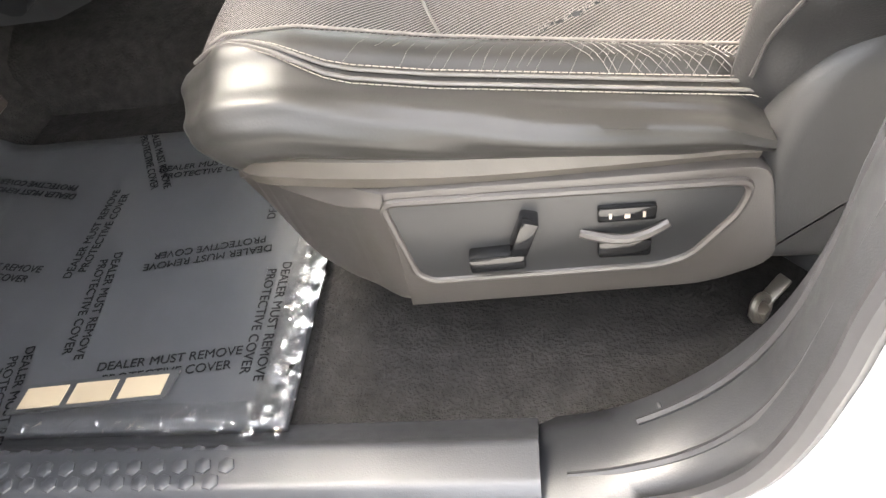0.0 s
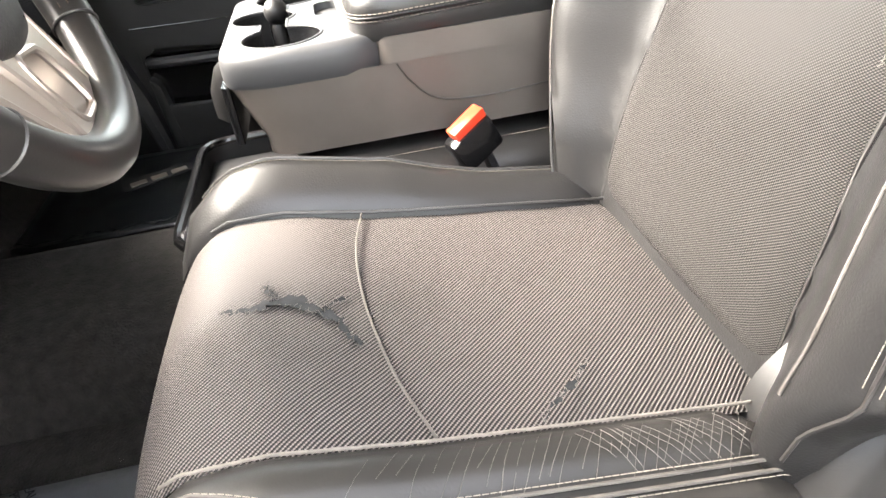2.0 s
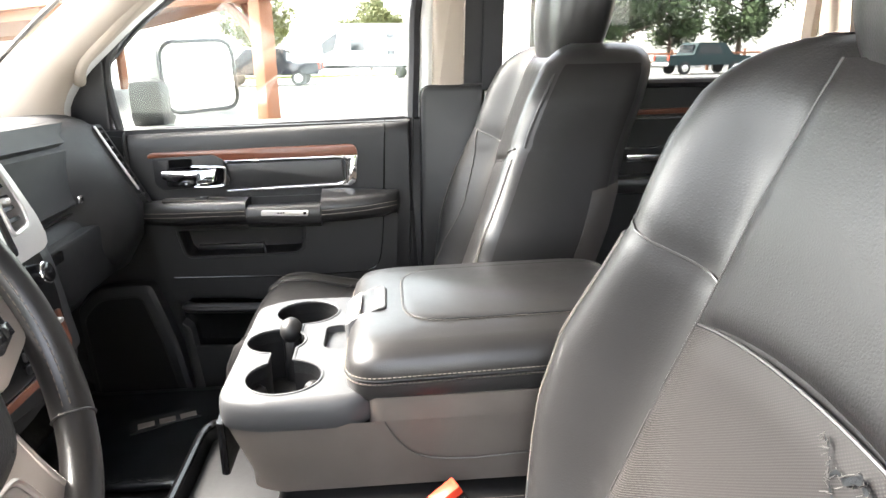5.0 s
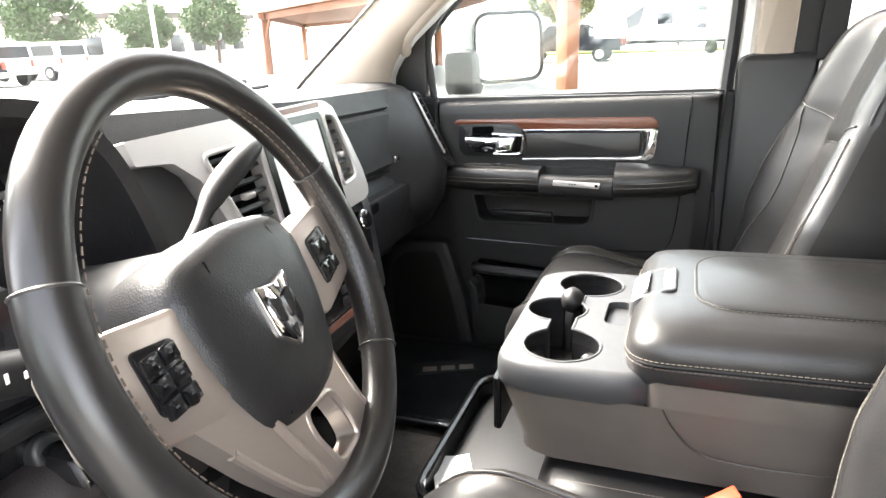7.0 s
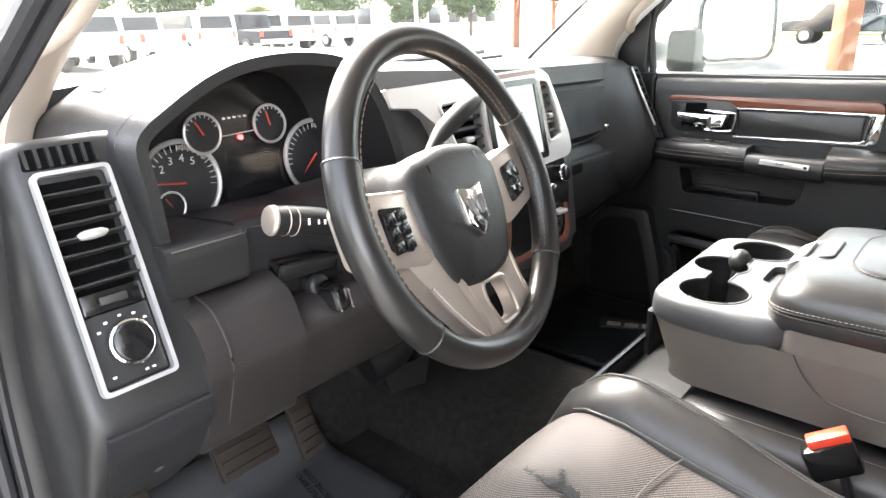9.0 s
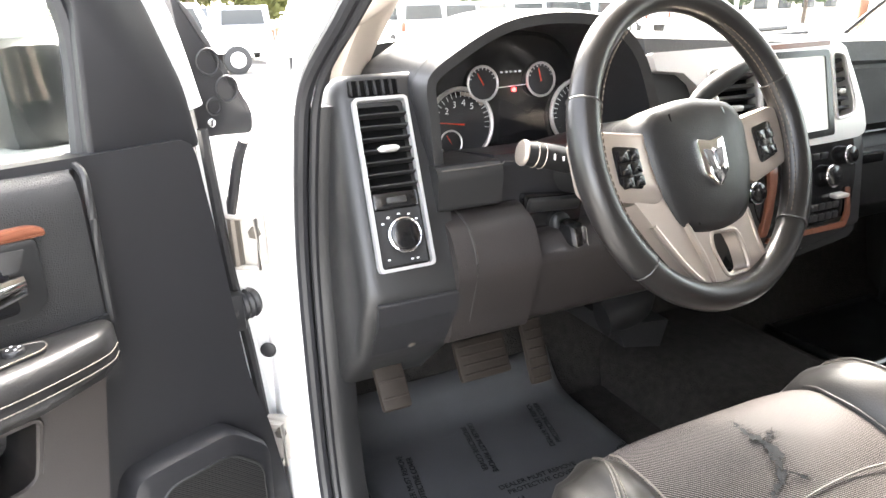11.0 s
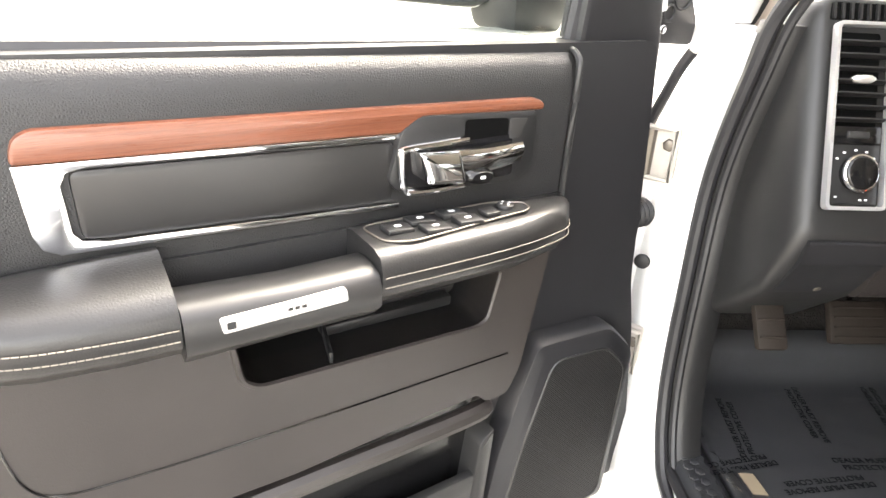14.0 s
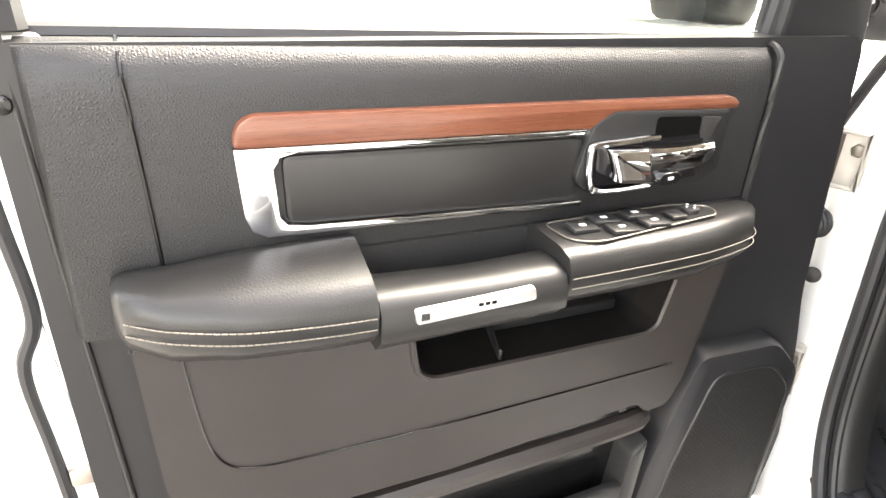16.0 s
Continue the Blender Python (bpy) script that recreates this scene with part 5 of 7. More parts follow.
part("lower_ledge", prism(BM(), rounded([(-0.56, 1.212), (-0.425, 1.218), (-0.385, 1.20), (-0.362, 1.15), (-0.40, 1.04), (-0.435, 1.028), (-0.56, 1.06)], 0.015), 0.402, 0.524, lambda a, b, w: (a, w, b)), DASHLOW, dash, "brown-black padded ledge below the gauges")
part("ledge_seam", tube(BM(), cat([(-0.428, 0.428, 1.2185), (-0.388, 0.428, 1.202), (-0.3655, 0.428, 1.15), (-0.401, 0.428, 1.045)]), 0.0018, 6), PIPING, dash)
part("heater_duct", loft(BM(), [[(x, y, z) for x, y, z in ((-0.52 + d, 0.790, 0.925), (-0.52 + d, 0.912, 0.910), (-0.52 + d, 0.896, 0.858), (-0.52 + d, 0.812, 0.876))] for d in (-0.2, -0.01, 0.0)]), PLASTIC, dash, "plastic heater outlet under the dash")
part("heater_hose", tube(BM(), cat([(-0.68, 0.96, 1.05), (-0.60, 0.90, 0.985), (-0.545, 0.845, 0.945), (-0.55, 0.78, 0.93)]), 0.034, 14), MATTBLACK, dash, "black heater hose under the dash", 60)
part("knee_panel", prism(BM(), rounded([(-0.56, 1.18), (-0.40, 1.175), (-0.375, 1.145), (-0.41, 1.045), (-0.44, 1.026), (-0.56, 1.06)], 0.012), 0.5255, 0.90, lambda a, b, w: (a, w, b)), DASHLOW, dash, "dark knee panel under the steering column")
part("fuse_cover", prism(BM(), rounded([(-0.369, 1.130), (-0.377, 1.098), (-0.414, 1.040), (-0.428, 1.030), (-0.445, 1.05), (-0.41, 1.11), (-0.392, 1.13)], 0.005), 0.296, 0.404, lambda a, b, w: (a + 0.03 * max(0.0, 0.31 - w), w, b)), SLATE, dash, "removable lower cover with a screw")
part("screw", disc(BM(), (-0.413, 0.352, 1.050), (0.84, 0, -0.54), 0.006, 0.005, 16), STEEL, dash)
part("ignition_recess", prism(BM(), rounded([(0.528, 1.226), (0.625, 1.216), (0.62, 1.168), (0.565, 1.160), (0.532, 1.185)], 0.006), -0.44, -0.419, yz(0)), GLOSS, dash, "black recess round the ignition")
part("recess_brow", box(BM(), (-0.416, 0.575, 1.208), (0.012, 0.085, 0.020), 0.004, pose(0, 0, 0, -4, 20, 0)), PLASTIC, dash)
key = part("ignition", disc(BM(), (-0.42, 0.585, 1.178), (0.9, 0, 0.2), 0.015, 0.014, 20, 0.004), PLASTIC, dash, "ignition lock with a key fob")
part("key_fob", box(BM(), (-0.388, 0.586, 1.172), (0.04, 0.020, 0.034), 0.006, pose(0, 0, 0, 12, 0, 0)), GLOSS, key)
for k in (-0.009, 0.009):
    part("fob_edge", box(BM(), (-0.370, 0.586 + k, 1.172), (0.012, 0.002, 0.028), 0.001, pose(0, 0, 0, 12, 0, 0)), CHROME, key)

# centre stack
def stack(a, b, w):
    return (-0.462 - 0.22 * (b - 1.25) + 0.97 * w, a, b + 0.22 * w)


outer = rounded([(0.800, 1.395), (1.2015, 1.400), (1.2085, 1.2235), (1.028, 1.221), (1.028, 1.206), (0.965, 1.205), (0.935, 1.24), (0.895, 1.335), (0.86, 1.362), (0.806, 1.368)], 0.003)
wing = rounded([(1.2018, 1.400), (1.225, 1.396), (1.245, 1.385), (1.270, 1.330), (1.290, 1.275), (1.294, 1.245), (1.288, 1.232), (1.272, 1.226), (1.2088, 1.2235)], 0.003)
lower = rounded([(0.962, 1.203), (1.030, 1.204), (1.032, 1.219), (1.272, 1.224), (1.292, 1.236), (1.295, 1.20), (1.275, 1.07), (1.12, 1.045), (1.0, 1.06), (0.975, 1.15)], 0.010)
lv = rounded([(0.908, 1.362), (1.022, 1.366), (1.022, 1.225), (0.985, 1.215), (0.955, 1.24)], 0.012)
scr = rounded([(1.032, 1.383), (1.198, 1.383), (1.206, 1.236), (1.032, 1.230)], 0.008)
rv = rounded([(1.205, 1.378), (1.236, 1.374), (1.262, 1.29), (1.258, 1.268), (1.212, 1.262)], 0.01)
ctl = rounded([(1.012, 1.222), (1.262, 1.238), (1.268, 1.17), (1.245, 1.09), (1.03, 1.075), (1.004, 1.13)], 0.014)
part("stack_surround", holed(BM(), outer, [lv, scr], stack, -0.08, 0.0), SILVER, dash, "silver painted centre stack surround", 40)
part("stack_surround", holed(BM(), wing, [rv], stack, -0.08, 0.0), SILVER, dash, "silver painted edge round the vent", 40)
part("stack_base", prism(BM(), lower, -0.08, -0.006, stack, 0.003), PLASTIC, dash, "black lower half of the centre stack")
part("wood_strip", prism(BM(), rounded([(1.036, 1.198), (1.058, 1.198), (1.056, 1.17), (1.042, 1.12), (1.024, 1.082), (1.006, 1.082), (1.022, 1.12), (1.036, 1.17)], 0.004), -0.008, 0.002, stack, 0.002), WOOD, dash, "reddish wood strip")
# black sheet for the shade behind the stack's openings
part("stack_shade", prism(BM(), [(0.89, 1.375), (1.25, 1.385), (1.28, 1.10), (1.0, 1.07), (0.95, 1.2)], -0.06, -0.024, stack), VOID, dash)
for loop in (lv, rv):
    part("vent_bezel", tube(BM(), [stack(a, b, 0.001) for a, b in loop], 0.0035, 8, True, up=(1, 0, 0)), SILVER, dash, "silver vent bezel")
for i in range(7):
    b = 1.35 - 0.017 * i
    a0 = 0.915 + 0.007 * i
    part("vent_slat", loft(BM(), [[stack(a, b + db, w) for db, w in ((0.004, -0.02), (0.005, -0.006), (0.0, -0.004), (-0.004, -0.02))] for a in (a0, 1.018)]), PLASTIC, dash)
    if i < 6:
        b = 1.362 - 0.0165 * i
        part("vent_slat", loft(BM(), [[stack(a, b + db, w) for db, w in ((0.004, -0.02), (0.005, -0.006), (0.0, -0.004), (-0.004, -0.02))] for a in (1.208, 1.240 + 0.003 * i)]), PLASTIC, dash)
part("vent_tab", box(BM(), stack(0.97, 1.30, 0.0), (0.012, 0.022, 0.009), 0.003), SILVER, dash)
part("vent_tab", box(BM(), stack(1.228, 1.31, 0.0), (0.012, 0.014, 0.009), 0.003), SILVER, dash)
part("screen_frame", holed(BM(), scr, [rounded([(1.045, 1.372), (1.188, 1.372), (1.192, 1.247), (1.046, 1.243)], 0.004)], stack, -0.02, 0.002), GLOSS, dash)
part("screen", prism(BM(), rounded([(1.044, 1.373), (1.189, 1.373), (1.193, 1.246), (1.045, 1.242)], 0.004), -0.02, -0.001, stack), glow("lit_screen", (0.62, 0.66, 0.63), 0.035), dash, "blank pale touch screen")
part("control_panel", prism(BM(), ctl, -0.03, -0.004, stack), GLOSS, dash, "black radio and climate panel")
for a, b, r in ((1.238, 1.197, 0.0155), (1.190, 1.165, 0.019), (0.999, 1.159, 0.0175)):
    k = part("dial_knob", disc(BM(), stack(a, b, -0.004), (0.97, 0, 0.22), r, 0.018, 26, 0.003), GLOSS, dash, "round control knob with chrome ring")
    part("knob_ring", torus(BM(), stack(a, b, 0.009), (0.97, 0, 0.22), r, 0.0018, 30, 6), CHROME, k)
for i in range(5):
    for j in range(2):
        part("button", box(BM(), stack(1.130 + 0.0185 * i - 0.003 * j, 1.113 - 0.018 * j, -0.002), (0.006, 0.016, 0.013), 0.002), SLATE, dash)
for i in range(3):
    part("button", box(BM(), stack(1.135 + 0.022 * i, 1.202, -0.002), (0.006, 0.018, 0.012), 0.002), SLATE, dash)
part("vane_switch", box(BM(), stack(1.21, 1.128, 0.002), (0.02, 0.034, 0.008), 0.003), SILVER, dash)
part("wood_strip", prism(BM(), rounded([(1.026, 1.079), (1.216, 1.080), (1.229, 1.10), (1.233, 1.14), (1.241, 1.14), (1.238, 1.09), (1.222, 1.069), (1.020, 1.070)], 0.003), -0.002, 0.003, stack), WOOD, dash, "reddish wood strip")
part("wood_strip", prism(BM(), rounded([(1.05, 1.387), (1.20, 1.389), (1.20, 1.397), (1.05, 1.395)], 0.003), -0.002, 0.003, stack), WOOD, dash, "reddish wood strip")
part("lower_bin", prism(BM(), rounded([(0.94, 1.07), (1.30, 1.09), (1.27, 1.045), (1.10, 1.028), (0.97, 1.03)], 0.015), -0.12, -0.02, stack), MATTBLACK, dash)
part("side_pocket", box(BM(), (-0.555, 1.325, 1.175), (0.06, 0.04, 0.08), 0.008), GLOSS, dash)
part("stack_flank", prism(BM(), rounded([(0.800, 1.385), (0.875, 1.36), (0.93, 1.24), (0.98, 1.06), (0.80, 1.06)], 0.012), -0.09, -0.018, stack), PLASTIC, dash)

# passenger side: glove boxes, end vent, name plate
part("glove_seam", tube(BM(), [(-0.583, y, 1.196) for y in np.linspace(1.32, 1.80, 8)], 0.003, 6), GLOSS, dash)
part("glove_door", prism(BM(), rounded([(1.33, 1.165), (1.80, 1.165), (1.78, 1.04), (1.35, 1.04)], 0.02), -0.60, -0.548, yz(0), 0.008), VINYL, dash, "lower glove box door")
part("glove_handle", box(BM(), (-0.547, 1.45, 1.15), (0.014, 0.10, 0.022), 0.004), GLOSS, dash)
plate = part("name_plate", box(BM(), (-0.572, 1.70, 1.222), (0.010, 0.080, 0.018), 0.004), CHROME, dash, "small chrome name plate")
bm = BM()
for i in range(6):
    box(bm, (-0.5668, 1.672 + 0.011 * i, 1.222), (0.002, 0.006, 0.009), 0)
part("plate_bars", bm, GLOSS, plate)


def dash_end(y):
    t = min(max((y - 1.60) / 0.18, 0.0), 1.0)
    t = t * t * (3 - 2 * t)
    far = [(-0.64, 1.382), (-0.600, 1.376), (-0.578, 1.362), (-0.535, 1.27), (-0.492, 1.18), (-0.500, 1.11), (-0.545, 1.04), (-0.66, 1.00)]
    near = [(-0.66, 1.372), (-0.620, 1.366), (-0.604, 1.350), (-0.600, 1.27), (-0.600, 1.18), (-0.585, 1.11), (-0.590, 1.04), (-0.66, 1.00)]
    return [(a[0] + (b[0] - a[0]) * t, y, a[1] + (b[1] - a[1]) * t) for a, b in zip(near, far)]


part("dash_end", loft(BM(), [dash_end(y) for y in np.linspace(1.60, 1.80, 12)]), VINYL, dash, "rounded end of the dash beside the door", 50)


def endv(a, b, w):
    return (-0.575 + 0.09 * (1.36 - b) / 0.18 + w, 1.80 + a, b)


part("vent_bezel", holed(BM(), rounded([(-0.008, 1.362), (0.030, 1.362), (0.030, 1.18), (0.006, 1.18)], 0.008), [rounded([(-0.002, 1.355), (0.024, 1.355), (0.024, 1.19), (0.012, 1.19)], 0.005)], endv, -0.02, 0.004), PLASTIC, dash, "dark end vent surround")
part("vent_trim", tube(BM(), [endv(-0.006 + 0.012 * max(0, (1.30 - b) / 0.14), b, 0.0045) for b in np.linspace(1.36, 1.215, 14)], 0.0028, 8), SILVER, dash, "thin chrome strip")
for i in range(9):
    b = 1.345 - 0.018 * i
    part("vent_slat", box(BM(), endv(0.011, b, -0.006), (0.016, 0.026, 0.005), 0.001), PLASTIC, dash)

# ---- steering wheel ----
wheel = thing("steering_wheel", (-0.241, 0.656, 1.309), "black leather steering wheel with champagne metal spokes", "steering wheel")
WN = Vector((0.915, 0.11, 0.385)).normalized()
WU = (Vector((0, 0, 1)) - WN * WN.z).normalized()
WR = WU.cross(WN).normalized()


def wh(a, b, w):
    return tuple(a * WR + b * WU + w * WN)


RIM, TR = 0.176, 0.0165


def rim_arc(a0, a1, n, r=TR, off=0.0):
    return [wh((RIM + off) * math.sin(radians(a)), (RIM + off) * math.cos(radians(a)), 0) for a in np.linspace(a0, a1, n)]


for nm, a0, a1, k, mt, lb in (("rim_top", -68, 68, 1.0, RIMSKIN, "smooth shiny black rim"), ("rim_side", 68.6, 131, 1.08, RIMSKIN, "thick leather grip"), ("rim_side", -131, -68.6, 1.08, RIMSKIN, "thick leather grip"), ("rim_bottom", 131.6, 228.4, 1.0, RIMSKIN, "smooth shiny black rim")):
    part(nm, tube(BM(), rim_arc(a0, a1, 30), TR * k, 14, up=WN), mt, wheel, lb, 60)
for a in (68.3, 131.3, -68.3, -131.3):
    p = Vector(rim_arc(a, a + 0.01, 2)[0])
    d = WN.cross(p).normalized()
    part("rim_seam", torus(BM(), p, d, TR * 1.06, 0.0012, 24, 5), PIPING, wheel)
st = BM()
for s in (-1, 1):
    for rows in (-0.0035, 0.0035):
        dashes(st, [Vector(q) - Vector(q).normalized() * (TR * 1.02) + WN * (0.006 + rows) for q in rim_arc(s * 30, s * 130, 60)], r=0.0007, ln=0.005, gap=0.0025)
tagged(part("stitching", st, TAN, wheel, "tan cross stitching inside the rim"), kind="stuff")

# hub pad
hub = rounded([(-0.092, 0.050), (-0.072, 0.076), (0.0, 0.086), (0.072, 0.076), (0.092, 0.050), (0.086, -0.012), (0.060, -0.070), (0.0, -0.080), (-0.060, -0.070), (-0.086, -0.012)], 0.024, 4)
bm = BM()
loft(bm, [[wh(a * k, b * k - 0.026, w) for a, b in hub] for k, w in ((0.97, -0.06), (1.0, -0.030), (0.99, -0.010), (0.94, -0.001), (0.82, 0.004), (0.5, 0.009), (0.1, 0.010))])
part("hub_pad", bm, HUBSKIN, wheel, "grained black airbag cover", 50)
for s in (-1, 1):
    part("pad_groove", tube(BM(), cat([wh(s * 0.046, 0.040, 0.0035), wh(s * 0.050, -0.006, 0.0062), wh(s * 0.047, -0.056, 0.0052), wh(s * 0.036, -0.088, 0.002)]), 0.0012, 6), GLOSS, wheel)
shield = rounded([(-0.021, 0.026), (0.0, 0.022), (0.021, 0.026), (0.019, -0.012), (0.0, -0.028), (-0.019, -0.012)], 0.004, 3)
badge = part("hub_badge", prism(BM(), [(a * 1.1, b * 1.1 - 0.022) for a, b in shield], 0.004, 0.0145, wh, 0.002), CHROME, wheel, "chrome shield badge")
bm = BM()
prism(bm, rounded([(-0.016, -0.006), (-0.003, -0.010), (-0.004, -0.030), (-0.012, -0.026)], 0.003), 0.014, 0.016, wh)
prism(bm, rounded([(0.016, -0.006), (0.003, -0.010), (0.004, -0.030), (0.012, -0.026)], 0.003), 0.014, 0.016, wh)
prism(bm, rounded([(-0.004, -0.034), (0.004, -0.034), (0.0, -0.046)], 0.001), 0.014, 0.016, wh)
part("badge_relief", bm, GLOSS, badge)
bm = BM()
prism(bm, [(-0.006, -0.072), (0.006, -0.072), (0.006, -0.077), (-0.006, -0.077)], 0.0, 0.0062, wh)
part("pad_marking", bm, SLATE, wheel)
# spokes: left, right and the forked lower one
for s in (-1, 1):
    sp = rounded([(s * 0.066, 0.022), (s * 0.145, 0.034), (s * 0.174, 0.03), (s * 0.176, -0.028), (s * 0.152, -0.042), (s * 0.088, -0.058), (s * 0.072, -0.05)], 0.008)
    part("side_spoke", prism(BM(), sp, -0.03, -0.003, wh, 0.005), SATIN, wheel, "champagne metal spoke")
    pan = rounded([(s * 0.100, 0.010), (s * 0.137, 0.016), (s * 0.137, -0.028), (s * 0.104, -0.036)], 0.006)
    part("switch_pad", prism(BM(), pan, -0.007, -0.0005, wh, 0.0015), GLOSS, wheel, "black switch pad")
    for i in range(2):
        for j in range(2 if s > 0 else 3):
            a, b = s * (0.111 + 0.0165 * i), (-0.001 - 0.02 * j) if s > 0 else (0.003 - 0.0145 * j)
            bt = part("wheel_button", prism(BM(), rounded([(a - 0.0073, b - 0.0060), (a + 0.0073, b - 0.0060), (a + 0.0073, b + 0.0060), (a - 0.0073, b + 0.0060)], 0.002), -0.001, 0.0025, wh, 0.001), GLOSS, wheel)
            part("button_symbol", prism(BM(), [(a - 0.0016, b - 0.0006), (a + 0.0016, b - 0.0006), (a + 0.0016, b + 0.0006), (a - 0.0016, b + 0.0006)], 0.002, 0.0029, wh), GREYTOP, bt)
panel = rounded([(-0.128, -0.036), (-0.104, -0.074), (-0.084, -0.107), (-0.062, -0.136), (-0.046, -0.153), (-0.015, -0.168), (0.030, -0.172), (0.066, -0.162), (0.076, -0.148), (0.067, -0.122), (0.062, -0.085), (0.070, -0.050), (0.0, -0.055), (-0.070, -0.045), (-0.092, -0.040)], 0.006)
gap = rounded([(-0.014, -0.100), (0.031, -0.104), (0.040, -0.130), (0.041, -0.156), (-0.002, -0.156), (-0.016, -0.120)], 0.010)
lower_spoke = part("lower_spoke", holed(BM(), panel, [gap], wh, -0.026, -0.004), SATIN, wheel, "broad champagne metal lower spoke with a window", 40)
part("spoke_ridge", tube(BM(), [wh(a, b, -0.005) for a, b in gap], 0.0032, 8, True, up=WN), SATIN, lower_spoke)
part("spoke_ridge", tube(BM(), cat([wh(-0.100, -0.078, -0.006), wh(-0.080, -0.110, -0.005), wh(-0.060, -0.137, -0.005), wh(-0.044, -0.152, -0.006)]), 0.0042, 8, up=WN), SATIN, lower_spoke)
part("spoke_ridge", tube(BM(), cat([wh(-0.058, -0.066, -0.004), wh(-0.046, -0.100, -0.0035), wh(-0.034, -0.130, -0.0035), wh(-0.026, -0.158, -0.006)]), 0.0045, 8, up=WN), SATIN, lower_spoke)
part("spoke_ridge", tube(BM(), cat([wh(0.061, -0.085, -0.006), wh(0.066, -0.122, -0.005), wh(0.074, -0.147, -0.006)]), 0.0035, 8, up=WN), SATIN, lower_spoke)
part("hub_back", disc(BM(), wh(0, -0.02, -0.075), WN, 0.07, 0.05, 28), PLASTIC, wheel)

column = thing("steering_column", (-0.4, 0.652, 1.25), "dark plastic steering column shroud with stalks", "steering column")
rr = []
for t, k, w in ((0.0, 0.062, 0.9), (0.5, 0.060, 0.9), (0.95, 0.050, 0.85), (1.0, 0.045, 0.8)):
    c = Vector((-0.17, 0, -0.04)).lerp(Vector((0.09, 0, 0.045)), t)
    rr.append([tuple(c + Vector((0, k * 1.25 * math.cos(a), k * w * math.sin(a)))) for a in (2 * math.pi * i / 20 for i in range(20))])
part("shroud", loft(BM(), rr), PLASTIC, column, sharp=60)
stalk = part("stalk", tube(BM(), cat([(0.06, -0.07, 0.02), (0.055, -0.12, 0.038), (0.05, -0.168, 0.050)]), [0.008, 0.010, 0.014, 0.015, 0.015, 0.016, 0.016, 0.016, 0.016, 0.016, 0.016, 0.015, 0.015][:13], 12), MATTBLACK, column, "indicator stalk with a silver tip")
part("stalk_tip", disc(BM(), (0.05, -0.168, 0.050), (-0.1, -0.95, 0.25), 0.0160, 0.005, 24, 0.003), SATIN, stalk, "champagne metal end")
for k in (0.25, 0.45):
    part("stalk_band", torus(BM(), (0.05 + 0.006 * k, -0.168 + 0.05 * k, 0.050 - 0.013 * k), (-0.1, -0.95, 0.25), 0.0157, 0.0006, 24, 6), SATIN, stalk)
for k, w in ((0.62, 0.007), (0.86, 0.005), (1.02, 0.005)):
    part("stalk_mark", box(BM(), (0.0687 + 0.003 * k, -0.168 + 0.05 * k, 0.053 - 0.013 * k), (0.0008, 0.0025, w), 0.0002), WHITE, stalk, "white printed bar")
part("gear_lever", tube(BM(), cat([(0.02, 0.06, 0.03), (0.01, 0.115, 0.062), (0.0, 0.16, 0.088), (-0.002, 0.21, 0.113), (-0.005, 0.258, 0.130)]), [0.0075] * 9 + [0.0085, 0.0095, 0.011, 0.0125, 0.0135, 0.014, 0.0145, 0.0145, 0.0145, 0.0145, 0.014, 0.013, 0.012, 0.0105, 0.008, 0.004], 12), MATTBLACK, column, "black column gear lever")

# ---- pedals ----
def pedal(name, at, w, h, tilt, mat, label, ribs):
    o = thing(name, at, label, "pedal", "pedals")
    m = pose(0, 0, 0, 0, tilt, 0)
    part("pad", box(BM(), (0, 0, 0), (0.014, w, h), 0.005, m), mat, o)
    for i in range(ribs):
        part("rib", box(BM(), tuple(m @ Vector((0.008, 0, -h / 2 + h * (i + 0.7) / (ribs + 0.4)))), (0.004, w * 0.86, 0.003), 0.001, m), mat, o)
    part("arm", tube(BM(), cat([(-0.01, 0, 0.0), (-0.05, 0.0, 0.08), (-0.09, 0, 0.18)]), 0.008, 6), GLOSS, o)
    return o


pedal("brake_pedal", (-0.525, 0.518, 0.930), 0.092, 0.066, -32, PEDAL, "worn rubber brake pedal with dusty ribs", 4)
pedal("accelerator_pedal", (-0.535, 0.626, 0.915), 0.040, 0.12, -25, PEDAL, "long narrow worn accelerator pedal", 7)
pedal("parking_brake_pedal", (-0.465, 0.338, 0.968), 0.044, 0.085, -38, PEDAL, "small worn parking brake pedal", 3)


# ---- doors ----
def dd(a, b, w):
    return (a, w, b)


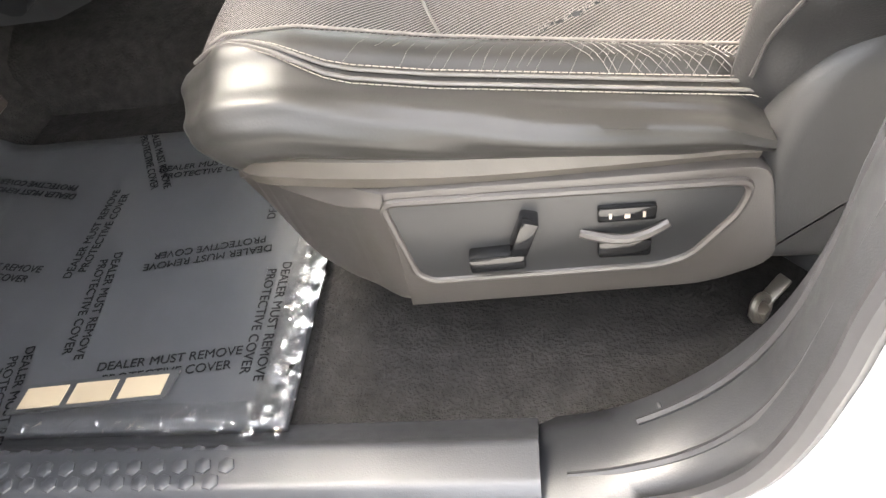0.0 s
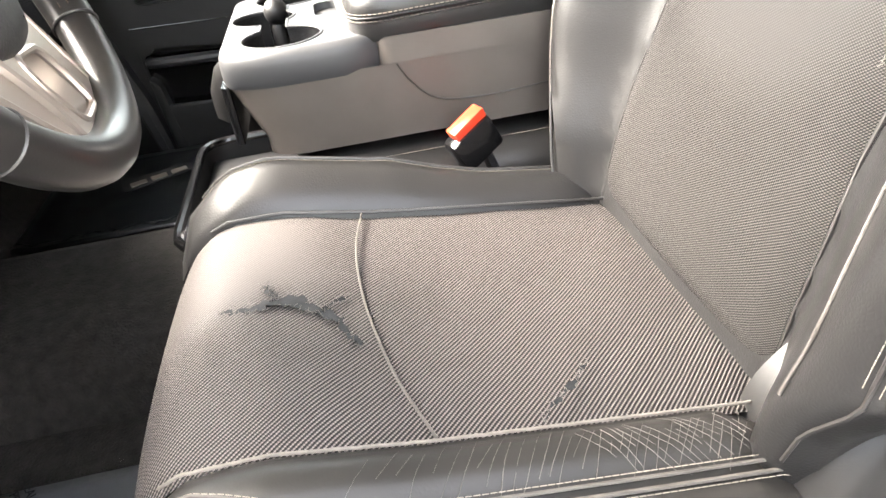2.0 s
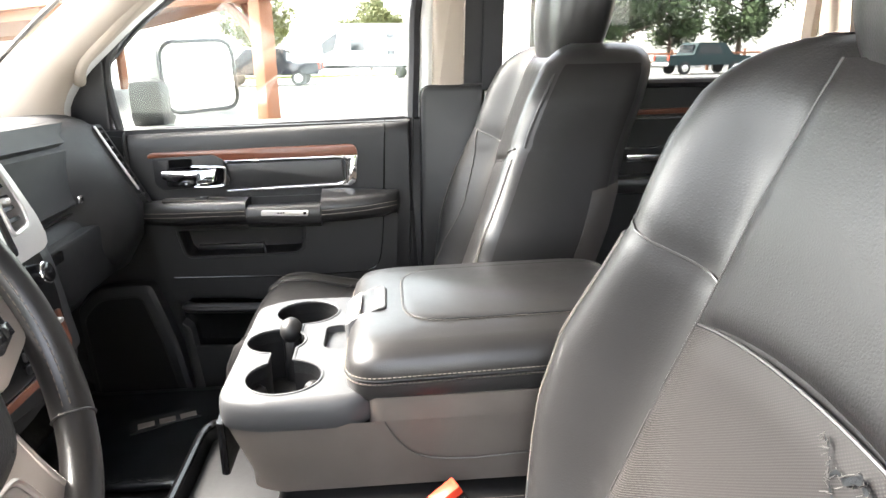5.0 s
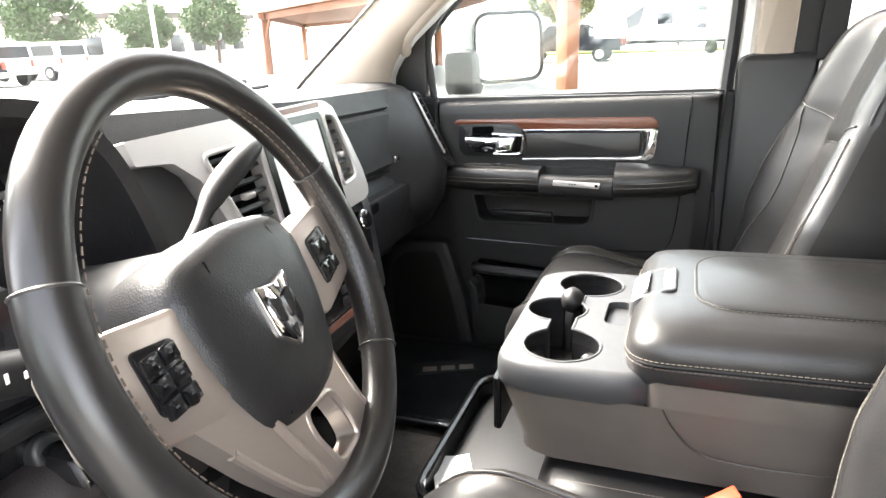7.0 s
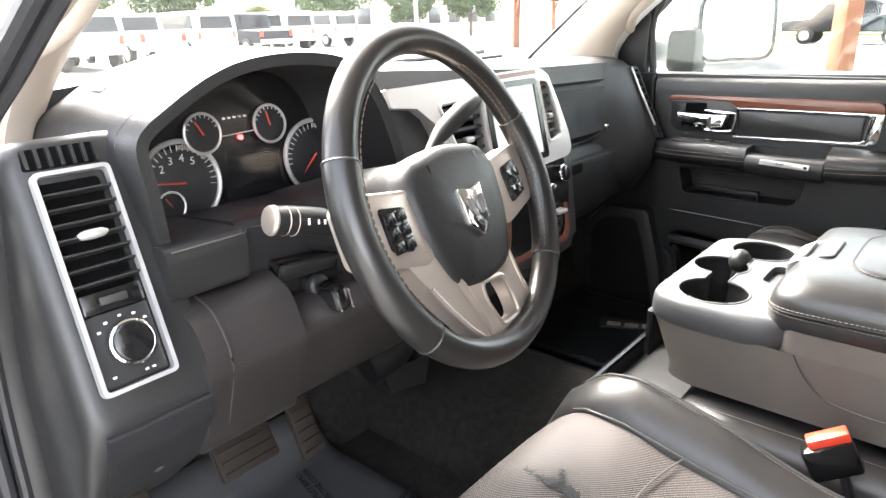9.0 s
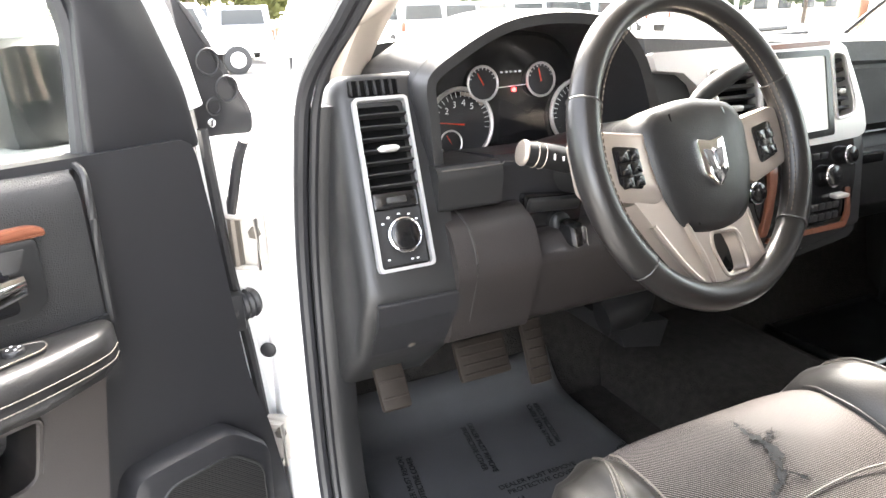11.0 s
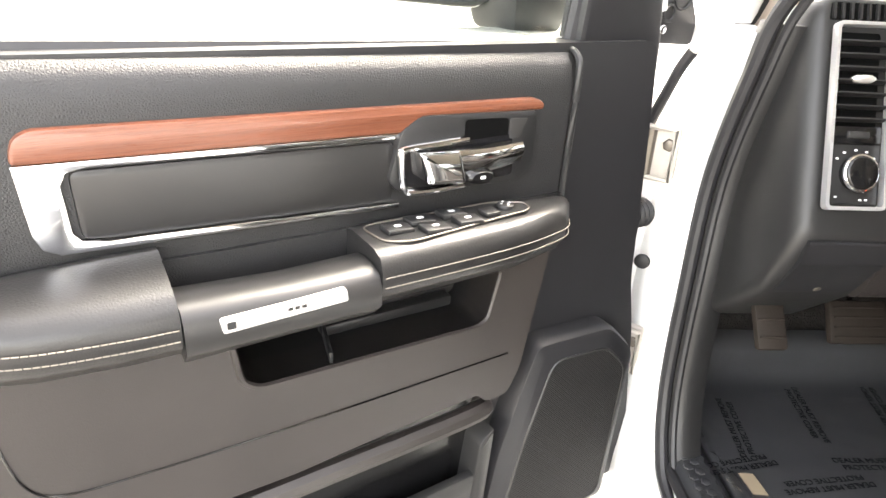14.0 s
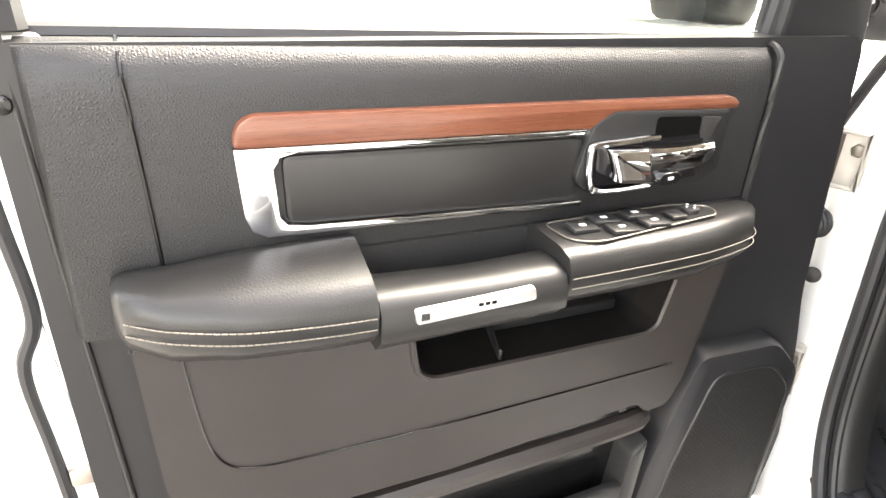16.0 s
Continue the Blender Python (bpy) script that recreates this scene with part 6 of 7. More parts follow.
def front_door(name, at, rz, sgn, label, driver):
    FLIP[0] = sgn
    o = thing(name, at, label, "car door", "front doors", rz=rz)
    shell = rounded([(-0.235, 0.62), (0.66, 0.60), (0.70 if driver else 0.66, 0.80), (0.70 if driver else 0.66, 1.348), (-0.20, 1.33), (-0.225, 1.20)], 0.03)
    part("outer_skin", prism(BM(), shell, -0.135, -0.052, dd), PAINT, o, "white painted door shell")
    part("shut_face", prism(BM(), rounded([(0.60, 0.60), (0.66, 0.60), (0.678, 0.85), (0.672, 1.10), (0.668, 1.345), (0.60, 1.345)], 0.01), -0.06, -0.03, dd, 0.01), PAINT if driver else RUBBER, o, "white painted door edge" if driver else "black door edge")
    part("edge_seal", tube(BM(), cat([(0.662, -0.03, 1.34), (0.655, -0.03, 1.22), (0.649, -0.03, 1.13), (0.665, -0.032, 1.08), (0.661, -0.032, 1.0), (0.657, -0.03, 0.93), (0.652, -0.03, 0.80), (0.645, -0.03, 0.62)]), 0.006, 8, up=(0, 1, 0)), RUBBER, o)
    pocket = rounded([(0.354, 1.098), (0.346, 1.042), (0.330, 1.031), (0.078, 1.028), (0.064, 1.036), (0.050, 1.098)], 0.010)
    base = rounded([(-0.190, 1.33), (-0.205, 1.20), (-0.222, 1.0), (-0.245, 0.91), (-0.278, 0.70), (-0.278, 0.62), (0.615, 0.61), (0.630, 0.80), (0.642, 1.34)] if driver else [(-0.205, 1.33), (-0.205, 1.0), (-0.24, 0.90), (-0.22, 0.62), (0.60, 0.61), (0.618, 0.80), (0.618, 1.34)], 0.02)
    part("trim_base", holed(BM(), base, [pocket], dd, -0.052, -0.016), SLATE, o, "dark plastic door trim")

    def pad(u):
        dv = 0.026 * u
        return [(u, w, v + dv) for w, v in ((-0.05, 1.322), (-0.030, 1.326), (-0.012, 1.322), (-0.002, 1.310), (0.002, 1.288), (0.001, 1.20), (0.0, 1.10), (-0.05, 1.10))]

    us = [-0.048] + list(np.linspace(-0.044, 0.612, 14)) + [0.619]
    rings = [pad(u) for u in us]
    rings[0] = [(u, min(w, -0.012), v) for u, w, v in rings[0]]
    rings[-1] = [(u, min(w, -0.014), v) for u, w, v in rings[-1]]
    part("upper_pad", loft(BM(), rings), VINYL, o, "grained black upper door pad", 50)
    part("pad_seam", tube(BM(), cat([(0.557, -0.03, 1.341), (0.556, -0.004, 1.328), (0.555, 0.003, 1.30), (0.548, 0.001, 1.156)]), 0.0016, 6), GLOSS, o)
    part("edge_strip", tube(BM(), cat([(-0.052, -0.035, 1.326), (-0.053, -0.006, 1.320), (-0.052, 0.002, 1.288), (-0.050, 0.001, 1.157)]), 0.0042, 8), PLASTIC, o, "moulded edge strip")
    part("rear_trim", tube(BM(), cat([(0.626, -0.02, 1.345), (0.620, -0.015, 1.2), (0.606, -0.014, 0.95), (0.59, -0.014, 0.63)]), 0.0028, 8, up=(0, 1, 0)), PLASTIC, o)
    part("sill_strip", tube(BM(), [(u, -0.044, 1.326 + 0.026 * u) for u in np.linspace(-0.19, 0.66, 10)], 0.008, 8), RUBBER, o, "rubber strip along the window sill")
    # wood, chrome and the padded inset
    part("wood_strip", prism(BM(), rounded([(0.489, 1.264), (0.488, 1.275), (0.484, 1.284), (0.474, 1.2895), (0.012, 1.2805), (0.002, 1.2775), (-0.003, 1.273), (-0.002, 1.267), (0.142, 1.2715), (0.163, 1.2575)], 0.006), -0.004, 0.009, dd, 0.003), WOOD, o, "reddish brown wood strip")
    part("chrome_trim", prism(BM(), [(0.489, 1.2635), (0.163, 1.257), (0.165, 1.2515), (0.44, 1.257), (0.455, 1.254), (0.459, 1.245), (0.457, 1.206), (0.452, 1.1985), (0.435, 1.1955), (0.171, 1.1865), (0.171, 1.1815), (0.468, 1.1885), (0.480, 1.195), (0.485, 1.208)], -0.004, 0.007, dd, 0.0015), CHROME, o, "chrome trim frame")
    part("inset_pad", prism(BM(), rounded([(0.454, 1.2555), (0.176, 1.2495), (0.176, 1.1885), (0.452, 1.1970)], 0.009), -0.004, 0.005, dd, 0.004), SMOOTH, o, "padded black inset")
    part("handle_bezel", prism(BM(), rounded([(0.172, 1.2605), (0.150, 1.2735), (0.008, 1.268), (0.008, 1.206), (0.027, 1.190), (0.174, 1.1985), (0.185, 1.211)], 0.006), -0.004, 0.011, dd, 0.003), PLASTIC, o, "black handle surround")
    # flat plates: black for the recess's shade, a lighter one for its end
    part("handle_recess_shade", prism(BM(), rounded([(0.100, 1.2655), (0.046, 1.263), (0.046, 1.233), (0.100, 1.235)], 0.005), 0.004, 0.0118, dd), VOID, o, "flat black plate for shade in the finger recess")
    part("recess_wall", prism(BM(), rounded([(0.0445, 1.2625), (0.020, 1.2605), (0.030, 1.2405), (0.0445, 1.2405)], 0.003), 0.004, 0.0125, dd, 0.0005), SHADOWED, o, "lighter end of the recess")
    part("cup_bowl", prism(BM(), rounded([(0.172, 1.2425), (0.040, 1.2455), (0.036, 1.200), (0.155, 1.1995), (0.168, 1.205)], 0.007), 0.004, 0.0122, dd), SCREEN, o, "dark glossy cup")
    cup = cat([(0.098, 0.0150, 1.2468), (0.140, 0.0160, 1.2455), (0.170, 0.0165, 1.2440), (0.1755, 0.0165, 1.238), (0.1715, 0.0165, 1.206), (0.164, 0.0165, 1.1995), (0.135, 0.0160, 1.1975), (0.100, 0.0150, 1.1985)], 4)
    part("cup_ring", tube(BM(), cup, 0.0032, 8, up=(0, 1, 0)), CHROME, o, "chrome cup ring")
    lev = part("door_handle", prism(BM(), rounded([(0.158, 1.240), (0.112, 1.2385), (0.108, 1.206), (0.150, 1.2095)], 0.004), 0.010, 0.031, lambda a, b, w: (a, w + (1.222 - b) * 0.25, b), 0.005), CHROME, o, "chrome door handle")
    part("handle_arm", loft(BM(), [[(a, w + 0.005 * math.sin(math.pi * (a - 0.028) / 0.1), b) for w, b in ((0.010, t), (0.017, t - 0.001), (0.0205, t - 0.006), (0.020, (t + d) / 2), (0.017, d + 0.003), (0.010, d))] for a, t, d in ((0.112, 1.2385, 1.2075), (0.095, 1.2380, 1.2080), (0.075, 1.2378, 1.2090), (0.055, 1.2378, 1.2105), (0.040, 1.2380, 1.2125), (0.029, 1.2382, 1.2150))]), CHROME, lev, "chrome pull arm", 40)
    lk = part("lock_switch", loft(BM(), [[(0.085 + k * 0.016 * math.cos(t), w, 1.2075 + k * 0.0075 * math.sin(t)) for t in (2 * math.pi * i / 20 for i in range(20))] for k, w in ((1.0, 0.012), (1.0, 0.025), (0.8, 0.0275))]), GLOSS, o, "black oval lock switch")
    part("switch_symbol", box(BM(), (0.085, 0.0278, 1.2080), (0.006, 0.0006, 0.003), 0), WHITE, lk)

    # armrest in three lengths
    def arm(u, vt, depth, drop=0.055, w0=0.0, bk=0.0):
        return [(u, w, v) for w, v in ((w0 - 0.004, vt - 0.012 + bk), (w0 + 0.004, vt - 0.003 + bk), (w0 + 0.02, vt + bk), (depth * 0.75, vt + 0.2 * bk), (depth * 0.93, vt - 0.004), (depth, vt - 0.016), (depth * 0.985, vt - drop * 0.7), (depth * 0.8, vt - drop), (w0, vt - drop))]

    part("armrest_rear", loft(BM(), [arm(0.400, 1.169, 0.085, bk=0.016), arm(0.44, 1.170, 0.086, bk=0.015), arm(0.50, 1.173, 0.083, bk=0.010), arm(0.55, 1.176, 0.070, bk=0.002), arm(0.578, 1.178, 0.052, 0.05), arm(0.586, 1.174, 0.035, 0.04)]), LEATHER, o, "stitched black leather armrest pad", 60)
    part("armrest_grip", loft(BM(), [arm(0.229, 1.158, 0.087, 0.05, 0.03), arm(0.31, 1.158, 0.088, 0.05, 0.034), arm(0.3985, 1.160, 0.086, 0.055, 0.03)]), SMOOTH, o, "black pull grip", 60)
    part("armrest_front", loft(BM(), [arm(-0.042, 1.160, 0.020, 0.04), arm(-0.036, 1.166, 0.034, 0.045), arm(-0.01, 1.168, 0.058, 0.05), arm(0.06, 1.170, 0.076), arm(0.14, 1.172, 0.084), arm(0.2275, 1.172, 0.085)]), LEATHER, o, "stitched black leather switch pad", 60)
    part("armrest_back", prism(BM(), [(-0.045, 1.165), (-0.045, 1.09), (0.585, 1.10), (0.585, 1.17)], -0.004, 0.006, dd), VINYL, o)
    st = BM()
    for k in (0.022, 0.032):
        dashes(st, cat([(0.402, 0.0862, 1.168 - k), (0.44, 0.0868, 1.170 - k), (0.50, 0.084, 1.174 - k), (0.55, 0.071, 1.178 - k), (0.580, 0.050, 1.178 - k)]), r=0.0006, ln=0.0046, gap=0.0009)
        dashes(st, cat([(-0.036, 0.0345, 1.166 - k), (-0.01, 0.0588, 1.168 - k), (0.06, 0.0768, 1.170 - k), (0.14, 0.0848, 1.172 - k), (0.226, 0.0858, 1.172 - k)]), r=0.0006, ln=0.0046, gap=0.0009)
    tagged(part("stitching", st, THREAD, o, "pale double stitching"), kind="stuff")
    pl = part("badge_plate", prism(BM(), rounded([(0.372, 1.155), (0.264, 1.158), (0.262, 1.146), (0.370, 1.142)], 0.003), 0.080, 0.0895, lambda a, b, w: (a, w, b - 0.007), 0.001), SILVER, o, "brushed metal badge plate")
    bm = BM()
    box(bm, (0.3635, 0.0898, 1.142), (0.007, 0.001, 0.006), 0)
    for i in range(3):
        box(bm, (0.303 + 0.006 * i, 0.0898, 1.1445), (0.004, 0.001, 0.0025), 0)
    part("badge_bars", bm, GLOSS, pl)

    # switches
    top = lambda a, b, w: (a, b, 1.170 + w + 0.02 * (b - 0.04))
    swp = rounded([(0.218, 0.016), (0.060, 0.014), (0.028, 0.030), (0.036, 0.050), (0.190, 0.070), (0.214, 0.058)], 0.012) if driver else rounded([(0.17, 0.02), (0.03, 0.02), (0.03, 0.055), (0.16, 0.062)], 0.01)
    part("switch_plate", prism(BM(), swp, -0.004, 0.003, top), PLASTIC, o, "gloss black switch plate")
    part("switch_rim", tube(BM(), [top(a, b, 0.003) for a, b in swp], 0.0009, 8, True, up=(0, 0, 1)), STEEL, o, "thin dull metal rim")
    spots = [(0.190, 0.040), (0.160, 0.030), (0.156, 0.054), (0.122, 0.028), (0.116, 0.050)] if driver else [(0.12, 0.04)]
    for a, b in spots:
        bt = part("window_switch", box(BM(), top(a, b, 0.0045), (0.029, 0.0205, 0.006), 0.0022, pose(0, 0, 0, 0, -4, 0)), PLASTIC, o)
        part("switch_symbol", box(BM(), top(a, b, 0.0078), (0.0065, 0.0042, 0.0006), 0), WHITE, bt)
    if driver:
        jk = part("mirror_switch", disc(BM(), top(0.058, 0.034, 0.003), (0, 0, 1), 0.0095, 0.005, 20), PLASTIC, o)
        for dx, dy in ((0.005, 0), (-0.005, 0), (0, 0.005), (0, -0.005)):
            part("switch_symbol", box(BM(), top(0.058 + dx, 0.034 + dy, 0.0083), (0.002, 0.002, 0.0006), 0), WHITE, jk)
        part("lock_button", box(BM(), top(0.084, 0.042, 0.005), (0.018, 0.018, 0.005), 0.002), PLASTIC, o)

    # lower panel with its open pocket
    low = rounded([(0.580, 1.122), (0.574, 0.98), (0.562, 0.905), (0.30, 0.908), (0.14, 0.924), (0.068, 0.929), (0.056, 0.914), (0.024, 0.916), (0.008, 0.95), (-0.02, 1.118)], 0.010)
    part("lower_panel", holed(BM(), low, [pocket], dd, -0.02, 0.030), DOORLOW if driver else PLASTIC, o, "scuffed dark lower door panel with an open pocket", 40)
    part("pocket_wall", loft(BM(), [[dd(a, b, w) for a, b in pocket] for w in (0.029, -0.048)], cap=False), SHADOWED, o, "smooth black pocket floor and sides", 40)
    part("pocket_back", prism(BM(), pocket, -0.0515, -0.047, dd), SHADOWED, o, "dark ribbed pocket lining")
    for i in range(9 if driver else 0):
        part("pocket_rib", tube(BM(), [(0.344, -0.046, 1.047 + 0.006 * i), (0.066, -0.046, 1.043 + 0.006 * i)], 0.0014, 5), SHADOWED, o)
    part("pocket_divider", box(BM(), (0.245, -0.011, 1.034), (0.004, 0.070, 0.016), 0.001, pose(0, 0, 0, 0, 0, -14)), PLASTIC, o)
    part("pocket_step", box(BM(), (0.160, -0.036, 1.034), (0.165, 0.018, 0.014), 0.003), PLASTIC, o)
    part("pocket_lip", tube(BM(), [(a, 0.031, b) for a, b in pocket], 0.0035, 6, True, up=(0, 1, 0)), DOORLOW if driver else PLASTIC, o)
    part("panel_seam", tube(BM(), cat([(0.546, 0.0305, 1.118), (0.540, 0.0305, 1.05), (0.53, 0.0305, 1.0), (0.505, 0.0305, 0.978), (0.44, 0.0305, 0.973), (0.3, 0.0305, 0.972), (0.03, 0.0305, 0.978)]), 0.0012, 5), GLOSS, o)
    part("pull_ledge", tube(BM(), cat([(0.60, 0.014, 0.866), (0.45, 0.020, 0.876), (0.25, 0.022, 0.886), (0.065, 0.020, 0.893), (0.050, 0.004, 0.893)]), 0.0135, 10), DOORLOW if driver else PLASTIC, o, "rounded lower ledge")
    part("lower_pocket", prism(BM(), rounded([(0.60, 0.87), (0.60, 0.63), (0.03, 0.63), (0.03, 0.91)], 0.02), -0.03, -0.012, dd), GLOSS, o, "dark lower map pocket")
    part("pocket_front", prism(BM(), rounded([(0.60, 0.76), (0.60, 0.62), (0.04, 0.62), (0.04, 0.79)], 0.02), 0.01, 0.022, dd, 0.004), PLASTIC, o)
    # speaker
    sp = rounded([(-0.030, 0.962), (-0.165, 0.956), (-0.222, 0.90), (-0.212, 0.62), (0.045, 0.62), (0.018, 0.80)], 0.02)
    part("speaker_frame", prism(BM(), sp, -0.03, 0.020, dd, 0.016), SLATE, o, "speaker surround")
    gr = rounded([(-0.060, 0.930), (-0.155, 0.925), (-0.200, 0.88), (-0.192, 0.64), (0.010, 0.64), (-0.022, 0.80)], 0.02)
    part("speaker_grille", prism(BM(), gr, -0.004, 0.0215, dd), GRILLE, o, "perforated black speaker grille")
    part("speaker_edge", tube(BM(), [(a, 0.0205, b) for a, b in gr], 0.0022, 6, True, up=(0, 1, 0)), PLASTIC, o)
    part("pocket_fin", prism(BM(), rounded([(0.030, 0.86), (0.052, 0.84), (0.075, 0.62), (0.045, 0.62)], 0.01), -0.02, 0.024, dd, 0.004), PLASTIC, o, "upright end of the map pocket")
    if driver:
        part("trim_screw", disc(BM(), (0.632, -0.018, 1.300), (0, 1, 0), 0.007, 0.004, 18), GLOSS, o, "dark trim screw")
    part("latch", box(BM(), (0.642, -0.030, 0.962), (0.022, 0.012, 0.020), 0.003), SATIN if driver else RUBBER, o, "bare metal door latch")
    # window frame and glass
    part("sail_panel", prism(BM(), rounded([(-0.070, 1.32), (-0.207, 1.315), (-0.196, 1.39), (-0.163, 1.483), (-0.10, 1.58), (0.02, 1.68), (0.045, 1.66), (-0.05, 1.56), (-0.086, 1.483)] if driver else [(-0.088, 1.32), (-0.225, 1.315), (-0.21, 1.39), (-0.17, 1.47), (-0.10, 1.53), (-0.02, 1.60), (0.0, 1.60), (-0.06, 1.535), (-0.086, 1.50)], 0.012), -0.06, -0.024, dd, 0.006), SLATE, o, "dark sail panel by the mirror")
    part("window_channel", tube(BM(), cat([(-0.072, -0.042, 1.325), (-0.083, -0.042, 1.47), (-0.03, -0.046, 1.56), (0.09, -0.055, 1.66), (0.24, -0.06, 1.73)]), 0.010, 8, up=(0, 1, 0)), RUBBER, o)
    part("window_frame", tube(BM(), cat([(0.655, -0.045, 1.345), (0.665, -0.06, 1.55), (0.66, -0.08, 1.74), (0.4, -0.085, 1.775), (0.22, -0.08, 1.765), (0.05, -0.078, 1.71), (-0.12, -0.07, 1.585), (-0.185, -0.062, 1.483), (-0.215, -0.058, 1.36)]), 0.020, 10, up=(0, 1, 0)), PAINT, o, "white window frame")
    part("frame_trim", tube(BM(), cat([(0.625, -0.035, 1.345), (0.635, -0.05, 1.55), (0.63, -0.068, 1.72), (0.4, -0.07, 1.75), (0.24, -0.066, 1.735)]), 0.016, 8, up=(0, 1, 0)), RUBBER, o)
    gl = part("pane", prism(BM(), [(-0.075, 1.32), (0.64, 1.34), (0.63, 1.74), (0.24, 1.73), (0.08, 1.655), (-0.04, 1.55), (-0.085, 1.47)], -0.060, -0.057, lambda a, b, w: (a, w - 0.06 * (b - 1.34), b)), GLASS, o, "clear window glass")
    gl.visible_shadow = False
    part("edge_gusset", prism(BM(), rounded([(-0.222, 1.50), (-0.25, 1.47), (-0.322, 1.345), (-0.320, 1.312), (-0.235, 1.318)], 0.01), -0.085, -0.070, dd, 0.004), RUBBER, o, "black rubber gusset with round dimples")
    for a, b, r in ((-0.262, 1.41, 0.016), (-0.285, 1.375, 0.016), (-0.262, 1.355, 0.010)):
        part("gusset_dimple", torus(BM(), (a, -0.069, b), (0, 1, 0), r, 0.002, 20, 6), RUBBER, o)
    part("gusset_screw", disc(BM(), (-0.255, -0.071, 1.335), (0, 1, 0), 0.006, 0.004, 14), CHROME, o)
    if driver:
        part("front_seal", tube(BM(), cat([(-0.236, -0.064, 1.33), (-0.245, -0.062, 1.15), (-0.262, -0.060, 0.98), (-0.272, -0.060, 0.80), (-0.262, -0.060, 0.66)]), 0.0075, 8, up=(0, 1, 0)), RUBBER, o, "black seal along the hinge edge")
        part("front_edge", prism(BM(), rounded([(-0.215, 1.32), (-0.258, 1.32), (-0.275, 1.10), (-0.295, 0.85), (-0.28, 0.64), (-0.21, 0.64)], 0.01), -0.12, -0.066, dd, 0.01), PAINT, o, "white painted hinge edge of the door")
    # towing mirror outside
    mx = 0.0 if driver else 0.05
    mh = part("side_mirror", prism(BM(), rounded([(-0.11, 0.0), (0.11, 0.0), (0.115, 0.19), (-0.10, 0.20)], 0.05, 6), -0.05, 0.028, lambda a, b, w: (mx + w - 0.65 * a, -0.255 + a + 0.4 * w, 1.35 + b), 0.012), PAINT, o, "white towing mirror housing")
    part("mirror_bezel", tube(BM(), [(mx + 0.029 - 0.65 * a, -0.243 + a, 1.35 + b) for a, b in rounded([(-0.105, 0.008), (0.105, 0.008), (0.108, 0.182), (-0.096, 0.190)], 0.045, 6)], 0.006, 8, True, up=(1, 0, 0)), RUBBER, mh)
    part("mirror_pane", prism(BM(), rounded([(-0.105, 0.008), (0.105, 0.008), (0.108, 0.182), (-0.096, 0.190)], 0.045, 6), 0.020, 0.0295, lambda a, b, w: (mx + w - 0.65 * a, -0.255 + a + 0.4 * w, 1.35 + b)), MIRROR, mh, "mirror glass")
    part("mirror_arm", box(BM(), (mx - 0.075, -0.15, 1.385), (0.09, 0.11, 0.125), 0.025), RUBBER, o, "dark mirror arm")
    FLIP[0] = 1.0
    return o


GRILLE = woven("perforated_grille", (0.006, 0.006, 0.006), (0.03, 0.03, 0.031), 0.0032, 0.5, 1.0, 0.05, rise=1.0)
driver_door = front_door("front_door", (-0.403, -0.035, 0), -61.95, 1.0, "open white truck door with black trim and wood strip", True)
passenger_door = front_door("front_door", (-0.489, 1.871, 0.008), 0.0, -1.0, "closed truck door with black trim and wood strip", False)

HINGE = material("dirty_hinge_paint", (0.6, 0.56, 0.50), 0.45, vary=0.35, spots=40, second=(0.62, 0.58, 0.52))
# hinges and check strap between the pillar and the open door
for z, dx in ((1.172, -0.018), (0.856, -0.008)):
    h = thing("hinge_set", (-0.565 + dx, 0.185, z), "rusty white-painted steel door hinge", "hinge", "door hinges", rz=-30)
    part("hinge_plate", box(BM(), (0.0, 0.0, 0), (0.012, 0.05, 0.075), 0.003), HINGE, h)
    part("hinge_knuckle", tube(BM(), [(0.01, -0.015, -0.034), (0.01, -0.015, 0.034)], 0.009, 10), STEEL, h)
    part("hinge_bolt", disc(BM(), (0.004, 0.012, 0.012), (1, 0, 0), 0.009, 0.008, 6), STEEL, h)
    part("hinge_bracket", tube(BM(), [(0.012, -0.03, 0.036), (0.02, 0.02, 0.036), (0.02, 0.02, -0.036), (0.012, -0.03, -0.036)], 0.0045, 6), HINGE, h)
check = thing("door_check", (-0.585, 0.178, 1.078), "black rubber bellows of the door check strap", "door check")
for i in range(5):
    part("bellows_ring", torus(BM(), (0.004 * i, -0.008 * i, 0), (0.4, -0.9, 0), 0.016, 0.006, 18, 6), RUBBER, check)
part("check_box", box(BM(), (0.02, -0.03, 0), (0.03, 0.03, 0.055), 0.004), RUBBER, check)
boot = thing("wiring_boot", (-0.55, 0.190, 1.315), "black wiring tube between pillar and door", "cable")
part("boot", tube(BM(), cat([(0.0, 0.0, 0.0), (-0.012, -0.008, -0.025), (-0.023, -0.014, -0.055), (-0.040, -0.024, -0.105)]), 0.0075, 10), RUBBER, boot)
plug = thing("rubber_plug", (-0.588, 0.193, 0.996), "black oval rubber plug in the pillar", "plug")
part("plug", disc(BM(), (0, 0, 0), (0.9, -0.5, 0), 0.012, 0.004, 20), RUBBER, plug)

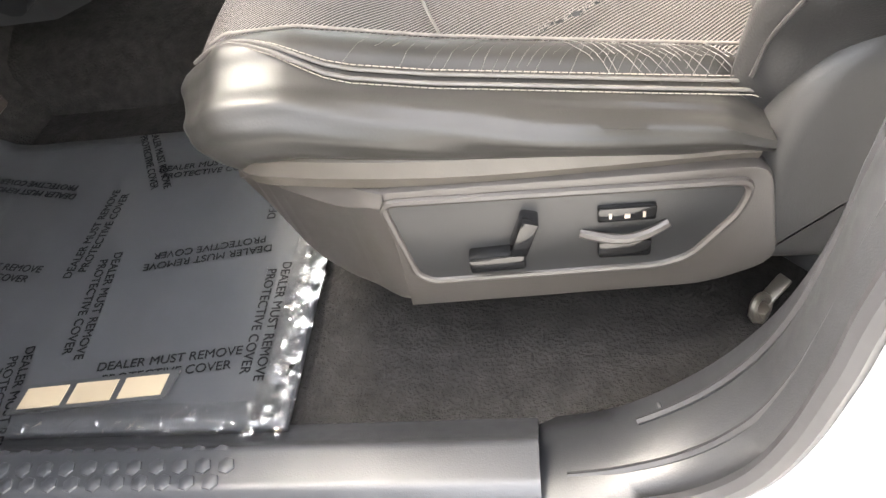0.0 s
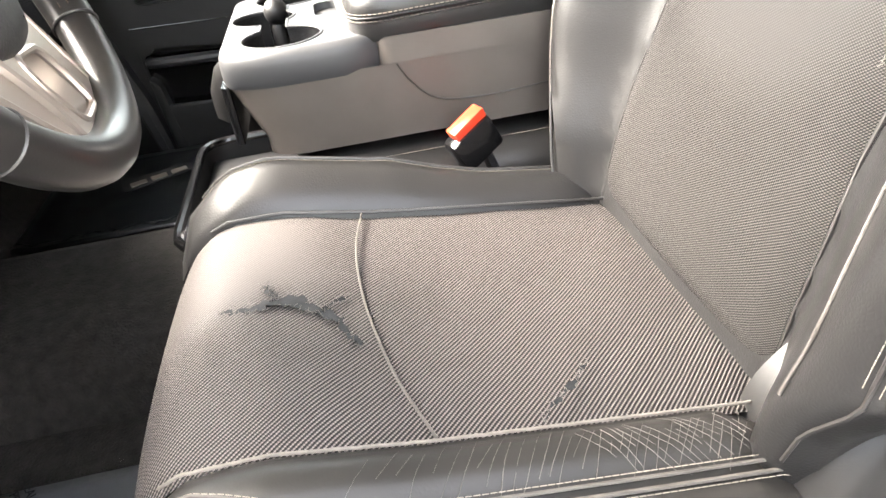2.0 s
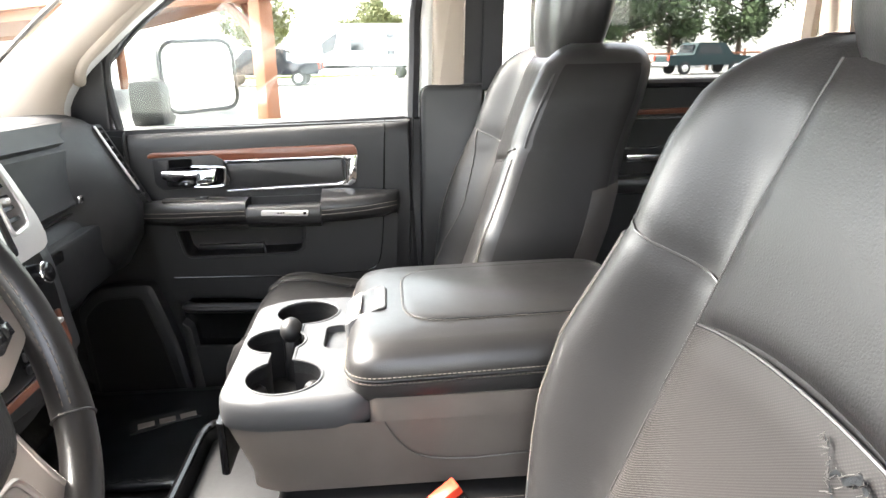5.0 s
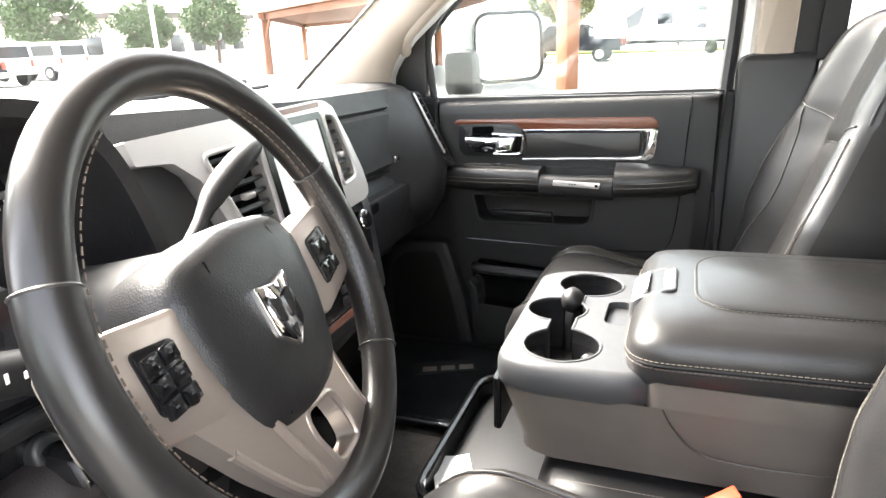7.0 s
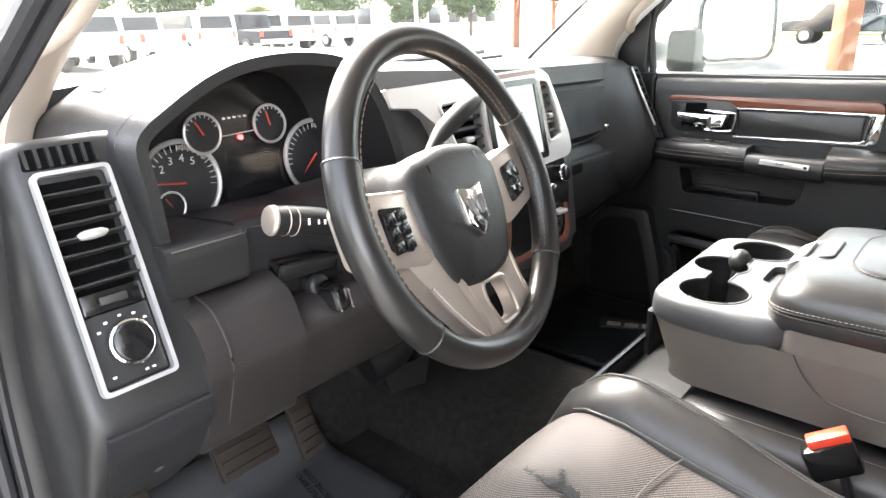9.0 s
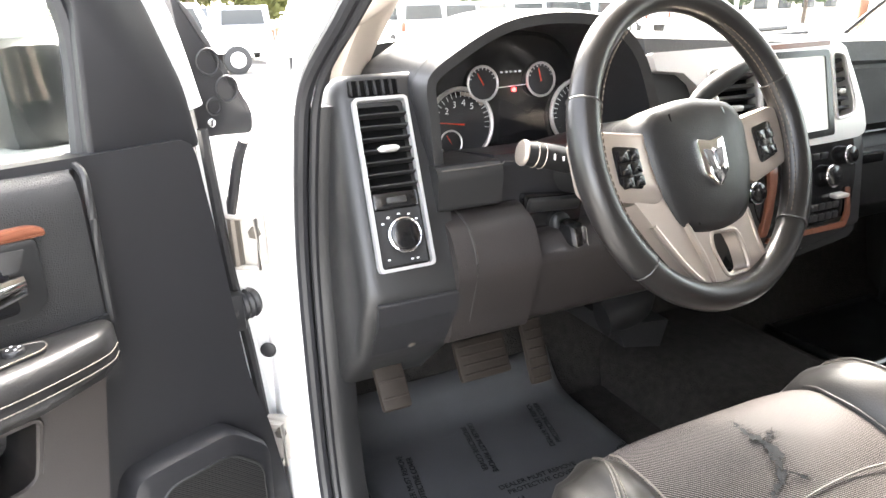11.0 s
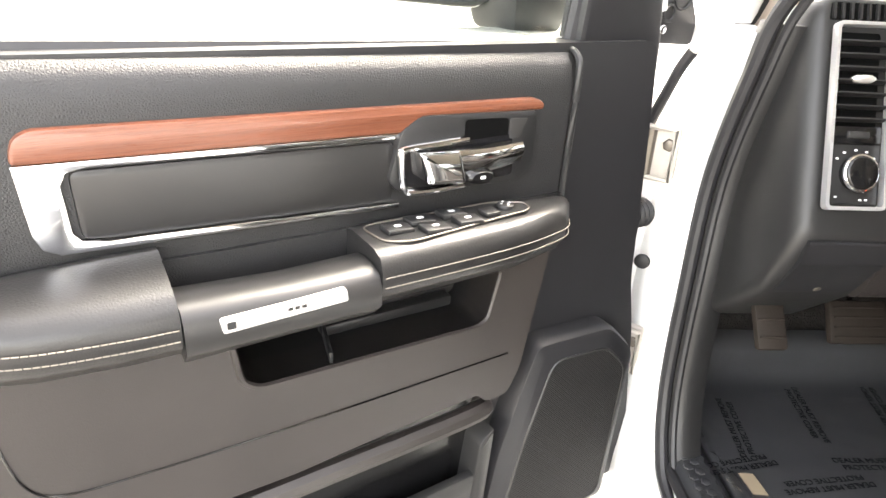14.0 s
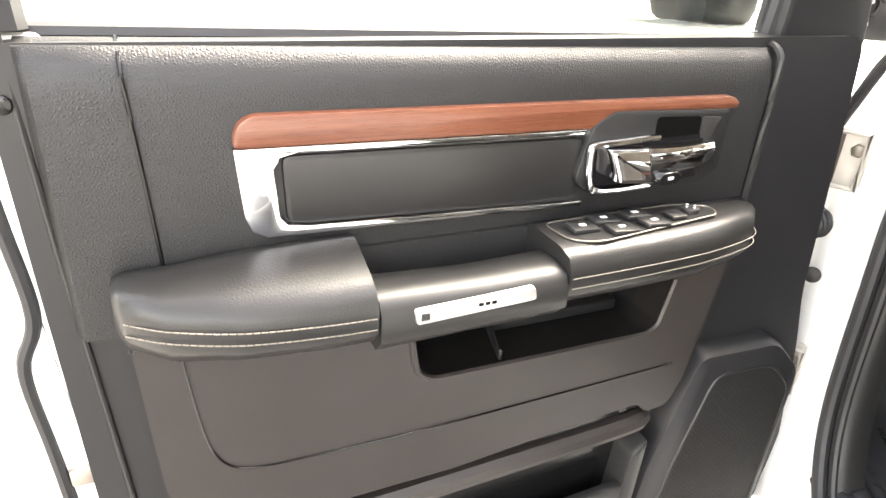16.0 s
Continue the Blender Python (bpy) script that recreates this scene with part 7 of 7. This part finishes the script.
# rear passenger door, seen behind the seats
rd = thing("rear_door", (0.85, 1.93, 0), "closed rear door with dark trim and wood strip", "car door")
part("door_trim", prism(BM(), rounded([(-0.36, 0.68), (0.42, 0.68), (0.42, 1.42), (-0.36, 1.42)], 0.02), 0.0, 0.06, lambda a, b, w: (a, w, b)), SLATE, rd, "dark rear door trim")
part("wood_strip", prism(BM(), rounded([(-0.30, 1.340), (0.20, 1.350), (0.20, 1.364), (-0.30, 1.354)], 0.004), 0.0, -0.010, lambda a, b, w: (a, w, b), 0.003), WOOD, rd, "reddish wood strip")
part("chrome_strip", prism(BM(), rounded([(-0.30, 1.328), (0.20, 1.338), (0.20, 1.343), (-0.30, 1.333)], 0.001), 0.0, -0.009, lambda a, b, w: (a, w, b)), CHROME, rd)
part("chrome_strip", prism(BM(), rounded([(-0.30, 1.255), (0.20, 1.265), (0.20, 1.270), (-0.30, 1.260)], 0.001), 0.0, -0.009, lambda a, b, w: (a, w, b)), CHROME, rd)
part("armrest", box(BM(), (-0.03, -0.03, 1.17), (0.5, 0.07, 0.04), 0.012), LEATHER, rd)
part("door_handle", box(BM(), (-0.12, -0.014, 1.235), (0.09, 0.012, 0.02), 0.004), CHROME, rd)
part("sill_edge", tube(BM(), [(-0.36, -0.002, 1.42), (0.42, -0.002, 1.425)], 0.012, 8), RUBBER, rd)
part("outer_skin", prism(BM(), [(-0.36, 0.62), (0.45, 0.62), (0.45, 1.41), (-0.36, 1.41)], 0.06, 0.12, lambda a, b, w: (a, w, b)), PAINT, rd, "white painted door shell")
gl = part("pane", prism(BM(), [(-0.36, 1.42), (0.42, 1.42), (0.40, 1.78), (-0.30, 1.78)], 0.05, 0.053, lambda a, b, w: (a, w - 0.06 * (b - 1.4), b)), PRIVACY, rd, "dark tinted window glass")
gl.visible_shadow = False
part("window_frame", prism(BM(), [(-0.585, 1.40), (-0.515, 1.40), (-0.495, 1.80), (-0.575, 1.80)], 0.01, 0.07, lambda a, b, w: (a, w, b), 0.008), SLATE, rd, "dark front window frame")
part("window_frame", tube(BM(), [(0.30, 0.03, 1.42), (0.30, 0.01, 1.80)], 0.03, 8), BEIGE, rd, "beige rear pillar trim")
quarter = part("wall_rear_driver_side", prism(BM(), [(0.60, 0.62), (1.38, 0.62), (1.38, 1.42), (0.60, 1.42)], 0.21, 0.29, xz(0)), PAINT)
tagged(quarter, "white rear door and body side", "car body", "", "structure")
rear_quarter = part("trim_rear_corner", prism(BM(), [(1.22, 1.40), (1.36, 1.40), (1.36, 1.82), (1.18, 1.82)], 1.86, 1.98, xz(0)), BEIGE)
tagged(rear_quarter, "beige trim of the rear cab corner", "trim", "", "structure")
belt = thing("seat_belt", (0.31, 1.88, 0.7), "dark grey seat belt hanging by the pillar", "seat belt")
part("webbing", prism(BM(), [(-0.024, 0.0), (0.024, 0.0), (0.05, 0.98), (0.002, 0.98)], 0.0, 0.003, lambda a, b, w: (a, w, b)), RUBBER, belt)
part("guide", box(BM(), (0.01, -0.005, 0.70), (0.02, 0.014, 0.03), 0.004), SILVER, belt)


# ---- floor mats under clear film ----
def mat_z(x):
    return float(np.interp(x, [-0.78, -0.75, -0.70, -0.66, 0.0], [0.860, 0.755, 0.702, 0.694, 0.694]))


def printed_mat(name, x0, x1, y0, y1, label, texts, mat=MATTED):
    o = thing(name, (0, 0, 0), label, "floor mat", "floor mats")
    n = 26

    def f(u, v):
        x, y = x0 + (x1 - x0) * u, y0 + (y1 - y0) * v
        k = min(v, 1 - v, (1 - u) * 1.3)
        return (x, y, mat_z(x) + 0.0015 * noise.noise(Vector((x * 22, y * 18, 1))) + (0.003 * (1 - k / 0.05) ** 2 if k < 0.05 else 0))

    m = part("mat", sheet(BM(), f, n, n), mat, o, "grey-black rubber mat under clear film")
    thick(m, 0.012, -1 if m.data.polygons[0].normal.z > 0 else 1)
    fl = part("film", sheet(BM(), lambda u, v: (lambda p: (p[0] + 0.016 * (u - 0.3), p[1] + 0.024 * (v - 0.5), p[2] + 0.0045 + 0.003 * noise.noise(Vector((p[0] * 35, p[1] * 14, 4))) + (0.022 * max(0, (u - 0.90) / 0.10) + 0.014 * max(0, (0.08 - v) / 0.08)) * (1 + noise.noise(Vector((p[0] * 60, p[1] * 60, 9))))))(f(u, v)), 60, 60), FILM, o, "crinkled clear protective film")
    fl.visible_shadow = False
    def crumple(x, y, k):
        n1 = noise.noise(Vector((x * 70, y * 70, 2))) + 0.6 * noise.noise(Vector((x * 150, y * 150, 7)))
        return (x + 0.004 * n1, y, mat_z(x) + 0.006 + 0.007 * abs(n1) * math.sin(math.pi * k))

    for nm, fn in (("film_edge", lambda u, v: crumple(x1 - 0.034 + 0.042 * u, y0 + (y1 - y0) * 0.62 * v, u)), ("film_edge", lambda u, v: crumple(x0 + 0.3 + (x1 - x0 - 0.3) * v, y0 - 0.012 + 0.036 * u, u))):
        e = part(nm, sheet(BM(), fn, 8, 90), GLINT, o, "crumpled glinting film edge", 25)
        e.visible_shadow = False
    for x, y, rot, lines in texts:
        for i, t in enumerate(lines):
            d = -0.016 * i
            a = radians(rot)
            px, py = x - math.sin(a) * d, y + math.cos(a) * d
            slope = math.atan2(mat_z(px + 0.01) - mat_z(px - 0.01), 0.02)
            words(t, 0.0148, INK, o, Matrix.Translation((px, py, mat_z(px) + 0.0030)) @ Matrix.Rotation(-slope, 4, "Y") @ Matrix.Rotation(a, 4, "Z"), "print", 0.0003)
    return o


DM = ("DEALER MUST REMOVE", "PROTECTIVE COVER")
texts = [(-0.310, 0.407, 5, DM), (-0.422, 0.488, -84, DM), (-0.356, 0.720, 3, DM), (-0.463, 0.356, -79, DM), (-0.210, 0.454, -89, DM), (-0.442, 0.745, -63, DM), (-0.311, 0.546, -173, DM), (-0.250, 0.680, 92, DM), (-0.565, 0.395, 171, DM), (-0.598, 0.556, -9, DM), (-0.613, 0.692, 167, DM), (-0.48, 0.604, 89, DM), (-0.766, 0.685, 84, DM)]
dmat = printed_mat("floor_mat", -0.755, -0.172, 0.330, 0.80, "black floor mat covered with printed clear film", texts)
pm = printed_mat("floor_mat", -0.70, -0.172, 1.42, 1.82, "black floor mat under shiny clear film", [], SHADEMAT)
# pale emblem panel on the mat, drawn as plain bars
em = part("emblem_panel", prism(BM(), rounded([(-0.462, 0.348), (-0.298, 0.362), (-0.292, 0.394), (-0.458, 0.382)], 0.003), 0.6965, 0.6985, xy(0)), GREYTOP, dmat, "grey emblem panel")
for i in range(3):
    a = -0.452 + 0.052 * i
    part("emblem_bar", prism(BM(), [(a, 0.354 + 0.004 * i), (a + 0.044, 0.357 + 0.004 * i), (a + 0.046, 0.380 + 0.004 * i), (a + 0.002, 0.377 + 0.004 * i)], 0.698, 0.6995, xy(0)), CREAM, em, "cream printed bar")

# seat belt anchor bolted low on the pillar
bolt = thing("belt_anchor", (0.268, 0.44, 0.675), "dull metal belt anchor bolted to the floor", "belt anchor")
part("anchor_ring", torus(BM(), (0, 0, 0.015), (0.6, -0.7, 0.4), 0.011, 0.004, 24, 8), STEEL, bolt)
part("anchor_bolt", disc(BM(), (0, 0, 0.0), (0, 0, 1), 0.009, 0.015, 6), STEEL, bolt)
part("anchor_tab", box(BM(), (0.014, 0.014, 0.02), (0.035, 0.014, 0.005), 0.002, pose(0, 0, 0, 0, -35, 35)), STEEL, bolt)
part("webbing", box(BM(), (0.06, 0.05, 0.07), (0.09, 0.045, 0.003), 0.001, pose(0, 0, 0, 0, -45, 40)), RUBBER, bolt)

# pale emblem on the passenger's mat, drawn as plain bars
em = part("emblem_panel", prism(BM(), rounded([(-0.545, 1.665), (-0.400, 1.715), (-0.385, 1.672), (-0.522, 1.604)], 0.004), 0.6985, 0.7005, xy(0)), PLASTIC, pm, "dark emblem panel")
for i in range(3):
    a = (-0.520 + 0.042 * i, 1.645 + 0.018 * i)
    part("emblem_bar", prism(BM(), [(a[0], a[1]), (a[0] + 0.033, a[1] + 0.013), (a[0] + 0.040, a[1] - 0.006), (a[0] + 0.008, a[1] - 0.021)], 0.7005, 0.702, xy(0)), SATIN, em, "grey printed bar")


# ---- outside: parked vehicles, shelter, trees ----
TIRE = material("tyre", (0.02, 0.02, 0.02), 0.8)
DARKGLASS = material("tinted_glass", (0.02, 0.025, 0.03), 0.05, vary=0.02)
TIMBER = material("brown_timber", (0.20, 0.075, 0.035), 0.7, vary=0.25, grain=0.5, grain_scale=30, stretch=(8, 8, 1), spots=3)
SHINGLE = material("dark_roof_felt", (0.10, 0.085, 0.075), 0.9, vary=0.3, spots=4)
BARK = material("bark", (0.11, 0.08, 0.06), 0.9, vary=0.3, spots=10)
LEAF = material("leaves", (0.052, 0.088, 0.028), 0.7, vary=0.4, spots=2.5)
LEAF2 = material("yellow_leaves", (0.10, 0.105, 0.03), 0.7, vary=0.4, spots=2.5)
GRASS = material("dry_grass", (0.16, 0.19, 0.05), 0.9, vary=0.4, spots=2)


def pickup(at, rz, paint, label, van=False):
    o = thing("parked_truck" if not van else "parked_van", at, label, "truck" if not van else "van", "parked vehicles", rz=rz)
    prof = [(-2.8, 0.55), (2.8, 0.55), (2.85, 0.95), (2.75, 1.05), (1.6, 1.12), (0.9, 1.85), (-0.9, 1.88), (-1.2, 1.15), (-2.8, 1.12)] if not van else [(-2.5, 0.5), (2.5, 0.5), (2.6, 1.0), (1.5, 1.15), (0.8, 1.9), (-2.4, 1.95), (-2.55, 1.1)]
    part("body", prism(BM(), rounded(prof, 0.12), -0.95, 0.95, xz(0), 0.06), paint, o)
    win = [(0.82, 1.2), (0.45, 1.72), (-0.75, 1.75), (-0.95, 1.2)] if not van else [(0.9, 1.25), (0.55, 1.75), (-2.2, 1.8), (-2.3, 1.25)]
    for s in (-1, 1):
        part("side_window", prism(BM(), win, s * 0.94, s * 0.965, xz(0)), DARKGLASS, o, "tinted side window")
        for x in (-1.75, 1.75):
            w = part("wheel", disc(BM(), (x, s * 0.78, 0.38), (0, s, 0), 0.38, 0.20, 28, 0.03), TIRE, o, "black tyre")
            part("rim", disc(BM(), (x, s * 0.965, 0.38), (0, s, 0), 0.22, 0.03, 20, 0.01), SILVER, w, "silver wheel rim")
        part("tail_light", box(BM(), (-2.82 if not van else -2.52, s * 0.82, 1.0), (0.08, 0.16, 0.32), 0.02), RED, o, "red tail light")
    part("rear_window", prism(BM(), [(-0.75, 1.25), (0.75, 1.25), (0.68, 1.75), (-0.68, 1.75)], -1.16 if not van else -2.58, -1.0 if not van else -2.3, yz(0)), DARKGLASS, o)
    part("bumper", box(BM(), (-2.85 if not van else -2.6, 0, 0.62), (0.16, 1.8, 0.22), 0.04), SILVER, o)
    return o


BLUE = material("dark_blue_paint", (0.010, 0.012, 0.018), 0.55, spec=0.25)
TEAL = material("dark_teal_paint", (0.010, 0.026, 0.028), 0.55, spec=0.25)
GREYP = material("silver_grey_paint", (0.4, 0.41, 0.42), 0.3, coat=0.5)
pickup((-6.0, 37.0, 0), 178, BLUE, "dark blue pickup parked across the lot")
pickup((20.0, 42.0, 0), 8, TEAL, "dark teal pickup parked by the brown fence")
for x, y, rz, pt, van, lb in ((-26, 10.5, 0, PAINT, True, "white van parked in a row"), (-27, 7.6, 0, PAINT, False, "white pickup parked in a row"), (-27.5, 13.5, 0, GREYP, False, "silver pickup parked in a row"), (-28.5, 16.6, 0, PAINT, True, "white van parked in a row"),
                           (-29, 19.8, 0, BLUE, False, "dark pickup parked in a row"), (-26, 4.2, 0, GREYP, False, "dark grey pickup parked in a row"), (-31, 23, 0, PAINT, True, "white van parked in a row"), (-20, 1.2, 95, PAINT, False, "white pickup parked sideways"), (-33, 28, 0, PAINT, True, "white van parked in a row")):
    pickup((x, y, 0), rz + 180, pt, lb, van)

rv = thing("travel_trailer", (1.5, 46, 0), "white travel trailer parked far across the lot", "trailer")
part("body", prism(BM(), rounded([(-5.2, 0.9), (4.6, 0.7), (4.8, 3.3), (-4.0, 3.4), (-5.6, 2.2)], 0.25), -1.2, 1.2, xz(0), 0.08), PAINT, rv)
for x, z, w, h in ((2.6, 2.1, 1.1, 0.8), (-0.9, 1.6, 0.5, 0.3), (-0.9, 2.6, 0.5, 0.3), (-3.0, 2.1, 0.9, 0.7)):
    part("side_window", box(BM(), (x, -1.22, z), (w, 0.06, h), 0.02), DARKGLASS, rv, "dark window")
part("graphic_band", prism(BM(), [(-5.3, 2.2), (-4.2, 2.9), (-4.5, 1.8), (-5.2, 1.5)], -1.23, -1.2, xz(0)), DARKGLASS, rv, "dark swoosh graphic")
for x in (-0.3, 0.7):
    part("wheel", disc(BM(), (x, -1.05, 0.38), (0, -1, 0), 0.38, 0.2, 24, 0.03), TIRE, rv)
part("chassis", box(BM(), (-1.0, -0.9, 0.75), (9.0, 0.3, 0.2), 0.03), TIRE, rv)

# timber shelter
sh = thing("timber_shelter", (-2.35, 14.7, 0), "open brown timber shelter with a low roof", "shelter")
CORNERS = [(0.0, 0.0), (-17.2, 14.8), (-27.8, 36.1), (-10.6, 21.3)]
SIDE, DEEP = Vector((-17.2, 14.8)).normalized(), Vector((-10.6, 21.3)).normalized()
for (x, y), dirs in zip(CORNERS, ((SIDE, DEEP), (-SIDE, DEEP), (-SIDE, -DEEP), (SIDE, -DEEP))):
    ps = part("post", box(BM(), (x, y, 1.29), (0.34, 0.34, 2.58), 0.02, Matrix.Rotation(math.atan2(SIDE.y, SIDE.x), 4, "Z")), TIMBER, sh, "square brown timber post")
    for d in dirs:
        part("brace", tube(BM(), cat([(x + 0.1 * d.x, y + 0.1 * d.y, 1.55), (x + 0.45 * d.x, y + 0.45 * d.y, 2.10), (x + 1.1 * d.x, y + 1.1 * d.y, 2.58)], 3), 0.10, 6), TIMBER, ps, "curved knee brace")
for a, b in ((0, 1), (1, 2), (2, 3), (3, 0)):
    p, q = Vector(CORNERS[a]), Vector(CORNERS[b])
    d = (q - p).normalized() * 0.9
    ang = math.atan2(d.y, d.x)
    m = (p + q) / 2
    part("beam", box(BM(), (m.x, m.y, 2.72), ((q - p).length + 1.8, 0.26, 0.28), 0.02, Matrix.Rotation(ang, 4, "Z")), TIMBER, sh, "heavy timber beam")
mid = sum((Vector(c) for c in CORNERS), Vector((0, 0))) / 4
eave = [(mid.x + (Vector(c) - mid).x * 1.10, mid.y + (Vector(c) - mid).y * 1.10) for c in CORNERS]
part("fascia", prism(BM(), eave, 2.87, 3.02, xy(0)), TIMBER, sh, "brown roof fascia")
roof_bm = BM()
foot = [roof_bm.verts.new((x, y, 3.02)) for x, y in eave]
ridge = [roof_bm.verts.new((mid.x - DEEP.x * 6, mid.y - DEEP.y * 6, 5.2)), roof_bm.verts.new((mid.x + DEEP.x * 6, mid.y + DEEP.y * 6, 5.2))]
for f in ((foot[0], foot[1], ridge[0]), (foot[1], foot[2], ridge[1], ridge[0]), (foot[2], foot[3], ridge[1]), (foot[3], foot[0], ridge[0], ridge[1]), tuple(foot[::-1])):
    roof_bm.faces.new(f)
part("roof", roof_bm, SHINGLE, sh, "dark hipped roof")
pole = thing("flag_pole", (-12.5, 14.2, 0), "thin white pole beside the shelter", "pole")
part("pole", tube(BM(), [(0, 0, 0), (0, 0, 7)], 0.05, 8), PAINT, pole)


def tree(at, h, r, mat, seed, label):
    o = thing("tree", at, label, "tree", "trees")
    rnd = random.Random(seed)
    bm = BM()
    tube(bm, [(0, 0, 0), (0.05, 0.02, h * 0.3), (0.0, 0.06, h * 0.6), (0.05, 0.0, h * 0.9)], [0.05 * h * 0.6, 0.035 * h * 0.6, 0.02 * h * 0.6, 0.008 * h], 8)
    for i in range(9):
        a, z = i * 2.4, h * (0.3 + 0.055 * i)
        tube(bm, [(0, 0, z), (0.4 * r * math.cos(a), 0.4 * r * math.sin(a), z + 0.08 * h), (0.8 * r * math.cos(a), 0.8 * r * math.sin(a), z + 0.15 * h)], [0.012 * h, 0.008 * h, 0.003 * h], 5)
    part("trunk", bm, BARK, o, "brown trunk and limbs")
    clumps = []
    for i in range(46):
        a, zz = rnd.uniform(0, 6.28), rnd.uniform(0.0, 1.0)
        rr = r * math.sin(math.pi * (0.12 + 0.8 * zz)) * rnd.uniform(0.45, 1.0)
        clumps.append((Vector((rr * math.cos(a), rr * math.sin(a), h * (0.32 + 0.66 * zz))), r * rnd.uniform(0.16, 0.34)))
    verts, faces = [], []
    for c, cr in clumps:
        for k in range(200):
            d = Vector((rnd.gauss(0, 1), rnd.gauss(0, 1), rnd.gauss(0, 1))).normalized() * cr * rnd.uniform(0.5, 1.05)
            p = c + d
            s = 0.062 * r * rnd.uniform(0.5, 1.1)
            u = Vector((rnd.gauss(0, 1), rnd.gauss(0, 1), rnd.gauss(0, 1))).normalized()
            v = u.orthogonal().normalized()
            n0 = len(verts)
            verts += [tuple(p - u * s), tuple(p + v * s * 0.5), tuple(p + u * s), tuple(p - v * s * 0.5)]
            faces.append((n0, n0 + 1, n0 + 2, n0 + 3))
    me = bpy.data.meshes.new("crown")
    me.from_pydata(verts, [], faces)
    me.materials.append(mat)
    c = new("crown", me)
    c.parent = o
    tagged(c, "loose leafy crown", kind="stuff")
    return o


for i, (x, y, h, r, mt) in enumerate(((-52, 29, 6.2, 3.4, LEAF), (-45.3, 39.3, 6.2, 3.3, LEAF), (-40.5, 44.2, 5.0, 2.5, LEAF), (-36.5, 47.8, 5.6, 2.9, LEAF), (-48.5, 35, 2.4, 1.7, LEAF2), (-50, 32.5, 2.2, 1.6, LEAF2), (-46, 9, 7, 4.2, LEAF2), (-54, 22, 5.0, 3.4, LEAF), (-48, -2, 7, 4.0, LEAF),
                                   (-9, 52, 6.5, 2.6, LEAF2), (22, 62, 9, 4.5, LEAF), (28, 66, 7.5, 4.0, LEAF), (34, 64, 9.5, 4.6, LEAF), (42, 60, 8, 4.2, LEAF2), (50, 58, 9, 4.8, LEAF), (-30, -26, 8, 4.5, LEAF), (-52, 5, 8, 4.2, LEAF2), (-1.0, 64, 6, 3, LEAF2), (2.6, -8.0, 4.2, 2.4, LEAF))):
    tree((x, y, 0), h, r, mt, 20 + i, "leafy green tree at the edge of the lot" if mt is LEAF else "yellow-green tree at the edge of the lot")
fence = thing("rail_fence", (30, 50, 0), "low brown rail fence along the lot", "fence")
for i in range(12):
    part("post", box(BM(), (-14 + 2.6 * i, -0.9 * i * 0.35, 0.75), (0.16, 0.16, 1.5), 0.02), TIMBER, fence)
for z in (0.6, 1.2):
    part("rail", tube(BM(), [(-14, 0, z), (-14 + 2.6 * 11, -0.9 * 11 * 0.35, z)], 0.08, 6), TIMBER, fence)
verge = part("lawn", prism(BM(), [(-12, 47.5), (4, 50), (4, 55), (-12, 55)], 0.0, 0.12, xy(0)), GRASS)
tagged(verge, "strip of yellow-green grass across the lot", "grass", "", "structure")
shop = thing("shop_building", (-62, 60, 0), "long pale building behind the trees", "building")
part("wall", prism(BM(), [(-14, -9), (14, -9), (14, 9), (-14, 9)], 0, 4.2, xy(0)), BEIGE, shop)
part("roof", prism(BM(), [(-14.4, -9.4), (14.4, -9.4), (14.4, 9.4), (-14.4, 9.4)], 4.2, 4.7, xy(0)), SHINGLE, shop)
for i in range(5):
    part("window", box(BM(), (14.02, -6.8 + 3.3 * i, 1.8), (0.1, 1.8, 1.6), 0.02), DARKGLASS, shop)
    part("window", box(BM(), (-11 + 5 * i, -9.02, 1.8), (2.0, 0.1, 1.6), 0.02), DARKGLASS, shop)
